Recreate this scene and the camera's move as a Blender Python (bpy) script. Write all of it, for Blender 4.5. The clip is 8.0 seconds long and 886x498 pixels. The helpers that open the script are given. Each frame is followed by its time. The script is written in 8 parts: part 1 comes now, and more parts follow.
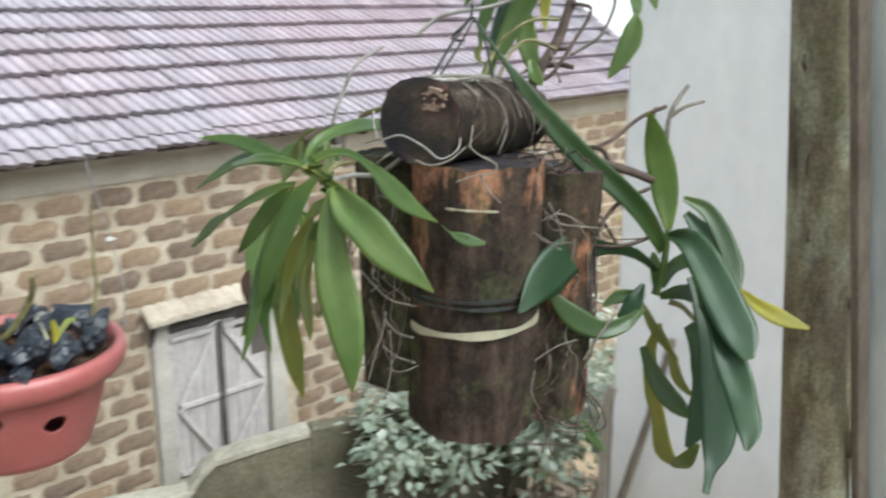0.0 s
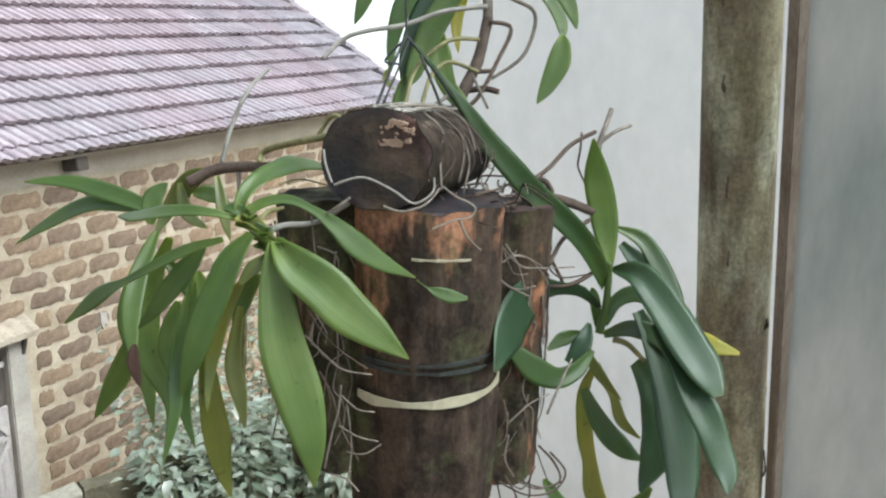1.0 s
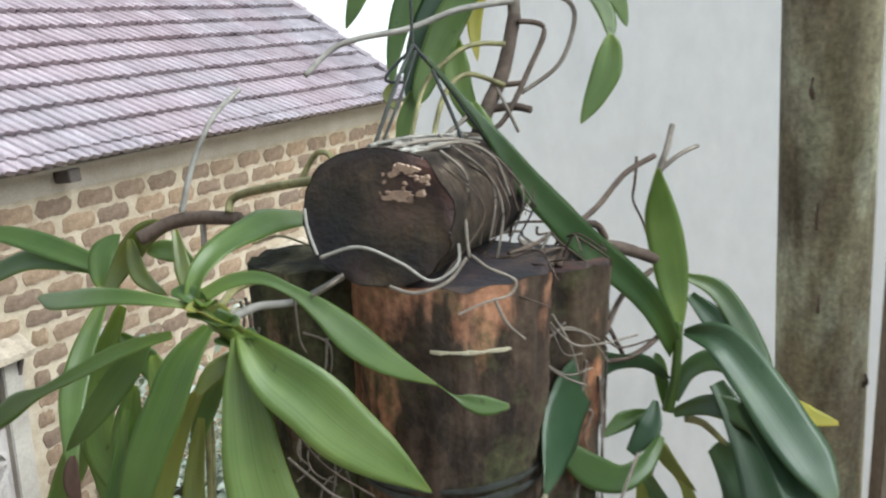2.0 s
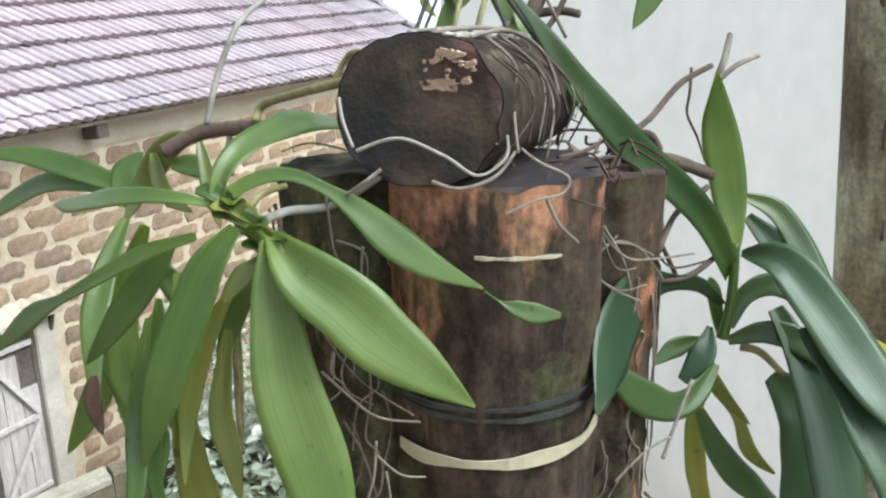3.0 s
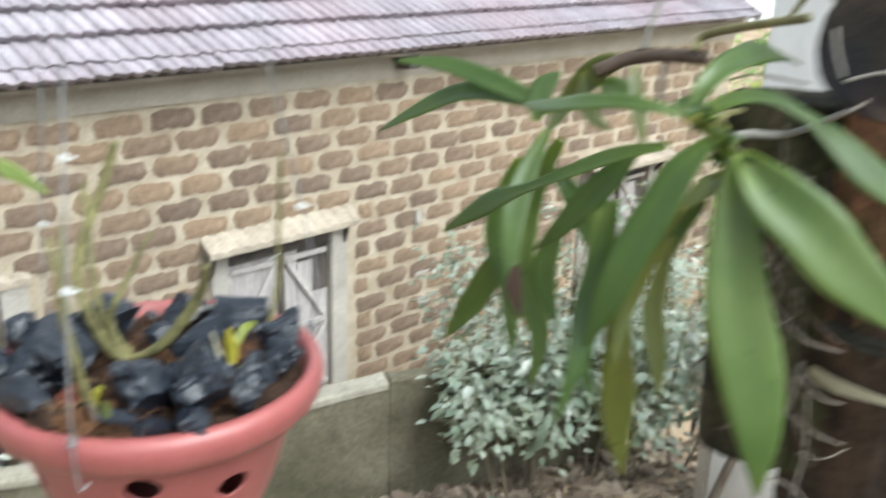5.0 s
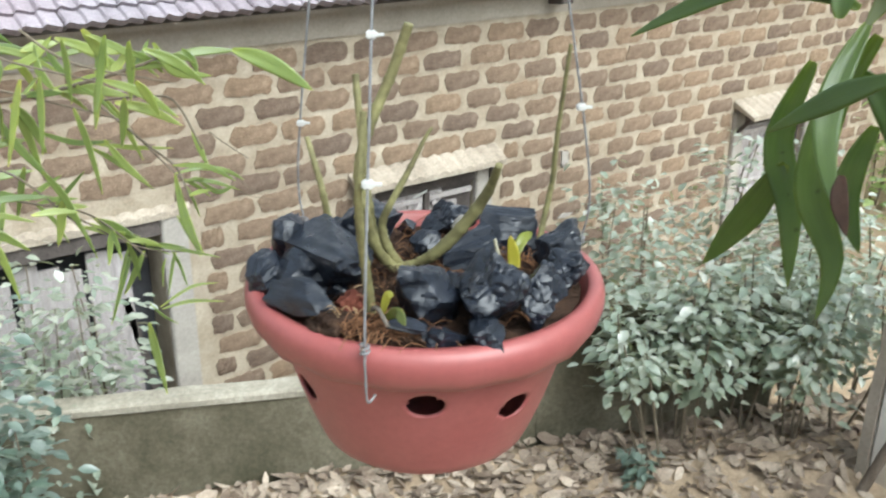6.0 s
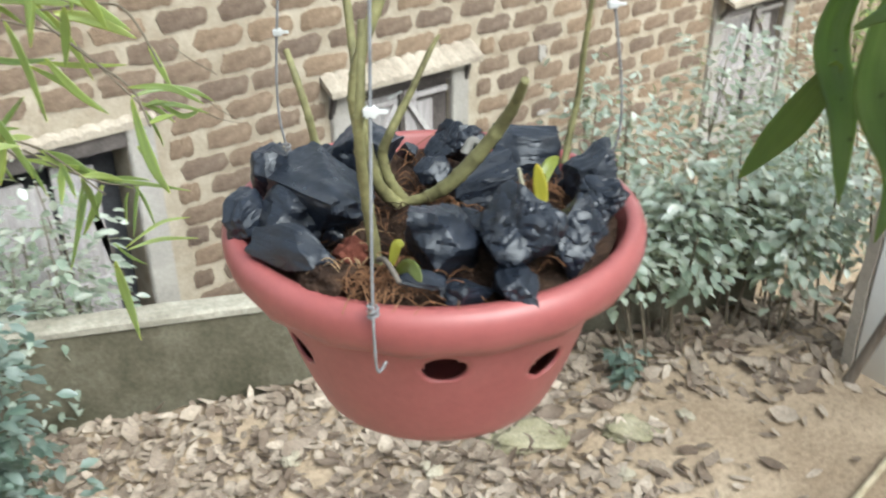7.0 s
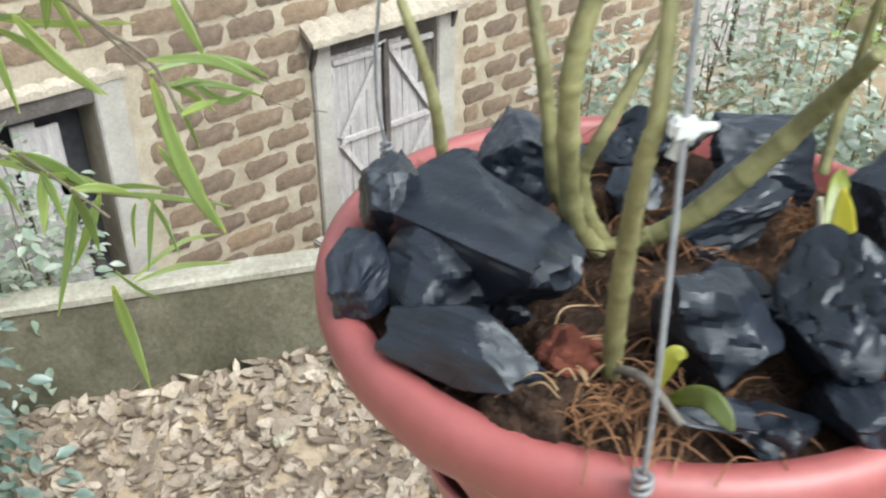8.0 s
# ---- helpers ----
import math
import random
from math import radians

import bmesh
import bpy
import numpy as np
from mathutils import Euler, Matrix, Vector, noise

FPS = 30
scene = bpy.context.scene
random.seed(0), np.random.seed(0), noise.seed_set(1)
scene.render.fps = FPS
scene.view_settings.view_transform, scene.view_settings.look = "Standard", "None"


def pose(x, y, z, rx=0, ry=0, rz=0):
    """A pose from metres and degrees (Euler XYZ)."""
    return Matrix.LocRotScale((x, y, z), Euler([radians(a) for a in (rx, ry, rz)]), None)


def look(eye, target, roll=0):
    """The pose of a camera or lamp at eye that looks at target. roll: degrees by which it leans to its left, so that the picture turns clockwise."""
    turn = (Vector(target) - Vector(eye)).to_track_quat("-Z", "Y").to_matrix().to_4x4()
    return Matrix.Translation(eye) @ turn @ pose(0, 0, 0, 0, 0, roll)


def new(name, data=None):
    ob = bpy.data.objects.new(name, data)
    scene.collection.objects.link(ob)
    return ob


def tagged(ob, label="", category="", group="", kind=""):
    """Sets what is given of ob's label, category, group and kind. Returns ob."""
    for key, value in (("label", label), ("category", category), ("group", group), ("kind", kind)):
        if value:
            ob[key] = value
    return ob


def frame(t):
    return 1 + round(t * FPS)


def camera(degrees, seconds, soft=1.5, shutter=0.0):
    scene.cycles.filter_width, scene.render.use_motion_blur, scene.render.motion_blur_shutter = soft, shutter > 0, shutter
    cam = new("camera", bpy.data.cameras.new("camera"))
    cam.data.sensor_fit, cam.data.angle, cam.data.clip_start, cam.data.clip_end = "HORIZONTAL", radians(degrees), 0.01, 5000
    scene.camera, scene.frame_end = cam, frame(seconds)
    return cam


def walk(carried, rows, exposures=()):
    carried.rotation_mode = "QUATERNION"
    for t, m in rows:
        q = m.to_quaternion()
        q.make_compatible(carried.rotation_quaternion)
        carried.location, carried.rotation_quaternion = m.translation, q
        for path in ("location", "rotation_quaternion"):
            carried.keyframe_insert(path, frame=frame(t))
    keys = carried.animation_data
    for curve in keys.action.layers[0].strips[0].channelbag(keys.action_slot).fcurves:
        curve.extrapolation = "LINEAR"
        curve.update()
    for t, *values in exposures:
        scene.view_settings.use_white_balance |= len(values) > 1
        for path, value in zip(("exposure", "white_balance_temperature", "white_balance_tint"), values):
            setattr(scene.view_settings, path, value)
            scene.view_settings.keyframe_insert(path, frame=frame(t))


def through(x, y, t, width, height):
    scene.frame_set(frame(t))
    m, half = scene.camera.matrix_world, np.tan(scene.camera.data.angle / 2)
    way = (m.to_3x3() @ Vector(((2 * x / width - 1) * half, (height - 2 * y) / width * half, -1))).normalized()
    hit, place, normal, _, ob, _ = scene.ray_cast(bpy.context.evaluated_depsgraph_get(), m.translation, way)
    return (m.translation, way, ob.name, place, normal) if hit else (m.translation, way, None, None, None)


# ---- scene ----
cam = camera(49.87, 8.0, soft=2.2, shutter=0.5)
PATH = [
    (0.0, (-0.5527, -1.2819, 2.4610), (0.8521, 0.0467, 1.9498), -0.01),
    (0.5, (-0.5574, -1.1253, 2.4686), (1.0594, -0.0613, 1.9647), 0.31),
    (1.0, (-0.5718, -0.9741, 2.4622), (1.1604, -0.0971, 1.9824), 0.50),
    (1.2, (-0.5321, -0.9698, 2.4739), (1.1856, -0.0659, 1.9918), -0.07),
    (2.3, (-0.3000, -0.8006, 2.4647), (1.4191, 0.0865, 1.9571), -2.10),
    (2.5, (-0.2933, -0.7975, 2.4566), (1.4100, 0.1018, 1.9179), -2.41),
    (3.0, (-0.3037, -0.8045, 2.4103), (1.3739, 0.1255, 1.8440), -1.63),
    (3.5, (-0.2994, -0.7879, 2.4592), (1.3613, 0.1944, 1.9329), -2.42),
    (4.0, (-0.3286, -0.7927, 2.5210), (1.2826, 0.2913, 2.0425), -1.71),
    (4.5, (-0.3376, -0.7875, 2.4577), (1.1373, 0.4454, 1.9060), -0.05),
    (4.8, (-0.3918, -0.7763, 2.4224), (0.9981, 0.5245, 1.8091), 1.39),
    (5.0, (-0.4455, -0.7297, 2.3937), (0.8874, 0.6090, 1.7369), 1.83),
    (5.2, (-0.4741, -0.6701, 2.3630), (0.7912, 0.7105, 1.6608), 1.90),
    (6.3, (-0.5153, -0.5732, 2.3245), (0.5503, 0.9123, 1.5135), -0.08),
    (6.5, (-0.5014, -0.5723, 2.3289), (0.5356, 0.8978, 1.4552), -0.34),
    (7.0, (-0.4577, -0.4521, 2.2981), (0.6427, 0.9140, 1.3374), -0.32),
    (7.5, (-0.4041, -0.2493, 2.2628), (0.7316, 1.0109, 1.2036), -0.55),
    (8.0, (-0.3821, -0.1613, 2.2183), (0.7339, 1.1197, 1.1631), 0.09),
]
EXPOSURE = [(t, e, 5950, 1) for t, e in ((0.0, 0.92), (1.0, 0.98), (2.5, 0.93), (3.0, 1.25), (3.5, 1.45), (4.0, 0.97), (4.5, 0.74), (5.0, 1.08), (6.5, 0.97), (7.0, 1.05), (8.0, 1.08))]
walk(cam, [(t, look(eye, target, roll)) for t, eye, target, roll in PATH], EXPOSURE)

# ---- world and light: a bright overcast day ----
world = bpy.data.worlds.new("overcast_sky")
scene.world = world
world.use_nodes = True
wn, wl = world.node_tree.nodes, world.node_tree.links
wn.clear()
sky = wn.new("ShaderNodeTexSky")
sky.sky_type = "NISHITA"
sky.sun_disc = False
sky.sun_elevation, sky.sun_rotation = radians(51), radians(172)
sky.air_density, sky.dust_density, sky.ozone_density = 1.0, 6.0, 1.0
grey = wn.new("ShaderNodeHueSaturation")
grey.inputs["Saturation"].default_value = 0.25
back = wn.new("ShaderNodeBackground")
back.inputs["Strength"].default_value = 0.15
wout = wn.new("ShaderNodeOutputWorld")
wl.new(sky.outputs[0], grey.inputs["Color"])
wl.new(grey.outputs[0], back.inputs["Color"])
wl.new(back.outputs[0], wout.inputs["Surface"])
sun_data = bpy.data.lights.new("sun", "SUN")
sun_data.energy, sun_data.angle, sun_data.color = 1.3, radians(50), (1.0, 0.98, 0.95)
sun = new("sun", sun_data)
sun.matrix_world = look((1.0, -7, 9), (0, 0, 0))


# ---- materials ----
def material(name, rough=0.8):
    m = bpy.data.materials.new(name)
    m.use_nodes = True
    b = m.node_tree.nodes["Principled BSDF"]
    b.inputs["Roughness"].default_value = rough
    return m, m.node_tree.nodes, m.node_tree.links, b


def noise_tex(n, l, scale, detail=4.0, coord="Object", stretch=None, rough=0.6):
    tc = n.new("ShaderNodeTexCoord")
    mp = n.new("ShaderNodeMapping")
    if stretch:
        mp.inputs["Scale"].default_value = stretch
    l.new(tc.outputs[coord], mp.inputs["Vector"])
    t = n.new("ShaderNodeTexNoise")
    t.inputs["Scale"].default_value = scale
    t.inputs["Detail"].default_value = detail
    t.inputs["Roughness"].default_value = rough
    l.new(mp.outputs[0], t.inputs["Vector"])
    return t


def ramp(n, l, source, stops):
    r = n.new("ShaderNodeValToRGB")
    while len(r.color_ramp.elements) < len(stops):
        r.color_ramp.elements.new(0.5)
    for e, (p, c) in zip(r.color_ramp.elements, stops):
        e.position, e.color = p, (*c, 1)
    l.new(source, r.inputs["Fac"])
    return r


def mix(n, l, fac, a, b, kind="MIX"):
    x = n.new("ShaderNodeMix")
    x.data_type, x.blend_type = "RGBA", kind
    for sock, v in ((x.inputs["Factor"], fac), (x.inputs[6], a), (x.inputs[7], b)):
        if isinstance(v, (int, float)):
            sock.default_value = v
        elif isinstance(v, tuple):
            sock.default_value = (*v, 1)
        else:
            l.new(v, sock)
    return x.outputs[2]


def bump(n, l, b, height, strength=0.4, distance=0.01):
    k = n.new("ShaderNodeBump")
    k.inputs["Strength"].default_value = strength
    k.inputs["Distance"].default_value = distance
    l.new(height, k.inputs["Height"])
    l.new(k.outputs[0], b.inputs["Normal"])


def two_scale(name, stops, coarse, fine, rough=0.85, relief=0.4, depth=0.01, stretch=None, dark=0.35, spec=0.3, coord="Object"):
    """A surface with a coarse colour change, fine grain on it and fine relief."""
    m, n, l, b = material(name, rough)
    c = noise_tex(n, l, coarse, 5, coord, stretch)
    g = noise_tex(n, l, fine, 6, coord, stretch)
    col = ramp(n, l, c.outputs["Fac"], stops)
    gr = ramp(n, l, g.outputs["Fac"], [(0.3, (1 - dark,) * 3), (0.7, (1.0, 1.0, 1.0))])
    l.new(mix(n, l, 1.0, col.outputs[0], gr.outputs[0], "MULTIPLY"), b.inputs["Base Color"])
    b.inputs["Specular IOR Level"].default_value = spec
    bump(n, l, b, g.outputs["Fac"], relief, depth)
    return m


def random_tint(m, low, high):
    """Multiplies the base colour by a tint that differs from object to object."""
    n, l = m.node_tree.nodes, m.node_tree.links
    b = n["Principled BSDF"]
    src = b.inputs["Base Color"].links[0].from_socket
    info = n.new("ShaderNodeObjectInfo")
    r = ramp(n, l, info.outputs["Random"], [(0.0, low), (1.0, high)])
    l.new(mix(n, l, 1.0, src, r.outputs[0], "MULTIPLY"), b.inputs["Base Color"])
    return m


def patch_tint(m, size, low, high):
    """Multiplies the base colour by a tint that drifts slowly over the whole surface."""
    n, l = m.node_tree.nodes, m.node_tree.links
    b = n["Principled BSDF"]
    src = b.inputs["Base Color"].links[0].from_socket
    geo = n.new("ShaderNodeNewGeometry")
    t = n.new("ShaderNodeTexNoise")
    t.inputs["Scale"].default_value = size
    t.inputs["Detail"].default_value = 3.0
    l.new(geo.outputs["Position"], t.inputs["Vector"])
    r = ramp(n, l, t.outputs["Fac"], [(0.36, low), (0.64, high)])
    l.new(mix(n, l, 1.0, src, r.outputs[0], "MULTIPLY"), b.inputs["Base Color"])
    return m


def island_tint(m, low, high):
    n, l = m.node_tree.nodes, m.node_tree.links
    b = n["Principled BSDF"]
    src = b.inputs["Base Color"].links[0].from_socket
    info = n.new("ShaderNodeNewGeometry")
    r = ramp(n, l, info.outputs["Random Per Island"], [(0.0, low), (1.0, high)])
    l.new(mix(n, l, 1.0, src, r.outputs[0], "MULTIPLY"), b.inputs["Base Color"])
    return m


def leaf_material(name, back_col, front, tip, rough=0.35, through=0.35, per_island=False, veins=False, gloss=0.7):
    """A leaf: colour that changes along and across it, sheen, and light through the blade."""
    m, n, l, b = material(name, rough)
    c = noise_tex(n, l, 9.0, 3)
    g = noise_tex(n, l, 160.0, 3)
    col = ramp(n, l, c.outputs["Fac"], [(0.3, back_col), (0.55, front), (0.8, tip)])
    info = n.new("ShaderNodeNewGeometry") if per_island else n.new("ShaderNodeObjectInfo")
    rnd = info.outputs["Random Per Island"] if per_island else info.outputs["Random"]
    tint = ramp(n, l, rnd, [(0.0, (0.65, 0.72, 0.6)), (1.0, (1.25, 1.15, 1.1))])
    base = mix(n, l, 1.0, col.outputs[0], tint.outputs[0], "MULTIPLY")
    if veins:
        # lengthwise veins, a pale midrib and a paler leaf base, by the blade's own coordinates
        uv = n.new("ShaderNodeUVMap")
        uv.uv_map = "blade"
        st = n.new("ShaderNodeMapping")
        st.inputs["Scale"].default_value = (26, 1.3, 1)
        l.new(uv.outputs[0], st.inputs["Vector"])
        v = n.new("ShaderNodeTexNoise")
        v.inputs["Scale"].default_value = 1.0
        v.inputs["Detail"].default_value = 3.0
        l.new(st.outputs[0], v.inputs["Vector"])
        vr = ramp(n, l, v.outputs["Fac"], [(0.3, (0.86, 0.87, 0.85)), (0.7, (1.08, 1.07, 1.06))])
        base = mix(n, l, 1.0, base, vr.outputs[0], "MULTIPLY")
        sep = n.new("ShaderNodeSeparateXYZ")
        l.new(uv.outputs[0], sep.inputs[0])
        rib = ramp(n, l, sep.outputs["X"], [(0.0, (1.12, 1.06, 0.85)), (0.03, (1, 1, 1)), (0.47, (0.97, 0.97, 0.97)), (0.497, (0.80, 0.82, 0.78)), (0.503, (1.10, 1.08, 1.0)), (0.53, (1, 1, 1)), (0.97, (1, 1, 1)), (1.0, (1.12, 1.06, 0.85))])
        base = mix(n, l, 1.0, base, rib.outputs[0], "MULTIPLY")
        run = ramp(n, l, sep.outputs["Y"], [(0.0, (1.35, 1.22, 0.95)), (0.22, (1, 1, 1)), (0.9, (0.95, 0.96, 0.95)), (1.0, (1.15, 1.0, 0.8))])
        base = mix(n, l, 1.0, base, run.outputs[0], "MULTIPLY")
        spot = noise_tex(n, l, 55.0, 2)
        sr = ramp(n, l, spot.outputs["Fac"], [(0.70, (1, 1, 1)), (0.76, (0.55, 0.48, 0.4))])
        base = mix(n, l, 0.7, base, sr.outputs[0], "MULTIPLY")
        rv = ramp(n, l, c.outputs["Fac"], [(0.35, (rough - 0.08,) * 3), (0.7, (rough + 0.16,) * 3)])
        l.new(rv.outputs[0], b.inputs["Roughness"])
        bump(n, l, b, v.outputs["Fac"], 0.22, 0.0015)
    else:
        bump(n, l, b, g.outputs["Fac"], 0.12, 0.002)
    l.new(base, b.inputs["Base Color"])
    b.inputs["Specular IOR Level"].default_value = gloss
    if veins:
        b.inputs["Coat Weight"].default_value = 0.9 * gloss
        b.inputs["Coat Roughness"].default_value = 0.28
    tr = n.new("ShaderNodeBsdfTranslucent")
    l.new(mix(n, l, 1.0, base, (2.0, 1.85, 0.8), "MULTIPLY"), tr.inputs["Color"])
    mx = n.new("ShaderNodeMixShader")
    mx.inputs[0].default_value = through
    l.new(b.outputs[0], mx.inputs[1])
    l.new(tr.outputs[0], mx.inputs[2])
    l.new(mx.outputs[0], n["Material Output"].inputs["Surface"])
    return m


M_BRICK = random_tint(two_scale("laterite_brick", [(0.3, (0.20, 0.152, 0.112)), (0.5, (0.27, 0.212, 0.160)), (0.75, (0.36, 0.292, 0.225))], 16, 110, 0.95, 0.9, 0.012, spec=0.1), (0.76, 0.72, 0.74), (1.2, 1.1, 1.0))
M_BRICK_REST = island_tint(two_scale("laterite_brick_rest", [(0.3, (0.20, 0.152, 0.112)), (0.5, (0.27, 0.212, 0.160)), (0.75, (0.36, 0.292, 0.225))], 16, 110, 0.95, 0.9, 0.012, spec=0.1), (0.76, 0.72, 0.74), (1.2, 1.1, 1.0))
M_MORTAR = two_scale("cream_mortar", [(0.3, (0.305, 0.245, 0.178)), (0.5, (0.39, 0.33, 0.252)), (0.7, (0.48, 0.412, 0.322))], 5, 60, 0.95, 0.5, 0.01, dark=0.2, spec=0.1)
M_PLASTER = two_scale("grey_plaster", [(0.3, (0.30, 0.265, 0.22)), (0.7, (0.41, 0.365, 0.31))], 2.5, 50, 0.92, 0.3, 0.006, dark=0.2, spec=0.15)
M_FRAME = two_scale("pale_cement_frame", [(0.3, (0.30, 0.275, 0.245)), (0.7, (0.45, 0.415, 0.375))], 3, 60, 0.9, 0.3, 0.006, dark=0.2, spec=0.15)
M_CANOPY = two_scale("cement_canopy", [(0.3, (0.31, 0.26, 0.205)), (0.7, (0.49, 0.425, 0.345))], 6, 70, 0.95, 0.5, 0.008, spec=0.1)
M_TILE = random_tint(two_scale("roof_tile", [(0.25, (0.265, 0.232, 0.246)), (0.5, (0.37, 0.333, 0.345)), (0.8, (0.475, 0.442, 0.452))], 5, 80, 0.75, 0.5, 0.008, spec=0.3), (0.86, 0.82, 0.84), (1.10, 1.08, 1.10))
M_TILE_REST = island_tint(two_scale("roof_tile_rest", [(0.25, (0.265, 0.232, 0.246)), (0.5, (0.37, 0.333, 0.345)), (0.8, (0.475, 0.442, 0.452))], 5, 80, 0.75, 0.5, 0.008, spec=0.3), (0.86, 0.82, 0.84), (1.10, 1.08, 1.10))
for roofing in (M_TILE, M_TILE_REST):
    patch_tint(roofing, 0.7, (0.96, 1.0, 1.04), (1.06, 0.99, 1.03))
M_SHUTTER = two_scale("weathered_shutter_wood", [(0.3, (0.33, 0.30, 0.29)), (0.7, (0.52, 0.48, 0.47))], 6, 50, 0.85, 0.5, 0.004, stretch=(6, 6, 0.6), spec=0.15)
M_RAIL = two_scale("pale_weathered_rail", [(0.3, (0.42, 0.38, 0.37)), (0.7, (0.56, 0.52, 0.50))], 8, 60, 0.85, 0.4, 0.003, spec=0.15)
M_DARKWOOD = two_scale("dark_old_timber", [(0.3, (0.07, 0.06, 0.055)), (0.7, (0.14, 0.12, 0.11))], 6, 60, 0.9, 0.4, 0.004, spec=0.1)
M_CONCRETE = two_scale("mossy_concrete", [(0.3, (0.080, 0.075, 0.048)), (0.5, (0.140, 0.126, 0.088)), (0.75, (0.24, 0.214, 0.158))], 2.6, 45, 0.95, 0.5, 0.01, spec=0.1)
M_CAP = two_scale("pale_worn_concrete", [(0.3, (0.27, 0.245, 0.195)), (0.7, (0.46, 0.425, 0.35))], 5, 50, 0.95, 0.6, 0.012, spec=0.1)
def stained_white():
    """White wall paint with grey weather stains and a splash of earth along its foot."""
    m, n, l, b = material("stained_white_paint", 0.7)
    c = noise_tex(n, l, 0.9, 5, stretch=(1, 1, 0.35))
    g = noise_tex(n, l, 14.0, 5, stretch=(1, 1, 0.6))
    col = ramp(n, l, c.outputs["Fac"], [(0.30, (0.62, 0.64, 0.65)), (0.5, (0.78, 0.79, 0.79)), (0.75, (0.85, 0.85, 0.85))])
    gr = ramp(n, l, g.outputs["Fac"], [(0.3, (0.92,) * 3), (0.7, (1.0,) * 3)])
    base = mix(n, l, 1.0, col.outputs[0], gr.outputs[0], "MULTIPLY")
    tc = n.new("ShaderNodeTexCoord")
    sep = n.new("ShaderNodeSeparateXYZ")
    l.new(tc.outputs["Object"], sep.inputs[0])
    add = n.new("ShaderNodeMath")
    add.operation = "ADD"
    l.new(sep.outputs["Z"], add.inputs[0])
    l.new(c.outputs["Fac"], add.inputs[1])
    foot = ramp(n, l, add.outputs[0], [(0.0, (1, 1, 1)), (0.35, (0.45, 0.45, 0.45)), (0.95, (0, 0, 0))])
    l.new(mix(n, l, foot.outputs[0], base, (0.42, 0.35, 0.26)), b.inputs["Base Color"])
    b.inputs["Specular IOR Level"].default_value = 0.25
    bump(n, l, b, g.outputs["Fac"], 0.12, 0.004)
    return m


M_WHITE = stained_white()
M_SHEET = two_scale("weathered_sheet", [(0.3, (0.24, 0.28, 0.275)), (0.5, (0.38, 0.41, 0.41)), (0.75, (0.55, 0.56, 0.55))], 5, 60, 0.75, 0.15, 0.003, stretch=(1, 1, 0.16), dark=0.1)
M_SOIL = two_scale("dry_soil", [(0.3, (0.31, 0.23, 0.155)), (0.6, (0.46, 0.355, 0.25)), (0.8, (0.57, 0.46, 0.335))], 1.6, 40, 0.97, 0.7, 0.02, spec=0.05)
M_LITTER = island_tint(two_scale("dry_leaf", [(0.3, (0.27, 0.212, 0.16)), (0.7, (0.51, 0.435, 0.355))], 6, 60, 0.75, 0.2, 0.003, spec=0.3), (0.42, 0.37, 0.34), (1.2, 1.18, 1.16))
M_STONE = two_scale("pale_stone", [(0.3, (0.36, 0.31, 0.22)), (0.7, (0.55, 0.50, 0.40))], 5, 60, 0.95, 0.5, 0.01, spec=0.1)
# pale tones put sky sheen and haze into the leaf colour
M_BUSH = leaf_material("sky_sheen_shrub_leaf", (0.17, 0.212, 0.185), (0.30, 0.345, 0.318), (0.50, 0.53, 0.515), 0.32, 0.20, per_island=True, gloss=0.9)
M_BUSH_DARK = leaf_material("blue_green_shrub_leaf", (0.075, 0.115, 0.105), (0.15, 0.20, 0.19), (0.30, 0.36, 0.36), 0.30, 0.2, per_island=True, gloss=0.9)
M_TWIG = two_scale("shrub_twig", [(0.3, (0.12, 0.10, 0.07)), (0.7, (0.24, 0.20, 0.15))], 20, 120, 0.9, 0.3, 0.003, spec=0.1)
M_LEAF = leaf_material("orchid_leaf", (0.085, 0.150, 0.038), (0.122, 0.196, 0.054), (0.172, 0.248, 0.084), 0.40, 0.50, veins=True, gloss=0.5)
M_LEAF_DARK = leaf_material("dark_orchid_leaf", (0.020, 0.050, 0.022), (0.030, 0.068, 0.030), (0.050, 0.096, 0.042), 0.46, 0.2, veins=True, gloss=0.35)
M_LEAF_MID = leaf_material("mid_green_orchid_leaf", (0.048, 0.104, 0.028), (0.072, 0.134, 0.038), (0.110, 0.175, 0.056), 0.38, 0.5, veins=True, gloss=0.75)
M_LEAF_YELLOW = leaf_material("yellowing_leaf", (0.30, 0.32, 0.04), (0.38, 0.38, 0.05), (0.45, 0.41, 0.09), 0.4, 0.4, veins=True)
M_LEAF_OLIVE = leaf_material("olive_leaf", (0.13, 0.175, 0.034), (0.19, 0.22, 0.048), (0.25, 0.25, 0.065), 0.4, 0.45, veins=True)
M_LEAF_BROWN = two_scale("dead_leaf", [(0.3, (0.04, 0.022, 0.015)), (0.7, (0.10, 0.055, 0.035))], 20, 120, 0.8, 0.3, 0.003)
M_BAMBOO = leaf_material("bamboo_leaf", (0.17, 0.24, 0.055), (0.25, 0.33, 0.085), (0.36, 0.42, 0.15), 0.45, 0.4, veins=True)
M_CANE = two_scale("green_cane", [(0.3, (0.105, 0.092, 0.042)), (0.6, (0.255, 0.238, 0.105)), (0.8, (0.37, 0.345, 0.19))], 34, 120, 0.6, 0.3, 0.002, spec=0.35)
M_ROOT = two_scale("grey_aerial_root", [(0.3, (0.105, 0.088, 0.072)), (0.7, (0.27, 0.235, 0.20))], 25, 160, 0.8, 0.3, 0.002, spec=0.2)
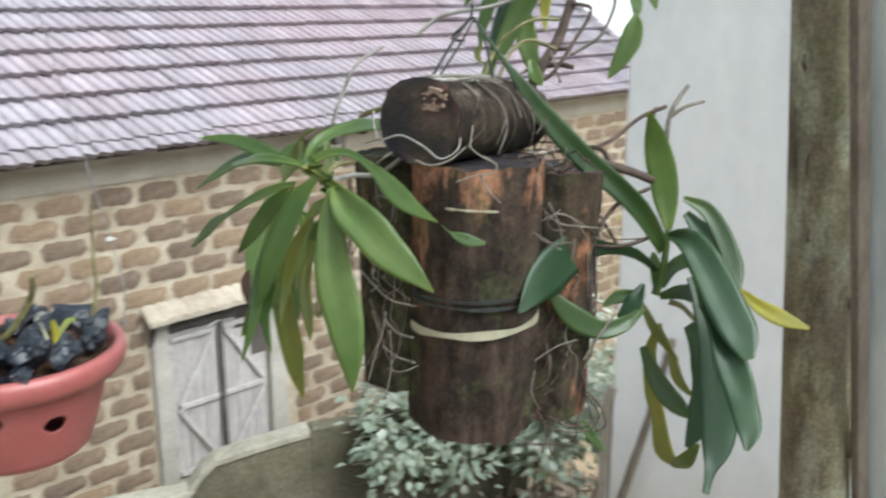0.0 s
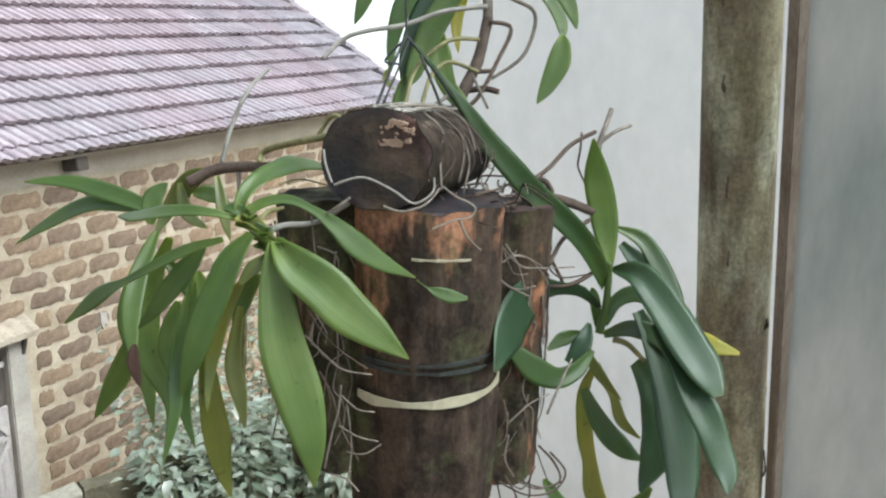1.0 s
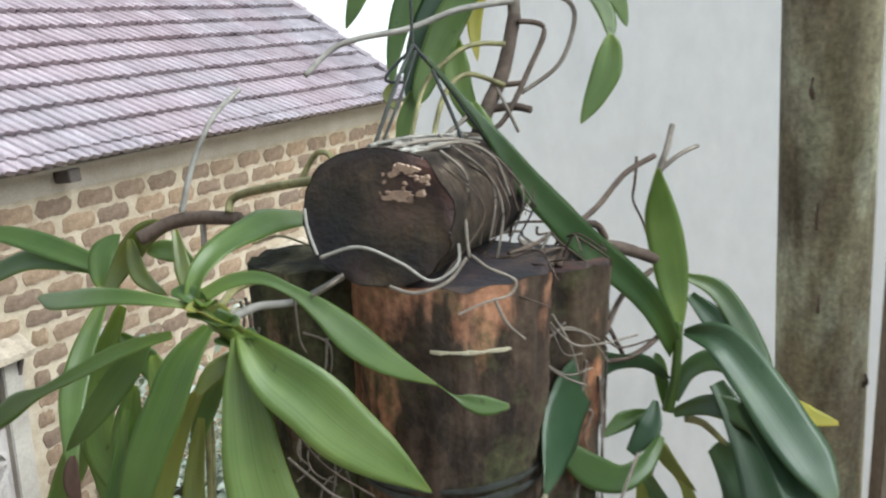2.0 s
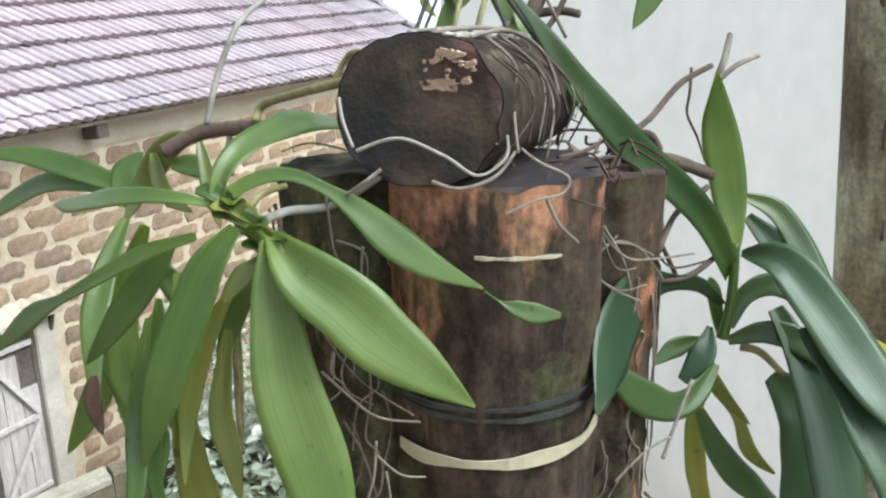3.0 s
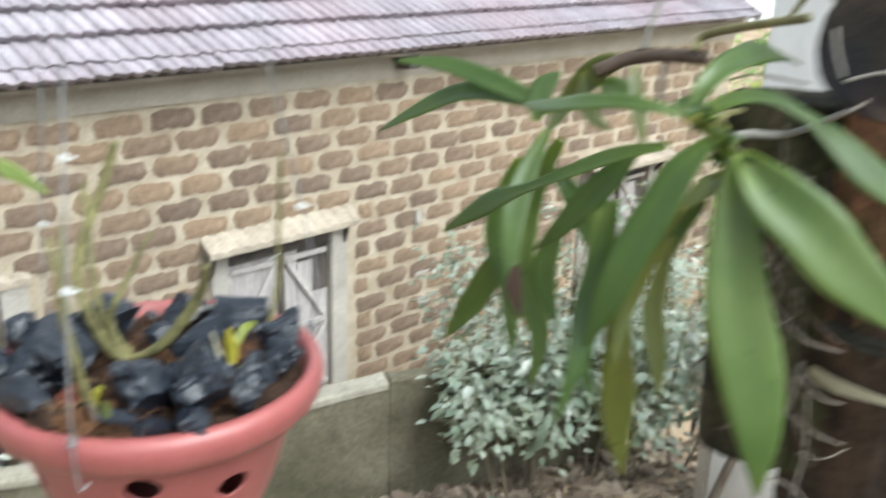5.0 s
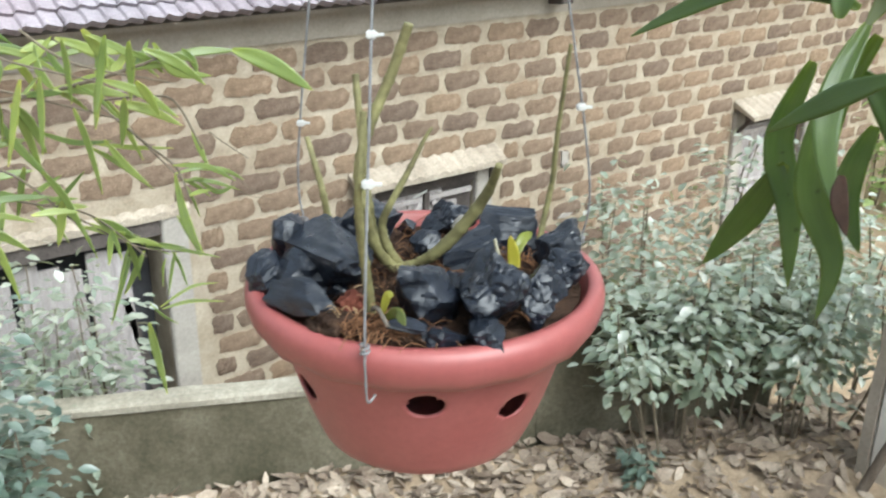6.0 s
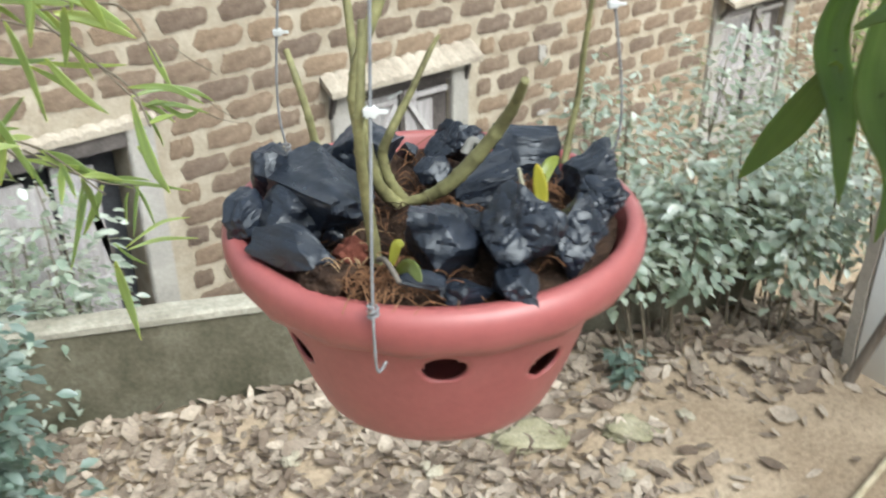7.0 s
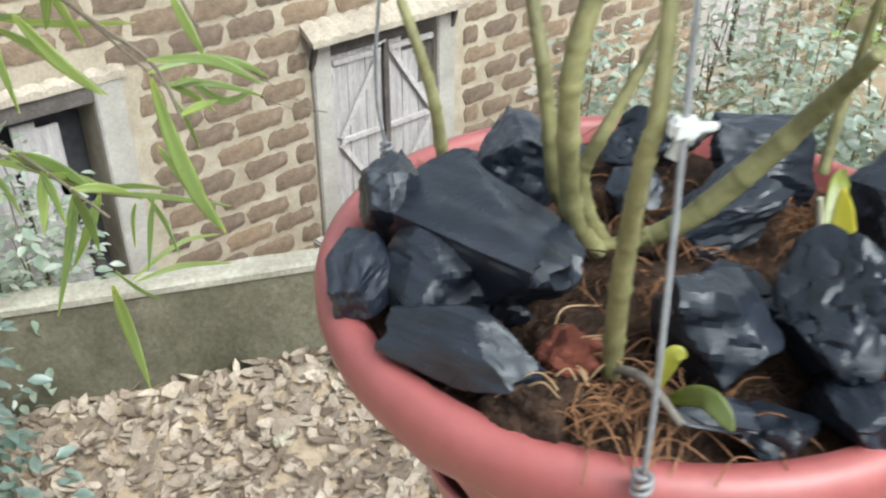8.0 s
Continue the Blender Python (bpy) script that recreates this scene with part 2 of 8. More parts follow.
M_ROOT_PALE = two_scale("pale_aerial_root", [(0.3, (0.16, 0.148, 0.13)), (0.7, (0.335, 0.32, 0.29))], 25, 160, 0.7, 0.3, 0.002, dark=0.2, spec=0.25)
M_ROOT_DARK = two_scale("brown_root", [(0.3, (0.055, 0.04, 0.032)), (0.7, (0.14, 0.105, 0.085))], 25, 160, 0.85, 0.3, 0.002, spec=0.2)
M_WIRE = two_scale("dull_wire", [(0.3, (0.15, 0.15, 0.155)), (0.7, (0.30, 0.30, 0.31))], 40, 200, 0.5, 0.2, 0.001, spec=0.5)
M_CORD = two_scale("dark_cord", [(0.3, (0.02, 0.022, 0.02)), (0.7, (0.05, 0.055, 0.05))], 40, 200, 0.7, 0.2, 0.001)
M_TIE = two_scale("white_plastic_tie", [(0.3, (0.48, 0.48, 0.46)), (0.7, (0.62, 0.62, 0.60))], 20, 100, 0.45, 0.1, 0.001, dark=0.1, spec=0.5)
M_STRAP = two_scale("pale_strap", [(0.3, (0.30, 0.275, 0.19)), (0.7, (0.45, 0.42, 0.31))], 20, 120, 0.6, 0.2, 0.001, dark=0.2)
M_PLASTIC = two_scale("terracotta_plastic", [(0.3, (0.27, 0.072, 0.067)), (0.7, (0.335, 0.102, 0.097))], 9, 140, 0.42, 0.10, 0.001, dark=0.15, spec=0.5)
def charcoal():
    """Charcoal: blue-black, with glossy fracture faces, dull grain and cracks."""
    m, n, l, b = material("charcoal", 0.4)
    c = noise_tex(n, l, 55.0, 7, rough=0.7)
    grain = noise_tex(n, l, 70.0, 4, stretch=(1, 1, 5))
    cr = n.new("ShaderNodeTexVoronoi")
    cr.feature = "DISTANCE_TO_EDGE"
    cr.inputs["Scale"].default_value = 48.0
    tc = n.new("ShaderNodeTexCoord")
    warp = noise_tex(n, l, 30.0, 3)
    l.new(mix(n, l, 0.04, tc.outputs["Object"], warp.outputs["Color"]), cr.inputs["Vector"])
    col = ramp(n, l, c.outputs["Fac"], [(0.3, (0.0055, 0.0075, 0.0125)), (0.55, (0.011, 0.0145, 0.023)), (0.70, (0.017, 0.0215, 0.033)), (0.80, (0.024, 0.029, 0.042))])
    crack = ramp(n, l, cr.outputs["Distance"], [(0.0, (0.3,) * 3), (0.05, (1, 1, 1))])
    l.new(mix(n, l, 0.35, col.outputs[0], crack.outputs[0], "MULTIPLY"), b.inputs["Base Color"])
    r = ramp(n, l, grain.outputs["Fac"], [(0.35, (0.27,) * 3), (0.7, (0.52,) * 3)])
    l.new(r.outputs[0], b.inputs["Roughness"])
    b.inputs["Specular IOR Level"].default_value = 0.55
    bump(n, l, b, mix(n, l, 0.75, grain.outputs["Color"], c.outputs["Color"]), 0.45, 0.004)
    return m


M_COAL = charcoal()
M_COIR = two_scale("coconut_fibre", [(0.3, (0.13, 0.06, 0.03)), (0.7, (0.28, 0.15, 0.08))], 30, 160, 0.9, 0.3, 0.002, spec=0.1)
M_HUSK = two_scale("red_brown_husk", [(0.3, (0.09, 0.028, 0.02)), (0.7, (0.22, 0.075, 0.05))], 40, 180, 0.9, 0.8, 0.006, spec=0.1)
M_STRAW = two_scale("pale_fibre", [(0.3, (0.30, 0.19, 0.10)), (0.7, (0.50, 0.36, 0.22))], 30, 160, 0.85, 0.3, 0.002, spec=0.15)
M_COIR_DARK = two_scale("damp_fibre_bed", [(0.3, (0.032, 0.020, 0.016)), (0.7, (0.13, 0.078, 0.052))], 60, 220, 0.95, 1.0, 0.012, spec=0.1)
M_FARLEAF = leaf_material("far_foliage", (0.15, 0.23, 0.10), (0.26, 0.36, 0.18), (0.40, 0.50, 0.31), 0.5, 0.4, per_island=True)
M_ROOM_SHADE = two_scale("unlit_room_shade", [(0.3, (0.05, 0.05, 0.055)), (0.7, (0.09, 0.09, 0.10))], 3, 30, 0.8, 0.1, 0.002)


def bark_log(name, dark, mid, bright, lift=0.62, vertical=True, soft=0.025, peeled=0.0, moss=0.35, damp=0.28, patch=22.0, flake=8.0):
    """Barked log: brown bark with torn orange-brown streaks where it has flaked off."""
    m, n, l, b = material(name, 0.85)
    st = (9, 9, 1.1) if vertical else (1.1, 9, 9)
    c = noise_tex(n, l, 3.0, 5, stretch=st)
    w = noise_tex(n, l, flake, 6, stretch=(2.2, 2.2, 0.8) if vertical else (0.7, 2.2, 2.2))
    g = noise_tex(n, l, 160.0, 5)
    base = ramp(n, l, c.outputs["Fac"], [(0.3, dark), (0.7, mid)])
    mask = ramp(n, l, w.outputs["Fac"], [(lift - soft, (0, 0, 0)), (lift + soft, (1, 1, 1))])
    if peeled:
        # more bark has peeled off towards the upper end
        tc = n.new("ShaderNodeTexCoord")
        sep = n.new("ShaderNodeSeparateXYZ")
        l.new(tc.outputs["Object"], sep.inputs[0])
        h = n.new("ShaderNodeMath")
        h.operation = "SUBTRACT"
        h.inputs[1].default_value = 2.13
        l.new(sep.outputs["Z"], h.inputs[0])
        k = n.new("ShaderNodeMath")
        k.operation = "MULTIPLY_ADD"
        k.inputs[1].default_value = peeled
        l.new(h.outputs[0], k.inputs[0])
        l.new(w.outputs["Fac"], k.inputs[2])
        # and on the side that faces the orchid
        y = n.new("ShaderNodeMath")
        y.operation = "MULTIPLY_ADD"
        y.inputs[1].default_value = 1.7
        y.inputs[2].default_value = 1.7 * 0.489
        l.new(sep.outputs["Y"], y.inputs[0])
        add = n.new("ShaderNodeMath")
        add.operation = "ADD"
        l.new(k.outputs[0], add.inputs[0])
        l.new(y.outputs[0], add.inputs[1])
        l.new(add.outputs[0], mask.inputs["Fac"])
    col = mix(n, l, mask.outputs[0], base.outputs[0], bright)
    # dark damp patches and a film of moss
    p = noise_tex(n, l, patch, 6, stretch=(1, 1, 0.75), rough=0.7)
    pr = ramp(n, l, p.outputs["Fac"], [(0.40, (damp, damp * 0.95, damp)), (0.56, (1, 1, 1))])
    col = mix(n, l, 1.0, col, pr.outputs[0], "MULTIPLY")
    ms = noise_tex(n, l, 13.0, 6, rough=0.7)
    mr = ramp(n, l, ms.outputs["Fac"], [(0.54, (0, 0, 0)), (0.68, (moss,) * 3)])
    col = mix(n, l, mr.outputs[0], col, (0.075, 0.085, 0.035))
    gr = ramp(n, l, g.outputs["Fac"], [(0.3, (0.6,) * 3), (0.7, (1.1,) * 3)])
    l.new(mix(n, l, 1.0, col, gr.outputs[0], "MULTIPLY"), b.inputs["Base Color"])
    b.inputs["Specular IOR Level"].default_value = 0.2
    bump(n, l, b, mix(n, l, 0.5, c.outputs["Color"], p.outputs["Color"]), 1.0, 0.008)
    return m


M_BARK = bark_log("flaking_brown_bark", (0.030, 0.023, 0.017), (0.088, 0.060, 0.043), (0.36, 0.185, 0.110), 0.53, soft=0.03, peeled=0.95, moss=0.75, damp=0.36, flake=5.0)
M_BARK_MOSS = bark_log("mossy_bark", (0.028, 0.027, 0.016), (0.10, 0.09, 0.05), (0.24, 0.17, 0.105), 0.62, moss=0.7)
M_BARK_RED = bark_log("red_brown_bark", (0.026, 0.021, 0.015), (0.095, 0.066, 0.043), (0.32, 0.15, 0.08), 0.59, soft=0.03, moss=0.75)
M_BARK_GREY = bark_log("grey_brown_bark", (0.03, 0.022, 0.017), (0.085, 0.062, 0.043), (0.17, 0.135, 0.10), 0.64, False)
M_POLE = bark_log("lichen_pole_bark", (0.135, 0.115, 0.072), (0.30, 0.265, 0.175), (0.42, 0.42, 0.30), 0.56, soft=0.08, moss=0.4, damp=0.6, patch=9.0)
M_SLAT = two_scale("grey_batten", [(0.3, (0.15, 0.12, 0.095)), (0.7, (0.27, 0.23, 0.19))], 8, 80, 0.85, 0.4, 0.003, stretch=(4, 4, 0.5), spec=0.1)


def cut_face():
    """Sawn log end: nearly black rotten heart, brown rim and a few pale torn flakes."""
    m, n, l, b = material("dark_sawn_end", 0.75)
    c = noise_tex(n, l, 14.0, 5)
    w = noise_tex(n, l, 24.0, 4)
    g = noise_tex(n, l, 150.0, 4)
    base = ramp(n, l, c.outputs["Fac"], [(0.43, (0.010, 0.009, 0.013)), (0.54, (0.034, 0.023, 0.021)), (0.67, (0.105, 0.066, 0.048))])
    gr = ramp(n, l, w.outputs["Fac"], [(0.3, (0.6,) * 3), (0.7, (1.0,) * 3)])
    hue = noise_tex(n, l, 11.0, 2)
    hr = ramp(n, l, hue.outputs["Fac"], [(0.38, (0.92, 1.0, 0.75)), (0.5, (1.0, 0.95, 1.05)), (0.62, (1.35, 0.86, 0.88))])
    col = mix(n, l, 1.0, mix(n, l, 1.0, base.outputs[0], gr.outputs[0], "MULTIPLY"), hr.outputs[0], "MULTIPLY")
    l.new(col, b.inputs["Base Color"])
    bump(n, l, b, g.outputs["Fac"], 0.6, 0.004)
    return m


M_CUT = cut_face()
M_FLAKE = two_scale("pale_torn_wood", [(0.3, (0.29, 0.20, 0.145)), (0.7, (0.47, 0.35, 0.27))], 40, 200, 0.85, 0.4, 0.002)


# ---- building helpers ----
def mesh_of(bm, name, mat, smooth=False):
    me = bpy.data.meshes.new(name)
    bm.to_mesh(me)
    bm.free()
    if smooth:
        me.polygons.foreach_set("use_smooth", [True] * len(me.polygons))
    me.materials.append(mat)
    return me


def thing(name, label, category, at=(0, 0, 0), group="", kind=""):
    ob = new(name)
    ob.location = at
    ob.empty_display_size = 0.05
    return tagged(ob, label, category, group, kind)


def part(name, bm, mat, parent, label="", smooth=False):
    """One mesh under a thing or a part; its vertices are given in world places."""
    ob = new(name, mesh_of(bm, name, mat, smooth))
    if parent:
        up, off = parent, Vector((0, 0, 0))
        while up:
            off += up.location
            up = up.parent
        ob.parent = parent
        ob.location = -off
    return tagged(ob, label)


def solid(name, bm, mat, label, category, group="", kind="", smooth=False):
    return tagged(new(name, mesh_of(bm, name, mat, smooth)), label, category, group, kind)


def box_bm(x0, y0, z0, x1, y1, z1, bevel=0.0, bm=None):
    bm = bm or bmesh.new()
    made = bmesh.ops.create_cube(bm, size=1.0)["verts"]
    for v in made:
        v.co = Vector(((x0 + x1) / 2 + v.co.x * (x1 - x0), (y0 + y1) / 2 + v.co.y * (y1 - y0), (z0 + z1) / 2 + v.co.z * (z1 - z0)))
    if bevel:
        edges = {e for v in made for e in v.link_edges}
        bmesh.ops.bevel(bm, geom=list(edges), offset=bevel, segments=2, affect="EDGES")
    return bm


def beam_bm(a, b, w, h, bevel=0.0, side=(0, 0, 1)):
    """A straight batten from a to b, w wide across and h deep along side."""
    a, b, s = Vector(a), Vector(b), Vector(side)
    d = (b - a).normalized()
    x = d.cross(s).normalized()
    y = x.cross(d).normalized()
    bm = box_bm(-w / 2, -h / 2, 0, w / 2, h / 2, (b - a).length, bevel)
    m = Matrix((x, y, d)).transposed().to_4x4()
    bm.transform(Matrix.Translation(a) @ m)
    return bm


def spline(points, steps):
    """Points along a smooth curve through the given ones, with the share of the way."""
    p = [Vector(q) for q in points]
    if len(p) == 2:
        return [p[0].lerp(p[1], i / steps) for i in range(steps + 1)]
    out = []
    n = len(p) - 1
    for i in range(steps + 1):
        u = i / steps * n
        k = min(int(u), n - 1)
        t = u - k
        a, b, c, d = p[max(k - 1, 0)], p[k], p[k + 1], p[min(k + 2, n)]
        out.append(0.5 * (2 * b + (c - a) * t + (2 * a - 5 * b + 4 * c - d) * t * t + (3 * b - a - 3 * c + d) * t ** 3))
    return out


def tube_bm(points, radius, tip=None, sides=8, steps=None, wobble=0.0, knots=0.0, bm=None, seed=0):
    """A round cane, root or wire along a smooth curve, tapering from radius to tip."""
    bm = bm or bmesh.new()
    rng = random.Random(seed)
    steps = steps or max(6, 6 * (len(points) - 1))
    line = spline(points, steps)
    tip = radius if tip is None else tip
    ref = Vector((0.3, 0.2, 0.93))
    rings = []
    for i, c in enumerate(line):
        d = (line[min(i + 1, steps)] - line[max(i - 1, 0)]).normalized()
        x = d.cross(ref)
        x = x.normalized() if x.length > 1e-4 else d.orthogonal().normalized()
        y = d.cross(x)
        r = radius + (tip - radius) * i / steps
        r *= 1 + rng.uniform(-wobble, wobble)
        if knots and i % 9 == 8:
            r *= 1 + knots
        rings.append([bm.verts.new(c + r * (math.cos(2 * math.pi * k / sides) * x + math.sin(2 * math.pi * k / sides) * y)) for k in range(sides)])
    for a, b in zip(rings, rings[1:]):
        for k in range(sides):
            bm.faces.new((a[k], a[(k + 1) % sides], b[(k + 1) % sides], b[k]))
    bm.faces.new(rings[0][::-1])
    bm.faces.new(rings[-1])
    return bm


def leaf_bm(points, width, face=(-0.75, -0.55, 0.35), fold=0.16, twist=0.0, blunt=0.05, base=0.3, wave=0.03, steps=20, thick=0.0012, bm=None):
    """A strap- or lance-shaped leaf along a curve: keeled at its base, flatter and slightly arched towards the tip.
    width: the greatest width, or widths at even steps along the blade."""
    bm = bm or bmesh.new()
    line = spline(points, steps)
    widths = [v.x for v in spline([(w, 0, 0) for w in width], steps)] if isinstance(width, tuple) else None
    wide = max(width) if widths else width
    face = Vector(face)
    uvl = bm.loops.layers.uv.get("blade") or bm.loops.layers.uv.new("blade")
    spot = {}
    top, low = [], []
    seed = points[-1][0] * 91 + points[-1][2] * 57
    cols = (-1, -0.7, -0.35, 0, 0.35, 0.7, 1)
    for i, c in enumerate(line):
        u = i / steps
        d = (line[min(i + 1, steps)] - line[max(i - 1, 0)]).normalized()
        f = face - d * face.dot(d)
        f = f.normalized() if f.length > 1e-3 else d.orthogonal().normalized()
        if twist:
            f = Matrix.Rotation(twist * (u - 0.3), 3, d) @ f
        s = d.cross(f).normalized()
        if widths:
            w = max(widths[i], wide * 0.03) / 2
        else:
            rise = base + (1 - base) * math.sin(min(u / 0.48, 1.0) * math.pi / 2)
            fall = 1.0 if u < 0.48 else max(0.0, 1 - ((u - 0.48) / 0.52) ** (1.5 + 2 * blunt))
            w = width / 2 * rise * max(fall, 0.03)
        keel = fold * (0.25 + 1.9 * (1 - u) ** 2.2)
        row_t, row_l = [], []
        for q in cols:
            side = 1 + 0.09 * noise.noise((u * 4.5, seed, 2.0 if q < 0 else 7.0)) * abs(q)
            ripple = wave * wide * noise.noise((u * 5.0, seed + 3, 4.0 if q < 0 else 9.0)) * 1.6
            p = c + s * (q * w * side) + f * (abs(q) * w * keel * 1.6 - q * q * w * 0.10 * u + ripple * abs(q) ** 1.5)
            row_t.append(bm.verts.new(p + f * thick / 2))
            row_l.append(bm.verts.new(p - f * thick / 2))
            spot[row_t[-1]] = spot[row_l[-1]] = (q / 2 + 0.5, u)
        top.append(row_t)
        low.append(row_l)
    n = len(cols) - 1
    for a, b, la, lb in zip(top, top[1:], low, low[1:]):
        for k in range(n):
            bm.faces.new((a[k], a[k + 1], b[k + 1], b[k]))
            bm.faces.new((la[k], lb[k], lb[k + 1], la[k + 1]))
        bm.faces.new((a[0], b[0], lb[0], la[0]))
        bm.faces.new((a[n], la[n], lb[n], b[n]))
    for face_ in bm.faces:
        for loop in face_.loops:
            if loop.vert in spot:
                loop[uvl].uv = spot[loop.vert]
    return bm


# ---- ground ----
WALL_Y = 4.255
EAVE_Y, EAVE_Z, SLOPE = 4.05, 1.53, 0.62
HOUSE_L, HOUSE_R = -4.0, 8.62
LOW_A, LOW_STEP, LOW_B = Vector((-3.2, 4.92)), Vector((2.30, 2.36)), Vector((3.45, 1.82))

WALL_TOP = ((-3.2, 0.0), (1.770, 0.0), (1.785, 0.15), (2.05, 0.20), (2.40, 0.25))


def low_y(x):
    return LOW_A.y + (LOW_B.y - LOW_A.y) * (x - LOW_A.x) / (LOW_B.x - LOW_A.x)


def ground_z(x, y):
    front = -0.46 + 0.05 * (x - 1.0) * (0 < x < 4) + 0.05 * noise.noise((x * 0.8, y * 0.8, 0)) + 0.015 * noise.noise((x * 5, y * 5, 1))
    if y > low_y(x) + 0.05 and x < 9.5:
        return -1.25 + 0.04 * noise.noise((x, y, 4))
    d = low_y(x) - y
    return front - 0.05 * max(0.0, d - 0.3)


def ground_mesh():
    def axis(lo, hi, step, far):
        a = [lo + i * step for i in range(int((hi - lo) / step) + 1)]
        grow, out, d = step, [], 0
        while d < far:
            grow *= 1.6
            d += grow
            out.append(d)
        return [lo - d for d in reversed(out)] + a + [a[-1] + d for d in out]
    xs, ys = axis(-2.0, 5.0, 0.09, 900), axis(-1.0, 4.2, 0.09, 900)
    bm = bmesh.new()
    grid = [[bm.verts.new((x, y, ground_z(x, y))) for x in xs] for y in ys]
    for a, b in zip(grid, grid[1:]):
        for i in range(len(xs) - 1):
            bm.faces.new((a[i], a[i + 1], b[i + 1], b[i]))
    return bm


ground = solid("ground", ground_mesh(), M_SOIL, "dry brown soil strewn with fallen leaves", "ground", kind="structure", smooth=True)


# ---- low concrete wall ----
def low_wall():
    body = bmesh.new()
    d = (LOW_B - LOW_A).normalized()
    n = Vector((-d.y, d.x))

    def top(x):
        """The wall's top rises where the soil behind it does."""
        for (x0, z0), (x1, z1) in zip(WALL_TOP, WALL_TOP[1:]):
            if x < x1:
                return z0 + (z1 - z0) * max(0.0, x - x0) / (x1 - x0)
        return WALL_TOP[-1][1]

    def slab(bm, p, q, low, high, back, front, bevel, jitter):
        cuts = max(2, int((q - p).length / 0.07))
        rings = []
        for i in range(cuts + 1):
            c = p.lerp(q, i / cuts)
            z0, z1 = low(c.x), high(c.x)
            k = noise.noise((c.x * 3, c.y * 3, 0.3)) * jitter + noise.noise((c.x * 14, c.y * 14, 2.3)) * jitter * 0.7
            e = noise.noise((c.x * 11, c.y * 11, 5.3)) * jitter * 0.6
            pts = [(front, z0), (front + e, z1 - bevel), (front + bevel + e, z1 + k), (back - bevel, z1 + k * 0.6), (back, z1 - bevel), (back, z0)]
            rings.append([bm.verts.new((c.x + n.x * o, c.y + n.y * o, z)) for o, z in pts])
        for a, b in zip(rings, rings[1:]):
            for j in range(6):
                bm.faces.new((a[j], b[j], b[(j + 1) % 6], a[(j + 1) % 6]))
        bm.faces.new(rings[0])
        bm.faces.new(rings[-1][::-1])
    slab(body, LOW_A, LOW_STEP, lambda x: -1.3, top, 0.10, 0.0, 0.008, 0.0)
    slab(body, LOW_STEP + d * 0.003, LOW_B, lambda x: -1.3, lambda x: 0.285, 0.10, 0.0, 0.015, 0.012)
    wall = thing("low_wall", "low grey-green concrete boundary wall with worn pale top", "wall", kind="structure")
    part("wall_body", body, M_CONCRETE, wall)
    cap = bmesh.new()
    slab(cap, LOW_A, LOW_STEP - d * 0.01, lambda x: top(x) + 0.004, lambda x: top(x) + 0.045, 0.115, -0.012, 0.012, 0.014)
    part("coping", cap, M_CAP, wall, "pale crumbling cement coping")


low_wall()


# ---- brick house ----
WINDOWS = [(0.05, 1.185, -1.0, 0.36, "open"), (2.585, 3.395, -0.85, 0.26, "shut"), (6.35, 7.25, -0.85, 0.18, "shut")]


def in_window(x0, x1, z0, z1, pad=0.17):
    return any(x1 > a - pad and x0 < b + pad and z1 > c - 0.02 and z0 < d + 0.1 for a, b, c, d, _ in WINDOWS)


def house_wall():
    house = thing("wall_house", "old shed wall of brown laterite bricks in cream mortar", "wall", (2.0, WALL_Y, -1.3), kind="structure")
    bm = bmesh.new()
    xs = sorted({HOUSE_L, HOUSE_R, *[v for w in WINDOWS for v in w[:2]]})
    zs = sorted({-1.4, 1.62, *[v for w in WINDOWS for v in w[2:4]]})
    for x0, x1 in zip(xs, xs[1:]):
        for z0, z1 in zip(zs, zs[1:]):
            if not any(a <= x0 and x1 <= b and c <= z0 and z1 <= d for a, b, c, d, _ in WINDOWS):
                box_bm(x0, WALL_Y + 0.006, z0, x1, WALL_Y + 0.24, z1, bm=bm)
    bmesh.ops.remove_doubles(bm, verts=bm.verts, dist=0.0005)
    part("mortar_wall", bm, M_MORTAR, house, "cream mortar bed")
    band = box_bm(HOUSE_L, WALL_Y - 0.012, 1.33, HOUSE_R, WALL_Y + 0.003, 1.60, 0.004)
    part("plaster_band", band, M_PLASTER, house, "grey-brown plaster band under the eave")
    side = box_bm(HOUSE_R - 0.24, WALL_Y + 0.245, -1.4, HOUSE_R, WALL_Y + 5.2, 1.6)
    part("side_wall", side, M_MORTAR, house)
    rear = box_bm(HOUSE_L, WALL_Y + 5.25, -1.4, HOUSE_R, WALL_Y + 5.45, 1.6)
    part("rear_wall", rear, M_MORTAR, house)
    gable = bmesh.new()
    pts = [(WALL_Y + 0.02, 1.605), (WALL_Y + 5.2, 1.605), (WALL_Y + 2.6, 1.62 + 2.55 * SLOPE)]
    f = [gable.verts.new((HOUSE_R - 0.22, y, z)) for y, z in pts]
    b = [gable.verts.new((HOUSE_R - 0.02, y, z)) for y, z in pts]
    gable.faces.new(f[::-1]), gable.faces.new(b)
    for i in range(3):
        gable.faces.new((f[i], f[(i + 1) % 3], b[(i + 1) % 3], b[i]))
    part("gable_wall", gable, M_PLASTER, house)
    return house


HOUSE = house_wall()


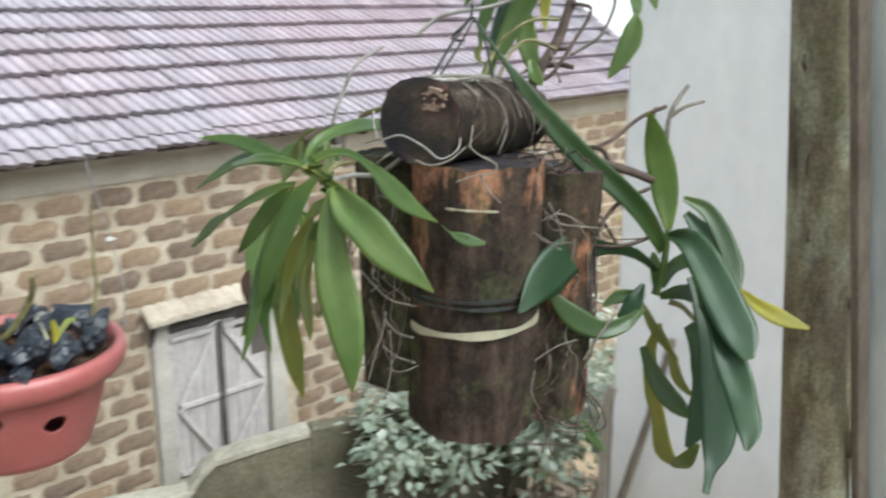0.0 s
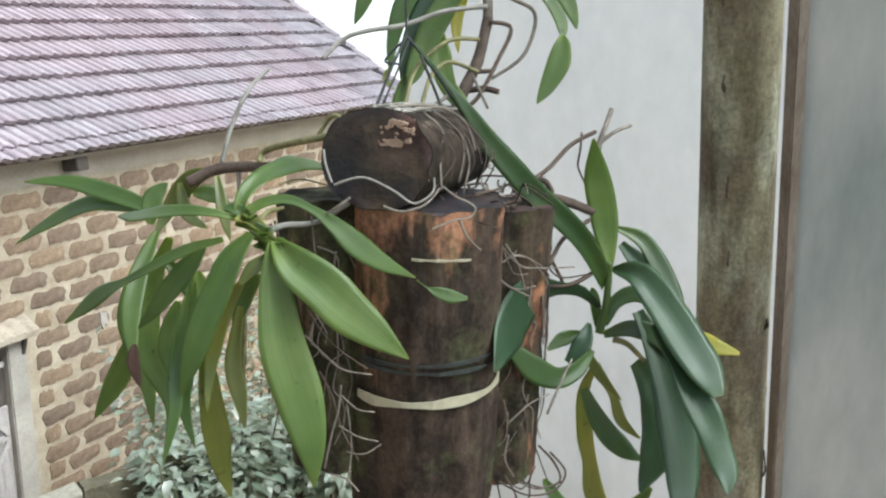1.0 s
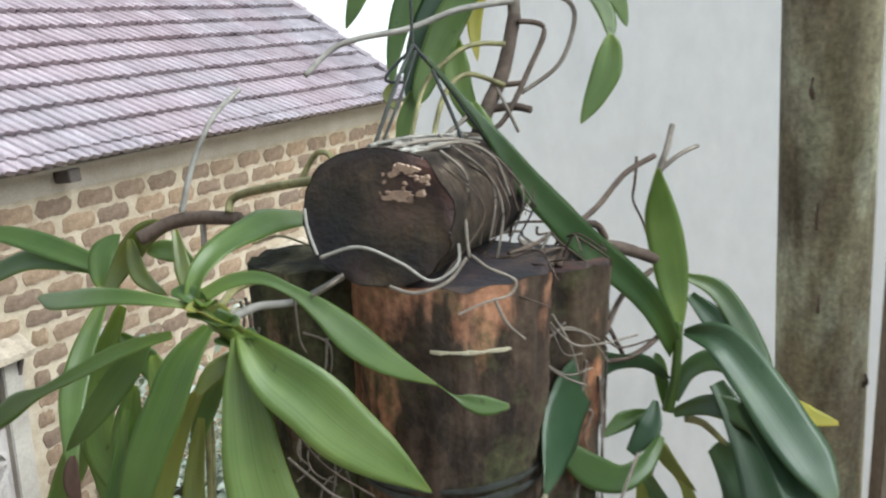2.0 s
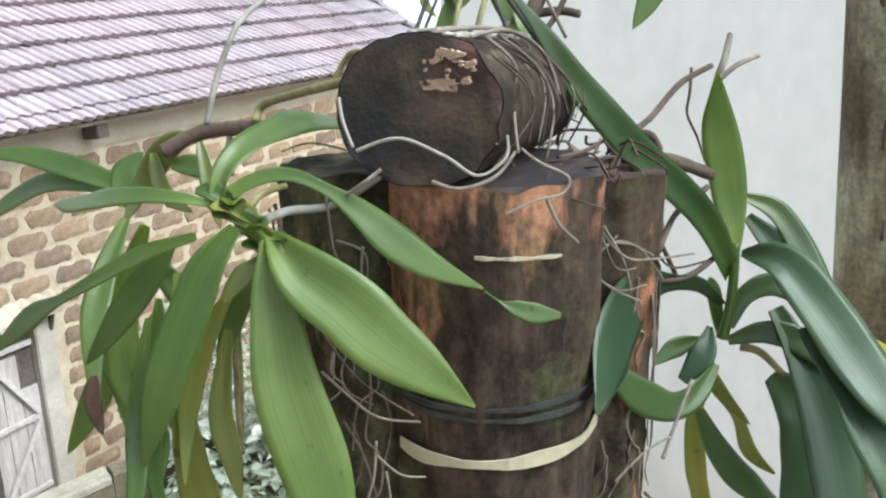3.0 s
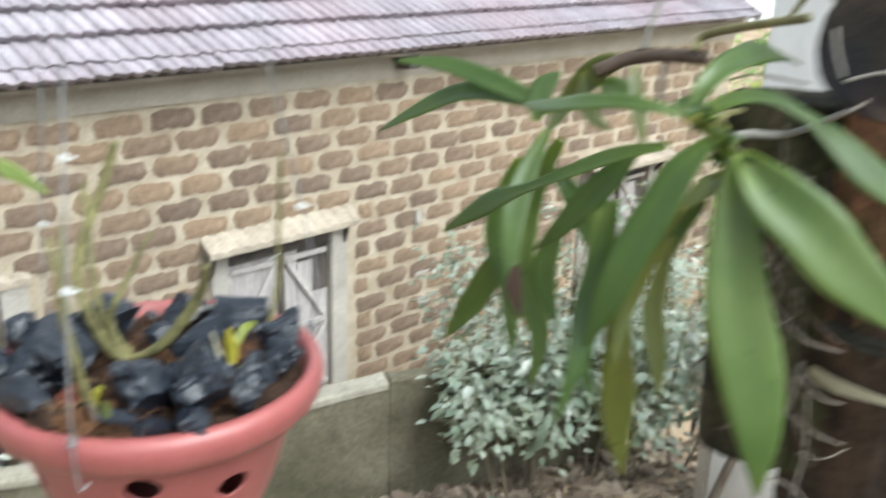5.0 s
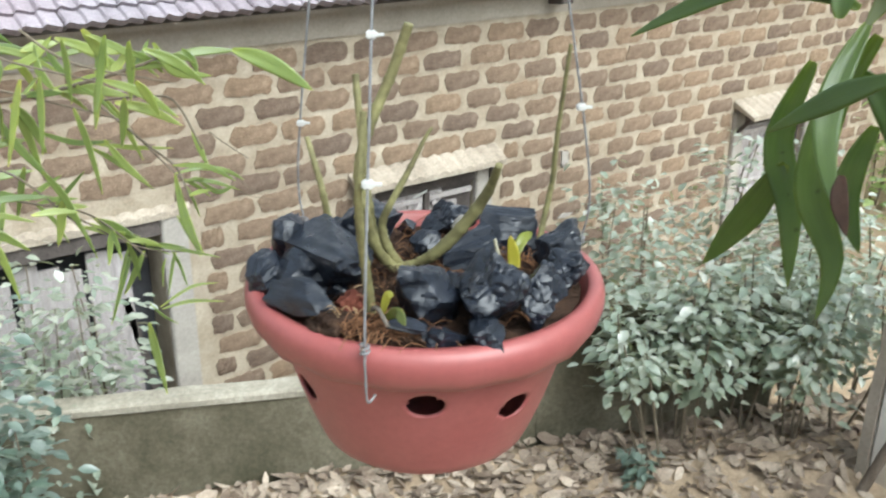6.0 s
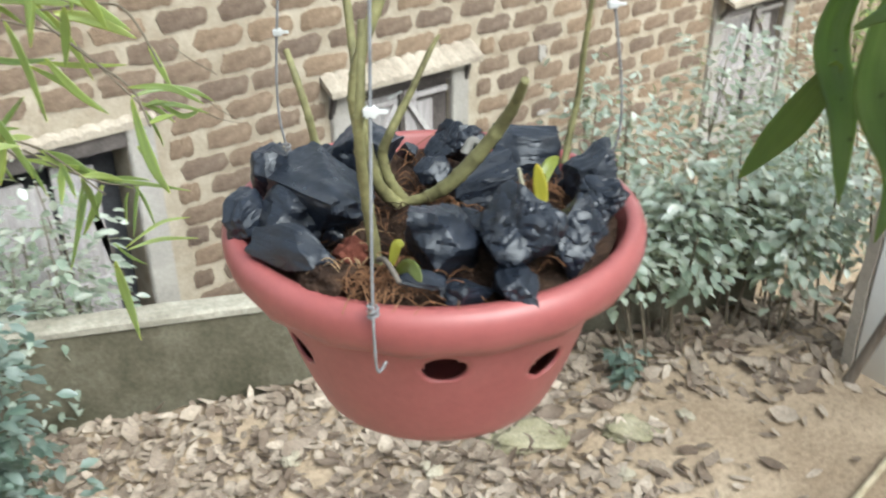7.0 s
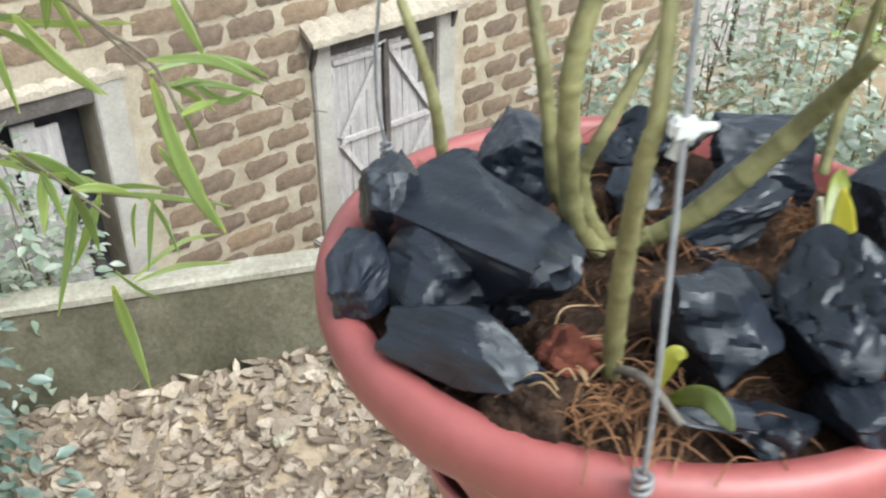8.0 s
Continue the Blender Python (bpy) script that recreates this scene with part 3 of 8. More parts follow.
def window(index, x0, x1, z0, z1, state):
    win = thing(f"window_{index}", "grey weathered wooden shutters closed in a pale cement surround" if state == "shut" else "grey boarded window with dark gap and pale cement surround", "window", ((x0 + x1) / 2, WALL_Y, z0), kind="structure")
    y = WALL_Y - 0.03
    for a, b in ((x0 - 0.13, x0 - 0.002), (x1 + 0.002, x1 + 0.15)):
        part("frame", box_bm(a, y, z0 - 0.06, b, WALL_Y + 0.2, z1 + 0.14, 0.008), M_FRAME, win, "pale rough cement surround")
    # dark timber colour here also carries the shade below the canopy
    part("lintel", box_bm(x0, y + 0.012, z1, x1, WALL_Y + 0.2, z1 + 0.138, 0.006), M_DARKWOOD, win, "dark timber lintel with canopy shade in its colour")
    part("sill", box_bm(x0 - 0.2, y - 0.05, z0 - 0.13, x1 + 0.2, WALL_Y + 0.2, z0 - 0.062, 0.012), M_FRAME, win)
    # thin dark panel: the room's shade is put into its colour
    part("interior_shade", box_bm(x0 - 0.1, WALL_Y + 0.26, z0 - 0.1, x1 + 0.1, WALL_Y + 0.29, z1 + 0.1), M_ROOM_SHADE, win, "dark panel standing in for the shaded room behind the window")
    ys = WALL_Y + 0.01
    mid = (x0 + x1) / 2
    if state == "open":
        for k in range(8):
            a = x0 + 0.06 + k * 0.122
            part("board", beam_bm((a, ys + 0.05, z0), (a - 0.012 * (k % 3), ys + 0.05, z1 - 0.04 - 0.04 * (k % 3)), 0.117, 0.02, 0.003, (0, 1, 0)), M_SHUTTER, win, "upright grey weathered board")
        part("rail", beam_bm((x0 + 0.02, ys + 0.03, z0 + 0.55), (x1 - 0.16, ys + 0.03, z0 + 0.60), 0.06, 0.018, 0.003, (0, 1, 0)), M_RAIL, win, "pale cross board")
        part("board", beam_bm((x1 - 0.03, ys + 0.05, z0), (x1 - 0.22, ys + 0.05, z1 - 0.35), 0.05, 0.02, 0.003, (0, 1, 0)), M_DARKWOOD, win, "dark leaning board")
        return win
    for a, b in ((x0 + 0.004, mid - 0.012), (mid + 0.012, x1 - 0.004)):
        leafb = part("shutter", box_bm(a, ys + 0.014, z0 + 0.01, b, ys + 0.032, z1 - 0.01, 0.003), M_DARKWOOD, win, "dark shutter backing")
        planks = 3
        for k in range(planks):
            p0, p1 = a + (b - a) * k / planks, a + (b - a) * (k + 1) / planks
            top = z1 - 0.012 - ((0, 0.10, 0.34)[k] if a > mid else 0)
            part("plank", box_bm(p0 + 0.002, ys, z0 + 0.012, p1 - 0.002, ys + 0.0135, top, 0.002), M_SHUTTER, leafb)
    zm = (z0 + z1) / 2 - 0.01
    yr = ys - 0.012
    top, bot = z1 - 0.055, z0 + 0.05
    rail = [((x0 + 0.02, yr, top), (mid - 0.03, yr, top)), ((mid + 0.03, yr, top), (x1 - 0.02, yr, top)),
            ((x0 + 0.05, yr, zm), (mid - 0.026, yr, zm)), ((mid + 0.026, yr, zm), (x1 - 0.03, yr, zm)),
            ((x0 + 0.03, yr, bot), (mid - 0.03, yr, bot)), ((mid + 0.03, yr, bot), (x1 - 0.02, yr, bot)),
            ((x0 + 0.05, yr - 0.006, zm + 0.02), (mid - 0.05, yr - 0.006, top - 0.02)), ((x0 + 0.05, yr - 0.006, zm - 0.02), (mid - 0.05, yr - 0.006, bot + 0.02)),
            ((x1 - 0.04, yr - 0.006, zm + 0.02), (mid + 0.05, yr - 0.006, top - 0.02)), ((x1 - 0.04, yr - 0.006, zm - 0.02), (mid + 0.05, yr - 0.006, bot + 0.02))]
    for a, b in rail:
        part("rail", beam_bm(a, b, 0.035, 0.02, 0.003, (0, 1, 0)), M_RAIL, win, "pale diamond rail")
    part("meeting_bar", beam_bm((mid, yr - 0.008, z0), (mid, yr - 0.008, z1 + 0.02), 0.042, 0.022, 0.003, (0, 1, 0)), M_DARKWOOD, win, "dark upright bar where the shutters meet")
    part("latch", beam_bm((mid - 0.12, yr - 0.03, z1 - 0.02), (mid - 0.01, yr - 0.03, z1 + 0.01), 0.012, 0.01, 0.002, (0, 1, 0)), M_TIE, win, "pale metal latch")
    for z in (z0 + 0.18, z1 - 0.2):
        part("hinge", box_bm(x0 + 0.002, ys - 0.012, z, x0 + 0.016, ys + 0.01, z + 0.08, 0.002), M_DARKWOOD, win)
    return win


for i, w in enumerate(WINDOWS):
    window(i + 1, *w)


def canopy(x0, x1, z, drop, reach, label):
    """Sloping ribbed cement slab over a window."""
    c = thing("window_canopy", label, "canopy", ((x0 + x1) / 2, WALL_Y, z), "window canopies", "structure")
    bm = bmesh.new()
    n = int((x1 - x0) / 0.012)
    rows = []
    for i in range(n + 1):
        x = x0 + (x1 - x0) * i / n
        r = 0.016 * abs(math.sin((x - x0) * math.pi / 0.10)) + 0.003 * noise.noise((x * 20, 0, z))
        e = 0.008 * noise.noise((x * 14, 3, z))
        pts = [(WALL_Y - 0.004, z + r), (WALL_Y - reach * 0.5, z - drop * 0.48 + r), (WALL_Y - reach - e, z - drop + r), (WALL_Y - reach - e, z - drop - 0.028), (WALL_Y - 0.004, z - 0.05)]
        rows.append([bm.verts.new((x, *p)) for p in pts])
    for a, b in zip(rows, rows[1:]):
        for j in range(5):
            bm.faces.new((a[j], a[(j + 1) % 5], b[(j + 1) % 5], b[j]))
    bm.faces.new(rows[0]), bm.faces.new(rows[-1][::-1])
    part("slab", bm, M_CANOPY, c)
    for x in (x0 + 0.06, x1 - 0.06):
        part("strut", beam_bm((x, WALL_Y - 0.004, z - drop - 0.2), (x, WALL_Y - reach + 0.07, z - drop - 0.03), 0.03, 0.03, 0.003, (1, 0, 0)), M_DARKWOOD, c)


canopy(2.40, 3.58, 0.48, 0.08, 0.13, "sloping ribbed cement canopy above the shuttered window")
canopy(-0.15, 1.36, 0.515, 0.03, 0.04, "sloping cement canopy above the dark window opening")
canopy(6.2, 7.42, 0.42, 0.10, 0.22, "sloping cement canopy above the far shuttered window")


# ---- tiled roof ----
def roof_point(x, s, lift=0.0):
    k = math.hypot(1, SLOPE)
    return Vector((x, EAVE_Y + s / k - lift * SLOPE / k, EAVE_Z + s * SLOPE / k + lift / k))


ROOF = thing("roof", "weathered pink-grey clay tile roof with deep tile courses", "roof", (2.0, EAVE_Y, EAVE_Z), kind="structure")


def roof_frame():
    bm = bmesh.new()
    run = 3.45
    for s0, s1, y_sign in ((0.14, run, 1),):
        a = [roof_point(x, s, -0.035) for x, s in ((HOUSE_L, s0), (HOUSE_R + 0.1, s0), (HOUSE_R + 0.1, s1), (HOUSE_L, s1))]
        b = [roof_point(x, s, -0.075) for x, s in ((HOUSE_L, s0), (HOUSE_R + 0.1, s0), (HOUSE_R + 0.1, s1), (HOUSE_L, s1))]
        va, vb = [bm.verts.new(p) for p in a], [bm.verts.new(p) for p in b]
        bm.faces.new(va), bm.faces.new(vb[::-1])
        for i in range(4):
            bm.faces.new((va[i], vb[i], vb[(i + 1) % 4], va[(i + 1) % 4]))
    part("boarding", bm, M_DARKWOOD, ROOF, "dark boarding under the tiles")
    ridge_y, ridge_z = roof_point(0, run).y, roof_point(0, run).z
    rear = bmesh.new()
    q = [(HOUSE_L, ridge_y, ridge_z), (HOUSE_R + 0.1, ridge_y, ridge_z), (HOUSE_R + 0.1, ridge_y + 3.0, ridge_z - 3.0 * SLOPE), (HOUSE_L, ridge_y + 3.0, ridge_z - 3.0 * SLOPE)]
    va = [rear.verts.new(p) for p in q]
    vb = [rear.verts.new((x, y, z - 0.05)) for x, y, z in q]
    rear.faces.new(va), rear.faces.new(vb[::-1])
    for i in range(4):
        rear.faces.new((va[i], vb[i], vb[(i + 1) % 4], va[(i + 1) % 4]))
    part("rear_slope", rear, M_TILE_REST, ROOF)
    part("ridge", tube_bm([(HOUSE_L, ridge_y, ridge_z - 0.02), (2.0, ridge_y, ridge_z - 0.02), (HOUSE_R + 0.12, ridge_y, ridge_z - 0.02)], 0.09, 0.09, 10), M_TILE_REST, ROOF, smooth=True)
    soffit = bmesh.new()
    prof = [(EAVE_Y + 0.07, EAVE_Z - 0.035), (WALL_Y - 0.014, 1.50), (WALL_Y - 0.014, 1.56), (EAVE_Y + 0.07, EAVE_Z - 0.012)]
    r0 = [soffit.verts.new((HOUSE_L, *p)) for p in prof]
    r1 = [soffit.verts.new((HOUSE_R, *p)) for p in prof]
    soffit.faces.new(r0), soffit.faces.new(r1[::-1])
    for i in range(4):
        soffit.faces.new((r0[i], r1[i], r1[(i + 1) % 4], r0[(i + 1) % 4]))
    part("soffit", soffit, M_PLASTER, ROOF)
    verge = bmesh.new()
    for k in range(14):
        s = 0.02 + k * 0.24
        tube_bm([roof_point(HOUSE_R + 0.09, s, 0.012), roof_point(HOUSE_R + 0.09, s + 0.25, 0.0)], 0.05, 0.045, 8, 2, bm=verge)
    part("verge_tiles", verge, M_TILE_REST, ROOF)
    for x in (4.03,):
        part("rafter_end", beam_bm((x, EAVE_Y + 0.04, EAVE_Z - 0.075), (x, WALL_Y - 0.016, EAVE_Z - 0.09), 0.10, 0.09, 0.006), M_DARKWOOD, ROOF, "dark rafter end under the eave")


roof_frame()


# ---- white wall and timber post beside the hanging log ----
def white_wall():
    w = thing("wall_white", "tall white painted wall with grey weather stains", "wall", (3.3, 1.2, -0.5), kind="structure")
    a, d = Vector((3.32, 1.19)), Vector((0.02, -1.0)).normalized()
    n = Vector((-d.y, d.x))
    bm = bmesh.new()
    pts = [a, a + d * 7, a + d * 7 + n * 0.22, a + n * 0.22]
    lo = [bm.verts.new((p.x, p.y, -0.9)) for p in pts]
    hi = [bm.verts.new((p.x, p.y, 4.1)) for p in pts]
    bm.faces.new(lo[::-1]), bm.faces.new(hi)
    for i in range(4):
        bm.faces.new((lo[i], lo[(i + 1) % 4], hi[(i + 1) % 4], hi[i]))
    bmesh.ops.bevel(bm, geom=[e for e in bm.edges if abs(e.verts[0].co.z - e.verts[1].co.z) > 1], offset=0.012, segments=2, affect="EDGES")
    part("wall_face", bm, M_WHITE, w)
    foot = bmesh.new()
    rows = []
    for i in range(13):
        z = -0.9 + i * 0.12
        o = 0.012 * noise.noise((z * 5, 1, 0)) + 0.01 * noise.noise((z * 17, 2, 0)) - (0.03 if i == 12 else 0)
        rows.append([foot.verts.new((a.x + q, a.y + r + (o if r > 0 else 0), z)) for q, r in ((-0.012, 0.002), (-0.012, 0.055), (0.226, 0.055), (0.226, 0.002))])
    for p, q in zip(rows, rows[1:]):
        for k in range(4):
            foot.faces.new((p[k], p[(k + 1) % 4], q[(k + 1) % 4], q[k]))
    foot.faces.new(rows[0][::-1]), foot.faces.new(rows[-1])
    part("plinth", foot, M_PLASTER, w, "crumbling grey plaster at the wall's end")


white_wall()
solid("dry_stick", tube_bm([(3.22, 1.150, ground_z(3.22, 1.15) - 0.02), (3.235, 1.02, 0.12), (3.25, 0.92, 0.52), (3.265, 0.84, 0.90)], 0.026, 0.017, 9, 24, wobble=0.06), M_SLAT, "pale dry stick leaning against the white wall", "stick", smooth=True)


# ---- hanging logs, orchids, pole ----
def leaf(plant, mat, points, width, **k):
    part("leaf", leaf_bm(points, width, **k), mat, plant, smooth=True)


def cane(plant, name, mat, points, radius, tip, knots=0.0, seed=0, wobble=0.05, bulge=0.0):
    bm = tube_bm(points, radius, tip, 10, wobble=wobble * 0.4, knots=knots, seed=seed, steps=12 * (len(points) - 1) + 16 if knots else 6 * (len(points) - 1) + 6)
    if bulge:
        line = spline(points, 60)
        for v in bm.verts:
            i = min(range(61), key=lambda q: (line[q] - v.co).length_squared)
            v.co = line[i] + (v.co - line[i]) * (1 + bulge * math.sin(math.pi * i / 60))
    part(name, bm, mat, plant, smooth=True)


def log_bm(a, b, ra, rb, seed, flat=0.0, sides=40, rings=22, up=(0, 0, 1), squash=1.0, rough=0.06, ragged=0.006, power=2.0):
    """A log from a to b: uneven bark with ridges, and slightly ragged sawn ends."""
    a, b = Vector(a), Vector(b)
    d = (b - a).normalized()
    u = Vector(up)
    x = d.cross(u)
    x = x.normalized() if x.length > 0.05 else d.orthogonal().normalized()
    y = x.cross(d).normalized()
    bm = bmesh.new()
    grid = []
    for i in range(rings + 1):
        t = i / rings
        row = []
        for k in range(sides):
            ang = 2 * math.pi * k / sides
            r = ra + (rb - ra) * t
            c, s = math.cos(ang), math.sin(ang)
            r *= (abs(c) ** power + abs(s) ** power) ** (-1 / power)
            r *= 1 + rough * noise.noise((c * 1.6 + seed, s * 1.6, t * 1.2)) + 0.5 * rough * noise.noise((c * 7 + seed, s * 7, t * 2.5)) + 0.4 * rough * noise.noise((c * 16 + seed, s * 16, t * 5)) + 0.25 * rough * noise.noise((c * 30 + seed, s * 30, t * 24))
            off = 0.0
            if i in (0, rings):
                off = ragged * noise.noise((c * 3 + seed, s * 3, t * 5))
            row.append(bm.verts.new(a + (b - a) * t + d * off + x * (c * r) + y * (s * r * squash)))
        grid.append(row)
    for p, q in zip(grid, grid[1:]):
        for k in range(sides):
            bm.faces.new((p[k], p[(k + 1) % sides], q[(k + 1) % sides], q[k]))
    return bm, grid


def end_bm(ring, seed, deep=0.003):
    """The sawn end of a log, with growth-ring relief, over a ring of places."""
    bm = bmesh.new()
    c = sum(ring, Vector()) / len(ring)
    n = (ring[0] - c).cross(ring[len(ring) // 4] - c).normalized()
    flat = [p - n * (p - c).dot(n) for p in ring]
    rows = []
    for j, s in enumerate((1.0, 0.94, 0.86, 0.77, 0.67, 0.56, 0.45, 0.34, 0.23, 0.12)):
        rows.append([bm.verts.new(c + ((ring[k] if j == 0 else p) - c) * s * 0.985 + n * deep * noise.noise((c + (p - c) * s) * 34 + Vector((seed, 0, 0))) * (j > 0)) for k, p in enumerate(flat)])
    m = bm.verts.new(c)
    for a, b in zip(rows, rows[1:]):
        for k in range(len(ring)):
            bm.faces.new((a[k], a[(k + 1) % len(ring)], b[(k + 1) % len(ring)], b[k]))
    for k in range(len(ring)):
        bm.faces.new((rows[-1][k], rows[-1][(k + 1) % len(ring)], m))
    return bm


LOGS = thing("hanging_log_mount", "bundle of upright barked logs tied under a sawn cross log", "log", (0.37, -0.47, 2.1))


def tied_log(name, label, a, b, ra, rb, seed, mat, cut=None, **k):
    bm, grid = log_bm(a, b, ra, rb, seed, **k)
    rings = [[v.co.copy() for v in grid[0]], [v.co.copy() for v in grid[-1]]]
    ob = part(name, bm, mat, LOGS, label, smooth=True)
    for r in rings:
        part("sawn_end", end_bm(r, seed), cut or M_CUT, ob, "dark sawn end", smooth=True)
    return ob


tied_log("cross_log", "short cross log with dark rotten sawn end", (0.258, -0.475, 2.317), (0.455, -0.459, 2.307), 0.0645, 0.057, 3, M_BARK_GREY, squash=0.82, rough=0.07, power=2.2)
# upright tops: dark end colour stands for shade among roots below the cross log
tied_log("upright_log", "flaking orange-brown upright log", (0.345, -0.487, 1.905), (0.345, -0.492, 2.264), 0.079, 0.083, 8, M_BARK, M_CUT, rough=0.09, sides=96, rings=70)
tied_log("upright_log", "narrow mossy upright log", (0.458, -0.520, 1.900), (0.470, -0.525, 2.240), 0.060, 0.062, 15, M_BARK_RED, M_CUT, rough=0.12, sides=56, rings=40)
tied_log("upright_log", "dark mossy upright log", (0.312, -0.384, 1.945), (0.320, -0.376, 2.262), 0.052, 0.058, 22, M_BARK_MOSS, M_BARK_MOSS)
tied_log("upright_log", "dark upright log at the back", (0.415, -0.400, 1.95), (0.42, -0.395, 2.215), 0.07, 0.07, 29, M_BARK_MOSS, M_BARK_MOSS)


def band(z, dz, rx, width, mat, name, label, c=(0.345, -0.489), a0=3.3, a1=5.6, lift=0.083):
    """A flat strap round the front of the main log."""
    bm = bmesh.new()
    rows = []
    for i in range(25):
        ang = a0 + (a1 - a0) * i / 24
        r = lift + 0.002 * noise.noise((i * 0.5, z, 0))
        zz = z + dz * (i / 24 - 0.5)
        w = width * (0.75 + 0.25 * math.sin(i * 0.7))
        rows.append([bm.verts.new((c[0] + (r + o) * math.cos(ang), c[1] + (r + o) * math.sin(ang), zz + q)) for o, q in ((0, -w / 2), (0.0018, -w / 2), (0.0018, w / 2), (0, w / 2))])
    for a, b in zip(rows, rows[1:]):
        for k in range(4):
            bm.faces.new((a[k], b[k], b[(k + 1) % 4], a[(k + 1) % 4]))
    bm.faces.new(rows[0][::-1]), bm.faces.new(rows[-1])
    part(name, bm, mat, LOGS, label, smooth=False)


band(2.055, 0.012, 0, 0.012, M_STRAP, "strap", "pale flat plastic strap", a0=2.5, a1=5.75)
band(2.214, -0.003, 0, 0.003, M_STRAP, "strap", "short pale strap", a0=3.45, a1=4.2, lift=0.0855)
band(2.098, 0.004, 0, 0.005, M_CORD, "cord", "dark cord wound round the log", a0=2.6, a1=5.8)
band(2.088, -0.004, 0, 0.005, M_CORD, "cord", "dark cord wound round the log", a0=2.6, a1=5.8)


def torn_flakes():
    """Pale flakes of torn wood on the dark end of the cross log."""
    rng = random.Random(12)
    spots = [(-0.494, 2.335, 0.014, 0.0060), (-0.476, 2.335, 0.006, 0.0045), (-0.515, 2.339, 0.004, 0.003), (-0.503, 2.356, 0.010, 0.0040), (-0.493, 2.353, 0.004, 0.006), (-0.519, 2.350, 0.005, 0.0035)]
    spots += [(-0.498 + rng.gauss(0, 0.016), 2.344 + rng.gauss(0, 0.008), rng.uniform(0.0008, 0.0026), rng.uniform(0.0006, 0.0018)) for i in range(18)]
    for y, z, w, h in spots:
        bm = bmesh.new()
        n = 28 if w > 0.004 else 9
        x = 0.2612 + 0.11 * (y + 0.482)
        ring = []
        for k in range(n):
            a = 2 * math.pi * k / n
            r = 0.8 + 0.7 * noise.noise((math.cos(a) * 1.4 + y * 90, math.sin(a) * 1.4, z * 50)) + rng.uniform(-0.18, 0.18)
            ring.append(bm.verts.new((x - 0.0024 - 0.0006 * noise.noise((k * 0.9, y * 40, 0)), y + math.cos(a) * w * r, z + math.sin(a) * h * r)))
        low = [bm.verts.new(v.co + Vector((0.003, 0, 0))) for v in ring]
        bm.faces.new(ring[::-1])
        for k in range(n):
            bm.faces.new((ring[k], ring[(k + 1) % n], low[(k + 1) % n], low[k]))
        part("torn_flake", bm, M_FLAKE, LOGS, "pale torn wood flake")


torn_flakes()


def crawling_roots(base, top, radius, count, seed, a0, a1):
    """Thin pale roots that creep down over the bark of one log."""
    rng = random.Random(seed)
    base, top = Vector(base), Vector(top)
    for i in range(count):
        a, u = rng.uniform(a0, a1), rng.uniform(0.25, 1.0)
        pts = []
        for k in range(rng.randrange(4, 8)):
            c = base.lerp(top, u)
            r = radius + rng.uniform(0.0005, 0.004)
            pts.append((c.x + r * math.cos(a), c.y + r * math.sin(a), c.z))
            a += rng.gauss(0, 0.16)
            u -= rng.uniform(0.03, 0.13)
            if u < 0.02:
                break
        if len(pts) > 2:
            part("root", tube_bm(pts, rng.uniform(0.0009, 0.0018), 0.0006, 6, 8 * len(pts), wobble=0.2, seed=i), M_ROOT if i % 3 else M_ROOT_DARK, LOGS, smooth=True)


crawling_roots((0.462, -0.520, 1.925), (0.472, -0.525, 2.210), 0.061, 22, 51, 2.9, 5.8)
crawling_roots((0.305, -0.375, 1.965), (0.318, -0.370, 2.250), 0.062, 18, 52, 2.4, 4.6)

orchid_front = thing("orchid_plant", "leafy green orchid with long strap leaves growing on the upright logs", "orchid", (0.191, -0.396, 2.234), "orchids on the hanging logs")
leaf(orchid_front, M_LEAF, [(0.192, -0.396, 2.236), (0.185, -0.424, 2.216), (0.186, -0.452, 2.200), (0.191, -0.479, 2.177), (0.203, -0.506, 2.153), (0.221, -0.535, 2.124)], (0.0101, 0.0365, 0.0458, 0.0464, 0.0324, 0.0019), fold=0.22)
leaf(orchid_front, M_LEAF, [(0.188, -0.397, 2.235), (0.176, -0.406, 2.198), (0.164, -0.421, 2.144), (0.158, -0.443, 2.090), (0.154, -0.459, 2.046), (0.149, -0.467, 1.998)], (0.0137, 0.0307, 0.0454, 0.0475, 0.0340, 0.0023), fold=0.12)
leaf(orchid_front, M_LEAF, [(0.179, -0.375, 2.267), (0.190, -0.389, 2.276), (0.202, -0.409, 2.278), (0.209, -0.433, 2.268), (0.212, -0.455, 2.255), (0.213, -0.480, 2.238), (0.214, -0.508, 2.223), (0.218, -0.544, 2.211)], (0.0105, 0.0115, 0.0098, 0.0088, 0.0182, 0.0258, 0.0194, 0.0015), face=(-0.62, -0.5, 0.6))
leaf(orchid_front, M_LEAF, [(0.230, -0.539, 2.205), (0.232, -0.550, 2.198), (0.237, -0.560, 2.193), (0.246, -0.570, 2.188), (0.260, -0.581, 2.184)], (0.0011, 0.0019, 0.0112, 0.0136, 0.0038))
leaf(orchid_front, M_LEAF, [(0.179, -0.360, 2.255), (0.186, -0.362, 2.279), (0.208, -0.364, 2.293), (0.246, -0.363, 2.299), (0.296, -0.357, 2.299), (0.358, -0.344, 2.287)], (0.0103, 0.0139, 0.0190, 0.0255, 0.0325, 0.0226), face=(-0.5, -0.4, 0.75), fold=0.25)
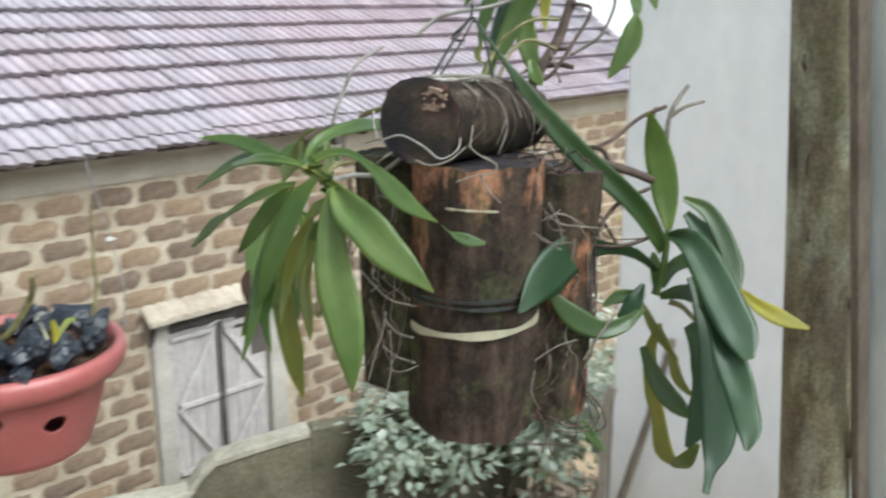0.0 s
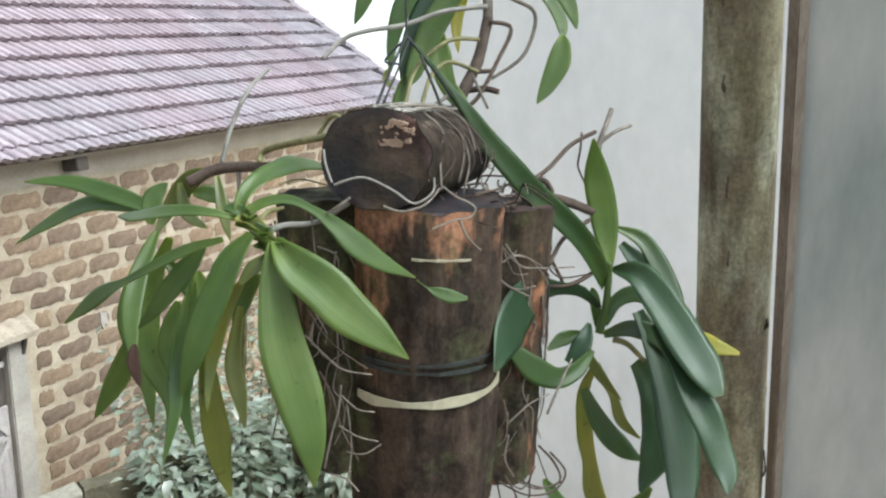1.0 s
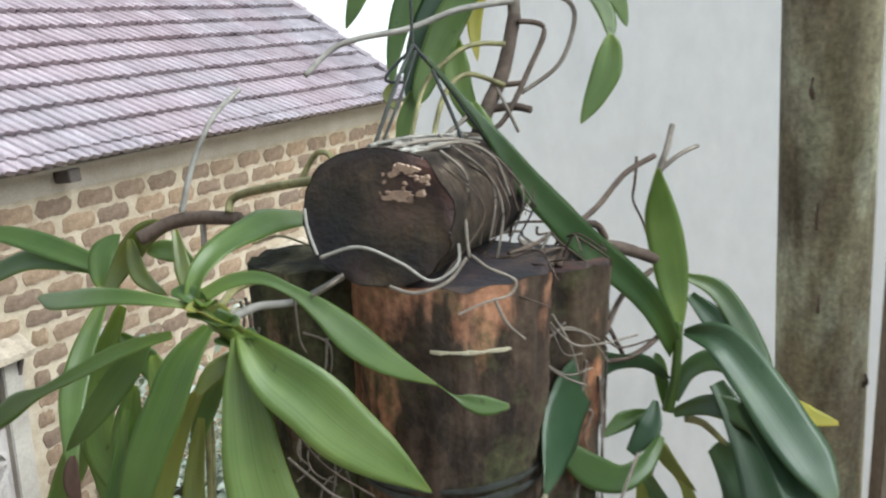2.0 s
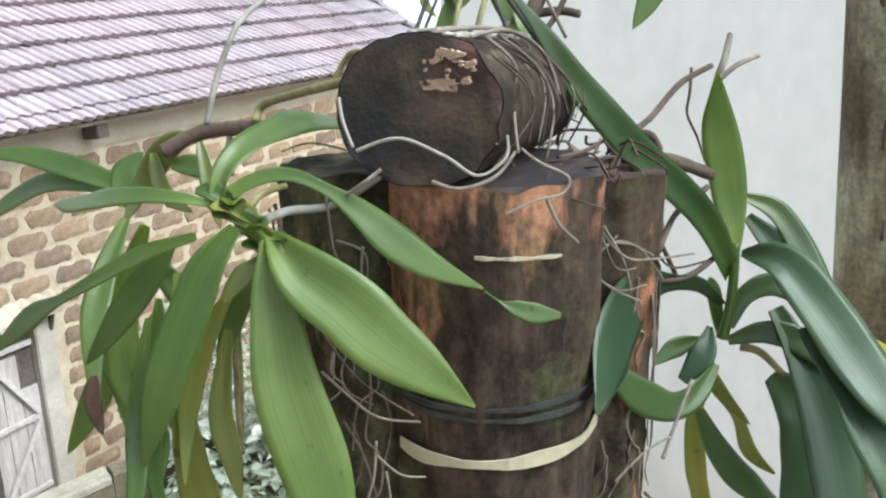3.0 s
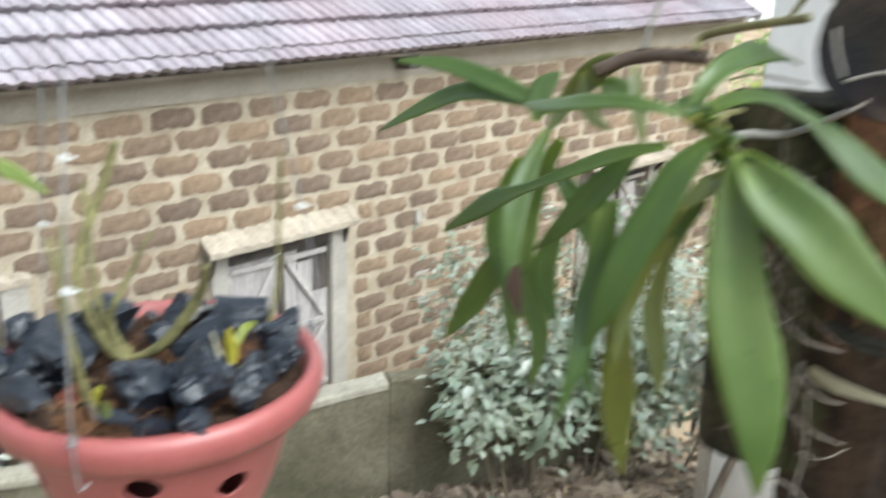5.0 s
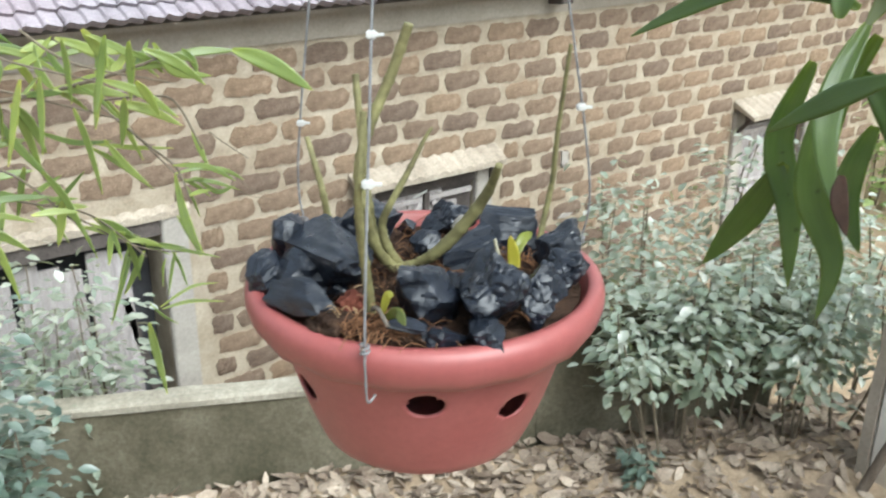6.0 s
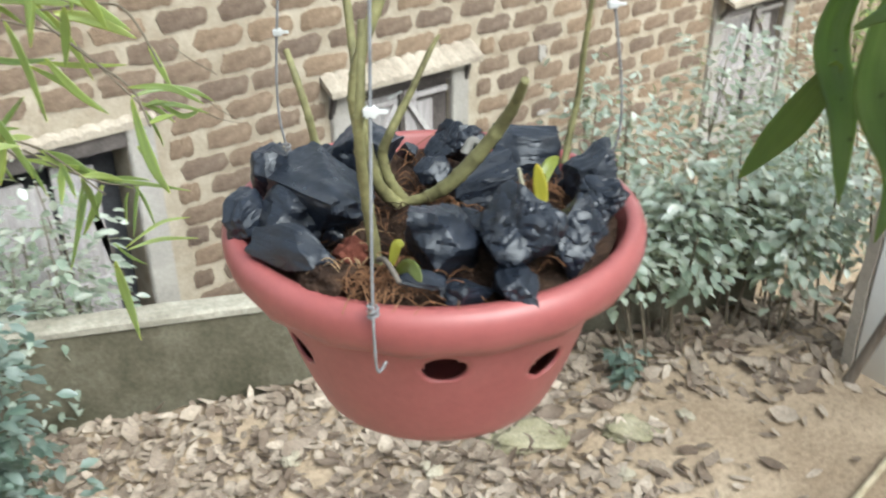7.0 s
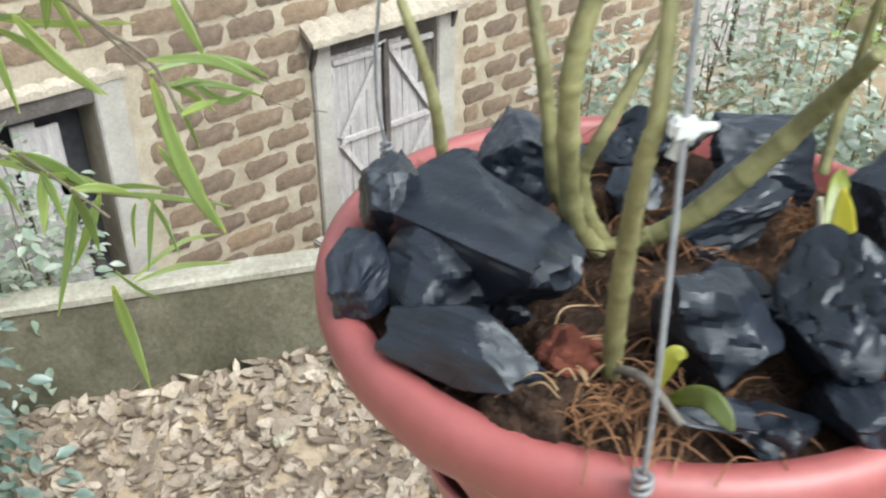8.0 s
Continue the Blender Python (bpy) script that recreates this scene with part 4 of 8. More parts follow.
leaf(orchid_front, M_LEAF, [(0.171, -0.361, 2.260), (0.160, -0.345, 2.265), (0.153, -0.315, 2.266), (0.154, -0.276, 2.260), (0.166, -0.236, 2.251), (0.187, -0.188, 2.242)], (0.0053, 0.0097, 0.0142, 0.0205, 0.0212, 0.0048), face=(-0.5, -0.4, 0.75))
leaf(orchid_front, M_LEAF, [(0.167, -0.350, 2.237), (0.152, -0.314, 2.225), (0.139, -0.271, 2.202), (0.138, -0.235, 2.183), (0.141, -0.192, 2.160), (0.143, -0.139, 2.122)], (0.0065, 0.0122, 0.0104, 0.0094, 0.0215, 0.0027), face=(-0.62, -0.5, 0.6))
leaf(orchid_front, M_LEAF, [(0.184, -0.315, 2.228), (0.170, -0.300, 2.203), (0.157, -0.282, 2.176), (0.148, -0.262, 2.149), (0.148, -0.244, 2.131)], (0.0035, 0.0205, 0.0221, 0.0123, 0.0015))
leaf(orchid_front, M_LEAF, [(0.175, -0.379, 2.245), (0.158, -0.366, 2.220), (0.145, -0.357, 2.189), (0.131, -0.347, 2.153), (0.122, -0.338, 2.119), (0.115, -0.329, 2.082)], (0.0091, 0.0247, 0.0285, 0.0294, 0.0218, 0.0022), fold=0.2)
leaf(orchid_front, M_LEAF_OLIVE, [(0.162, -0.324, 2.106), (0.163, -0.326, 2.065), (0.167, -0.327, 2.025), (0.171, -0.329, 1.983), (0.179, -0.333, 1.940)], (0.0155, 0.025, 0.0295, 0.0224, 0.0022))
leaf(orchid_front, M_LEAF_OLIVE, [(0.188, -0.389, 2.220), (0.176, -0.379, 2.209), (0.166, -0.370, 2.194)], (0.0078, 0.0148, 0.0062))
leaf(orchid_front, M_LEAF_OLIVE, [(0.183, -0.361, 2.194), (0.167, -0.344, 2.153), (0.156, -0.335, 2.106), (0.141, -0.339, 2.056)], 0.0181)
leaf(orchid_front, M_LEAF, [(0.152, -0.311, 2.177), (0.131, -0.311, 2.109), (0.111, -0.322, 2.063), (0.094, -0.319, 2.013)], 0.016)
leaf(orchid_front, M_LEAF_OLIVE, [(0.194, -0.346, 2.159), (0.177, -0.347, 2.102), (0.172, -0.358, 2.065), (0.168, -0.366, 2.033)], 0.0190)
leaf(orchid_front, M_LEAF, [(0.166, -0.309, 2.187), (0.154, -0.307, 2.115), (0.140, -0.309, 2.064), (0.136, -0.325, 2.015)], 0.0181)
leaf(orchid_front, M_LEAF, [(0.205, -0.365, 2.193), (0.198, -0.348, 2.166), (0.182, -0.343, 2.124)], 0.0174)
cane(orchid_front, 'stem', M_LEAF, [(0.222, -0.392, 2.196), (0.200, -0.388, 2.226), (0.181, -0.374, 2.250), (0.180, -0.362, 2.262)], 0.0040, 0.0038)
rng = random.Random(17)
for i in range(9):
    # folded bases of the leaves, clasping the stem one above another
    u = i / 8
    foot = Vector((0.212, -0.392, 2.208)).lerp(Vector((0.181, -0.366, 2.258)), u)
    a = i * 2.6
    out = Vector((-0.55 * abs(math.cos(a)) - 0.2, 0.8 * math.sin(a), 0.45)).normalized()
    tip = foot + out * rng.uniform(0.022, 0.034)
    leaf(orchid_front, M_LEAF if i % 3 else M_LEAF_OLIVE, [foot - out * 0.004, foot.lerp(tip, 0.5) + Vector((0, 0, 0.004)), tip], (0.013, 0.016, 0.011, 0.004), fold=0.5, face=(-0.5, -0.4, 0.75))
cane(orchid_front, 'aerial_root', M_ROOT_PALE, [(0.205, -0.368, 2.237), (0.238, -0.373, 2.241), (0.261, -0.399, 2.243), (0.257, -0.447, 2.271)], 0.0039, 0.0026)
cane(orchid_front, 'aerial_root', M_CANE, [(0.195, -0.368, 2.246), (0.230, -0.357, 2.254), (0.258, -0.358, 2.255)], 0.0035, 0.0026)
cane(orchid_front, 'hanging_stem', M_CANE, [(0.216, -0.335, 2.173), (0.208, -0.336, 2.105), (0.204, -0.338, 2.050)], 0.0027, 0.0020)
cane(orchid_front, 'aerial_root', M_CANE, [(0.241, -0.311, 2.169), (0.237, -0.314, 2.115), (0.232, -0.315, 2.064), (0.225, -0.317, 2.040)], 0.0043, 0.0024)

orchid_back = thing("orchid_plant", "drooping orchid with olive and browning leaves behind the logs", "orchid", (0.400, -0.050, 2.200), "orchids on the hanging logs")
leaf(orchid_back, M_LEAF, [(0.405, -0.046, 2.185), (0.405, 0.027, 2.204), (0.400, 0.122, 2.221), (0.374, 0.190, 2.219)], 0.0296, face=(-0.5, -0.5, 0.7))
leaf(orchid_back, M_LEAF, [(0.405, -0.046, 2.185), (0.407, 0.020, 2.193), (0.406, 0.100, 2.188), (0.396, 0.178, 2.153), (0.388, 0.237, 2.118)], 0.0330, face=(-0.5, -0.5, 0.7))
leaf(orchid_back, M_LEAF, [(0.392, -0.034, 2.176), (0.402, -0.031, 2.210), (0.420, -0.043, 2.231)], 0.0274)
leaf(orchid_back, M_LEAF_OLIVE, [(0.364, -0.172, 2.264), (0.360, -0.141, 2.252), (0.358, -0.106, 2.217), (0.334, -0.095, 2.177)], 0.0276)
leaf(orchid_back, M_LEAF, [(0.338, -0.096, 2.183), (0.295, -0.100, 2.132), (0.256, -0.123, 2.088), (0.212, -0.169, 2.046)], 0.0270)
leaf(orchid_back, M_LEAF_BROWN, [(0.219, -0.164, 2.077), (0.206, -0.174, 2.058), (0.198, -0.190, 2.035)], 0.0150)
leaf(orchid_back, M_LEAF, [(0.361, -0.097, 2.171), (0.350, -0.068, 2.097), (0.335, -0.070, 2.015), (0.338, -0.104, 1.948), (0.319, -0.108, 1.888)], 0.0343)
leaf(orchid_back, M_LEAF, [(0.371, -0.014, 2.022), (0.369, 0.023, 1.953), (0.350, 0.060, 1.884)], 0.0339)
leaf(orchid_back, M_LEAF, [(0.347, -0.117, 2.090), (0.331, -0.109, 2.027), (0.330, -0.134, 1.969)], 0.0266)
leaf(orchid_back, M_LEAF_OLIVE, [(0.356, -0.123, 2.247), (0.353, -0.135, 2.210), (0.365, -0.158, 2.189)], 0.0177)
leaf(orchid_back, M_LEAF, [(0.364, -0.137, 2.234), (0.378, -0.156, 2.232), (0.390, -0.175, 2.219)], 0.0221)
leaf(orchid_back, M_LEAF_OLIVE, [(0.358, -0.183, 2.261), (0.345, -0.201, 2.223), (0.334, -0.220, 2.186)], 0.0157)
leaf(orchid_back, M_LEAF, [(0.300, -0.195, 2.152), (0.294, -0.208, 2.105), (0.274, -0.206, 2.058)], 0.0259)
leaf(orchid_back, M_LEAF, [(0.371, -0.078, 2.133), (0.383, -0.108, 2.097), (0.384, -0.133, 2.043)], 0.0266)
leaf(orchid_back, M_LEAF, [(0.387, -0.017, 2.130), (0.371, -0.001, 2.047), (0.366, -0.031, 1.971), (0.354, -0.050, 1.894)], 0.0327)
cane(orchid_back, 'branch', M_ROOT_DARK, [(0.349, -0.144, 2.251), (0.364, -0.172, 2.266), (0.370, -0.208, 2.273), (0.369, -0.255, 2.276)], 0.0072, 0.0067, wobble=0.12)
cane(orchid_back, 'aerial_root', M_ROOT_PALE, [(0.366, -0.186, 2.277), (0.384, -0.188, 2.320), (0.409, -0.197, 2.365), (0.484, -0.173, 2.387)], 0.0032, 0.0026)
cane(orchid_back, 'branch', M_CANE, [(0.365, -0.246, 2.282), (0.372, -0.249, 2.296), (0.364, -0.298, 2.310), (0.342, -0.362, 2.324)], 0.0041, 0.0041)
cane(orchid_back, 'aerial_root', M_CANE, [(0.359, -0.336, 2.319), (0.365, -0.350, 2.343), (0.356, -0.371, 2.345), (0.339, -0.387, 2.334)], 0.0029, 0.0024)
cane(orchid_back, 'aerial_root', M_ROOT, [(0.369, -0.209, 2.268), (0.365, -0.212, 2.249), (0.360, -0.215, 2.231)], 0.0033, 0.0028)

orchid_right = thing("orchid_plant", "dark green orchid with long drooping leaves beside the logs", "orchid", (0.590, -0.625, 2.100), "orchids on the hanging logs")
leaf(orchid_right, M_LEAF, [(0.595, -0.627, 2.145), (0.600, -0.617, 2.189), (0.595, -0.610, 2.234), (0.581, -0.605, 2.280), (0.557, -0.609, 2.314)], (0.0078, 0.0328, 0.0391, 0.0284, 0.0032), fold=0.1)
leaf(orchid_right, M_LEAF_MID, [(0.592, -0.622, 2.121), (0.556, -0.609, 2.174), (0.519, -0.589, 2.215), (0.482, -0.563, 2.253), (0.453, -0.543, 2.288), (0.429, -0.524, 2.320), (0.412, -0.509, 2.352), (0.397, -0.487, 2.386), (0.384, -0.456, 2.426)], (0.0184, 0.0278, 0.0302, 0.0311, 0.0292, 0.0255, 0.0162, 0.0056, 0.0032))
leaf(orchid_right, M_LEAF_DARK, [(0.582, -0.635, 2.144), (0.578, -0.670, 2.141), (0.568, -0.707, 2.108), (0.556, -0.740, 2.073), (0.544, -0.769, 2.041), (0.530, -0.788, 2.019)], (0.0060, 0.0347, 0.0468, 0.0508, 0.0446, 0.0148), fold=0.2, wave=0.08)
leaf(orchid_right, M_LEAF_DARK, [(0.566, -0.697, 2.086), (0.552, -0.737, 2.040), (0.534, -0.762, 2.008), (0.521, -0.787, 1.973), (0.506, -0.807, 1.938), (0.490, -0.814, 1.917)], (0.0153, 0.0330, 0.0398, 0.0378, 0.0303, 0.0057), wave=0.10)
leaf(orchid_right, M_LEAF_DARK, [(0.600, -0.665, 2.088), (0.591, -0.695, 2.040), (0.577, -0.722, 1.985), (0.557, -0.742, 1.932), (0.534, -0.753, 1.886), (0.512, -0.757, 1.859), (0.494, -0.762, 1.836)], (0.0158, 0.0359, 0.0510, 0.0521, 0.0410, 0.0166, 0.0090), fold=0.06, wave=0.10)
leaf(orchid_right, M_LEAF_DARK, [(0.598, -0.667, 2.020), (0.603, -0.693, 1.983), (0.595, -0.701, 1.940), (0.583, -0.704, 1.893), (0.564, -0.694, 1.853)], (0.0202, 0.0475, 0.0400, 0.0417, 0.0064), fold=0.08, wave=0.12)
leaf(orchid_right, M_LEAF_MID, [(0.643, -0.620, 2.185), (0.657, -0.650, 2.170), (0.660, -0.677, 2.134), (0.653, -0.699, 2.095), (0.640, -0.712, 2.066)], (0.0078, 0.0225, 0.0277, 0.0278, 0.0098))
leaf(orchid_right, M_LEAF_DARK, [(0.641, -0.626, 2.165), (0.646, -0.651, 2.139), (0.647, -0.677, 2.105), (0.643, -0.694, 2.078)], (0.0112, 0.0273, 0.0307, 0.0113))
leaf(orchid_right, M_LEAF_YELLOW, [(0.677, -0.693, 2.062), (0.701, -0.716, 2.034), (0.725, -0.742, 2.015), (0.748, -0.775, 2.001)], (0.0049, 0.0197, 0.0246, 0.0049))
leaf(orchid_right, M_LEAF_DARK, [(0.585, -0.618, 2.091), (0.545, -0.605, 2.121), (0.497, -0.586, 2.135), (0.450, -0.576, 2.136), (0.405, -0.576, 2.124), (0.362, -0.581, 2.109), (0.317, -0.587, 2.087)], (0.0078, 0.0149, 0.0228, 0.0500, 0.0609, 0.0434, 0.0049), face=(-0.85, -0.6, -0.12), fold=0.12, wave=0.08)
leaf(orchid_right, M_LEAF_MID, [(0.544, -0.624, 2.045), (0.504, -0.618, 2.031), (0.469, -0.605, 2.030), (0.439, -0.586, 2.049), (0.415, -0.564, 2.082)], (0.0075, 0.0202, 0.0263, 0.0316, 0.0122))
leaf(orchid_right, M_LEAF, [(0.566, -0.604, 2.059), (0.544, -0.586, 2.055), (0.525, -0.571, 2.043)], (0.0056, 0.0190, 0.0045))
leaf(orchid_right, M_LEAF_DARK, [(0.558, -0.614, 2.076), (0.538, -0.613, 2.054), (0.524, -0.599, 2.031)], (0.0055, 0.0247, 0.0107), face=(-0.5, -0.4, 0.75))
leaf(orchid_right, M_LEAF_OLIVE, [(0.626, -0.605, 1.999), (0.635, -0.585, 1.950), (0.648, -0.586, 1.882), (0.663, -0.591, 1.832), (0.671, -0.599, 1.774), (0.691, -0.617, 1.746)], (0.0083, 0.0187, 0.0243, 0.0211, 0.0301, 0.0071), twist=1.2)
leaf(orchid_right, M_LEAF_MID, [(0.590, -0.600, 1.972), (0.591, -0.623, 1.929), (0.599, -0.653, 1.895), (0.612, -0.682, 1.875)], (0.0111, 0.0267, 0.0279, 0.0031))
leaf(orchid_right, M_LEAF_OLIVE, [(0.604, -0.608, 2.001), (0.609, -0.634, 1.966), (0.609, -0.650, 1.928), (0.615, -0.675, 1.905)], (0.0174, 0.0112, 0.0159, 0.0031), twist=1.0)
leaf(orchid_right, M_LEAF, [(0.583, -0.701, 1.854), (0.591, -0.677, 1.816), (0.619, -0.642, 1.786)], (0.0069, 0.0245, 0.0062))
leaf(orchid_right, M_LEAF_MID, [(0.586, -0.626, 2.068), (0.598, -0.636, 2.097), (0.612, -0.662, 2.108), (0.622, -0.702, 2.087)], (0.0092, 0.0196, 0.0224, 0.0152))
leaf(orchid_right, M_LEAF_MID, [(0.583, -0.627, 2.055), (0.589, -0.656, 2.066), (0.595, -0.688, 2.062), (0.596, -0.719, 2.041)], (0.0089, 0.0206, 0.0254, 0.0151))
leaf(orchid_right, M_LEAF, [(0.588, -0.617, 2.057), (0.595, -0.608, 2.098), (0.596, -0.603, 2.113)], 0.0146)
leaf(orchid_right, M_LEAF, [(0.435, -0.605, 1.910), (0.439, -0.620, 1.889), (0.445, -0.639, 1.871)], 0.0151)
leaf(orchid_right, M_LEAF_OLIVE, [(0.584, -0.595, 2.040), (0.594, -0.619, 1.996), (0.609, -0.649, 1.957)], 0.0141, twist=1.5)
cane(orchid_right, 'stem', M_LEAF_MID, [(0.578, -0.622, 2.058), (0.586, -0.627, 2.095), (0.596, -0.626, 2.150)], 0.0060, 0.0042)
cane(orchid_right, 'branch', M_ROOT_DARK, [(0.431, -0.538, 2.235), (0.482, -0.552, 2.250), (0.542, -0.574, 2.237), (0.590, -0.601, 2.216)], 0.0065, 0.0058, wobble=0.15)
cane(orchid_right, 'aerial_root', M_ROOT_DARK, [(0.441, -0.552, 2.241), (0.485, -0.550, 2.264), (0.517, -0.561, 2.264), (0.529, -0.568, 2.248)], 0.0036, 0.0036)
cane(orchid_right, 'aerial_root', M_ROOT_DARK, [(0.524, -0.537, 2.258), (0.570, -0.546, 2.270), (0.613, -0.561, 2.297), (0.645, -0.583, 2.312)], 0.0030, 0.0030)
cane(orchid_right, 'stem', M_ROOT, [(0.623, -0.599, 2.249), (0.643, -0.589, 2.292), (0.654, -0.593, 2.318), (0.691, -0.589, 2.338)], 0.0039, 0.0031)
cane(orchid_right, 'stem', M_ROOT, [(0.645, -0.590, 2.298), (0.660, -0.605, 2.312), (0.688, -0.618, 2.318)], 0.0031, 0.0023)
cane(orchid_right, 'aerial_root', M_ROOT_DARK, [(0.651, -0.562, 2.309), (0.644, -0.563, 2.284), (0.638, -0.563, 2.265), (0.637, -0.574, 2.243), (0.634, -0.584, 2.219)], 0.0017, 0.0011)
cane(orchid_right, 'aerial_root', M_ROOT_DARK, [(0.497, -0.579, 2.163), (0.533, -0.584, 2.190), (0.585, -0.599, 2.205)], 0.0029, 0.0029)
cane(orchid_right, 'aerial_root', M_ROOT_DARK, [(0.479, -0.581, 2.141), (0.528, -0.601, 2.135), (0.587, -0.614, 2.142)], 0.0029, 0.0029)
cane(orchid_right, 'aerial_root', M_ROOT_DARK, [(0.500, -0.577, 2.177), (0.520, -0.584, 2.147), (0.530, -0.592, 2.123)], 0.0022, 0.0022)
cane(orchid_right, 'aerial_root', M_CANE, [(0.588, -0.639, 2.049), (0.597, -0.656, 2.042), (0.604, -0.678, 2.020)], 0.0046, 0.0031)

orchid_top = thing("orchid_plant", "tall orchid with arching leaves and looping roots on the top log", "orchid", (0.566, -0.435, 2.360), "orchids on the hanging logs")
leaf(orchid_top, M_LEAF, [(0.616, -0.418, 2.537), (0.581, -0.372, 2.522), (0.550, -0.347, 2.476), (0.531, -0.340, 2.427), (0.520, -0.341, 2.387)], 0.0260)
leaf(orchid_top, M_LEAF_DARK, [(0.622, -0.415, 2.523), (0.598, -0.386, 2.508), (0.568, -0.363, 2.459), (0.544, -0.353, 2.403), (0.534, -0.355, 2.362)], 0.0301)
leaf(orchid_top, M_LEAF, [(0.607, -0.419, 2.507), (0.589, -0.400, 2.488), (0.563, -0.381, 2.442), (0.537, -0.368, 2.387), (0.531, -0.366, 2.371)], 0.0335)
leaf(orchid_top, M_LEAF_YELLOW, [(0.620, -0.405, 2.496), (0.603, -0.397, 2.457), (0.594, -0.404, 2.411)], 0.0166)
leaf(orchid_top, M_LEAF, [(0.577, -0.386, 2.436), (0.568, -0.393, 2.391), (0.569, -0.418, 2.337)], 0.0301)
leaf(orchid_top, M_LEAF, [(0.623, -0.436, 2.520), (0.636, -0.475, 2.516), (0.638, -0.510, 2.485), (0.632, -0.533, 2.456), (0.623, -0.540, 2.432)], 0.0180, blunt=1.5)
leaf(orchid_top, M_LEAF, [(0.624, -0.539, 2.437), (0.612, -0.539, 2.400), (0.586, -0.522, 2.350)], 0.0302, base=0.15)
leaf(orchid_top, M_LEAF, [(0.658, -0.482, 2.535), (0.669, -0.511, 2.504), (0.672, -0.532, 2.470), (0.671, -0.542, 2.443)], 0.0243)
leaf(orchid_top, M_LEAF, [(0.645, -0.251, 2.553), (0.628, -0.248, 2.504), (0.603, -0.236, 2.446)], 0.0289)
leaf(orchid_top, M_LEAF, [(0.540, -0.355, 2.384), (0.528, -0.351, 2.353), (0.517, -0.348, 2.321)], 0.0175)
leaf(orchid_top, M_LEAF_OLIVE, [(0.531, -0.337, 2.393), (0.524, -0.333, 2.379), (0.527, -0.344, 2.364)], 0.0098)
leaf(orchid_top, M_LEAF, [(0.535, -0.425, 2.374), (0.527, -0.440, 2.354), (0.514, -0.463, 2.342)], 0.0186)
cane(orchid_top, 'stem', M_ROOT_DARK, [(0.528, -0.431, 2.337), (0.553, -0.435, 2.370), (0.579, -0.440, 2.403), (0.607, -0.441, 2.457)], 0.0078, 0.0073, wobble=0.12, seed=2)
cane(orchid_top, 'stem', M_ROOT, [(0.607, -0.441, 2.454), (0.615, -0.435, 2.495), (0.619, -0.427, 2.529), (0.626, -0.419, 2.567)], 0.0068, 0.0063)
cane(orchid_top, 'aerial_root', M_ROOT_PALE, [(0.600, -0.442, 2.472), (0.558, -0.401, 2.465), (0.517, -0.366, 2.448), (0.479, -0.331, 2.440), (0.461, -0.309, 2.430), (0.433, -0.296, 2.407)], 0.0033, 0.0028)
cane(orchid_top, 'aerial_root', M_ROOT, [(0.608, -0.443, 2.496), (0.622, -0.470, 2.481), (0.633, -0.493, 2.468), (0.629, -0.498, 2.445), (0.612, -0.488, 2.407), (0.584, -0.458, 2.380)], 0.0028, 0.0023)
cane(orchid_top, 'aerial_root', M_ROOT_DARK, [(0.598, -0.448, 2.452), (0.612, -0.472, 2.444), (0.584, -0.466, 2.403), (0.549, -0.454, 2.357), (0.524, -0.441, 2.343)], 0.0028, 0.0028)
cane(orchid_top, 'aerial_root', M_CANE, [(0.576, -0.443, 2.430), (0.547, -0.419, 2.430), (0.519, -0.402, 2.414), (0.501, -0.387, 2.388), (0.463, -0.391, 2.334)], 0.0027, 0.0022)
cane(orchid_top, 'aerial_root', M_CANE, [(0.566, -0.447, 2.389), (0.539, -0.419, 2.402), (0.514, -0.407, 2.387), (0.492, -0.406, 2.358), (0.468, -0.415, 2.340)], 0.0027, 0.0027)
cane(orchid_top, 'stub', M_ROOT_DARK, [(0.552, -0.436, 2.366), (0.566, -0.456, 2.368), (0.566, -0.476, 2.365)], 0.0044, 0.0039)
cane(orchid_top, 'stub', M_ROOT_DARK, [(0.568, -0.431, 2.390), (0.576, -0.443, 2.389), (0.587, -0.458, 2.390)], 0.0034, 0.0028)
cane(orchid_top, 'aerial_root', M_ROOT, [(0.546, -0.426, 2.367), (0.511, -0.418, 2.353), (0.483, -0.416, 2.344)], 0.0027, 0.0022)
cane(orchid_top, 'aerial_root', M_ROOT, [(0.561, -0.440, 2.388), (0.553, -0.455, 2.368), (0.545, -0.471, 2.345)], 0.0017, 0.0017)

bamboo = thing("bamboo_sprays", "thin drooping bamboo sprays with narrow yellow-green leaves", "bamboo", (-0.30, 0.45, 1.6))
leaf(bamboo, M_BAMBOO, [(-0.176, 0.322, 2.019), (-0.187, 0.281, 1.996), (-0.194, 0.245, 1.982), (-0.198, 0.213, 1.977)], 0.0100, fold=0.1, blunt=0.05, base=0.2)
leaf(bamboo, M_BAMBOO, [(-0.169, 0.343, 2.014), (-0.142, 0.339, 2.017), (-0.118, 0.329, 2.012), (-0.102, 0.321, 2.001)], 0.0058, fold=0.1, blunt=0.05, base=0.2)
leaf(bamboo, M_BAMBOO, [(-0.162, 0.332, 2.009), (-0.137, 0.324, 2.005), (-0.113, 0.310, 1.995)], 0.0043, fold=0.1, blunt=0.05, base=0.2)
leaf(bamboo, M_BAMBOO, [(-0.203, 0.509, 2.008), (-0.181, 0.476, 1.992), (-0.159, 0.437, 1.968)], 0.0066, fold=0.1, blunt=0.05, base=0.2)
leaf(bamboo, M_BAMBOO, [(-0.207, 0.490, 2.018), (-0.172, 0.457, 2.015), (-0.136, 0.426, 2.016)], 0.0053, fold=0.1, blunt=0.05, base=0.2)
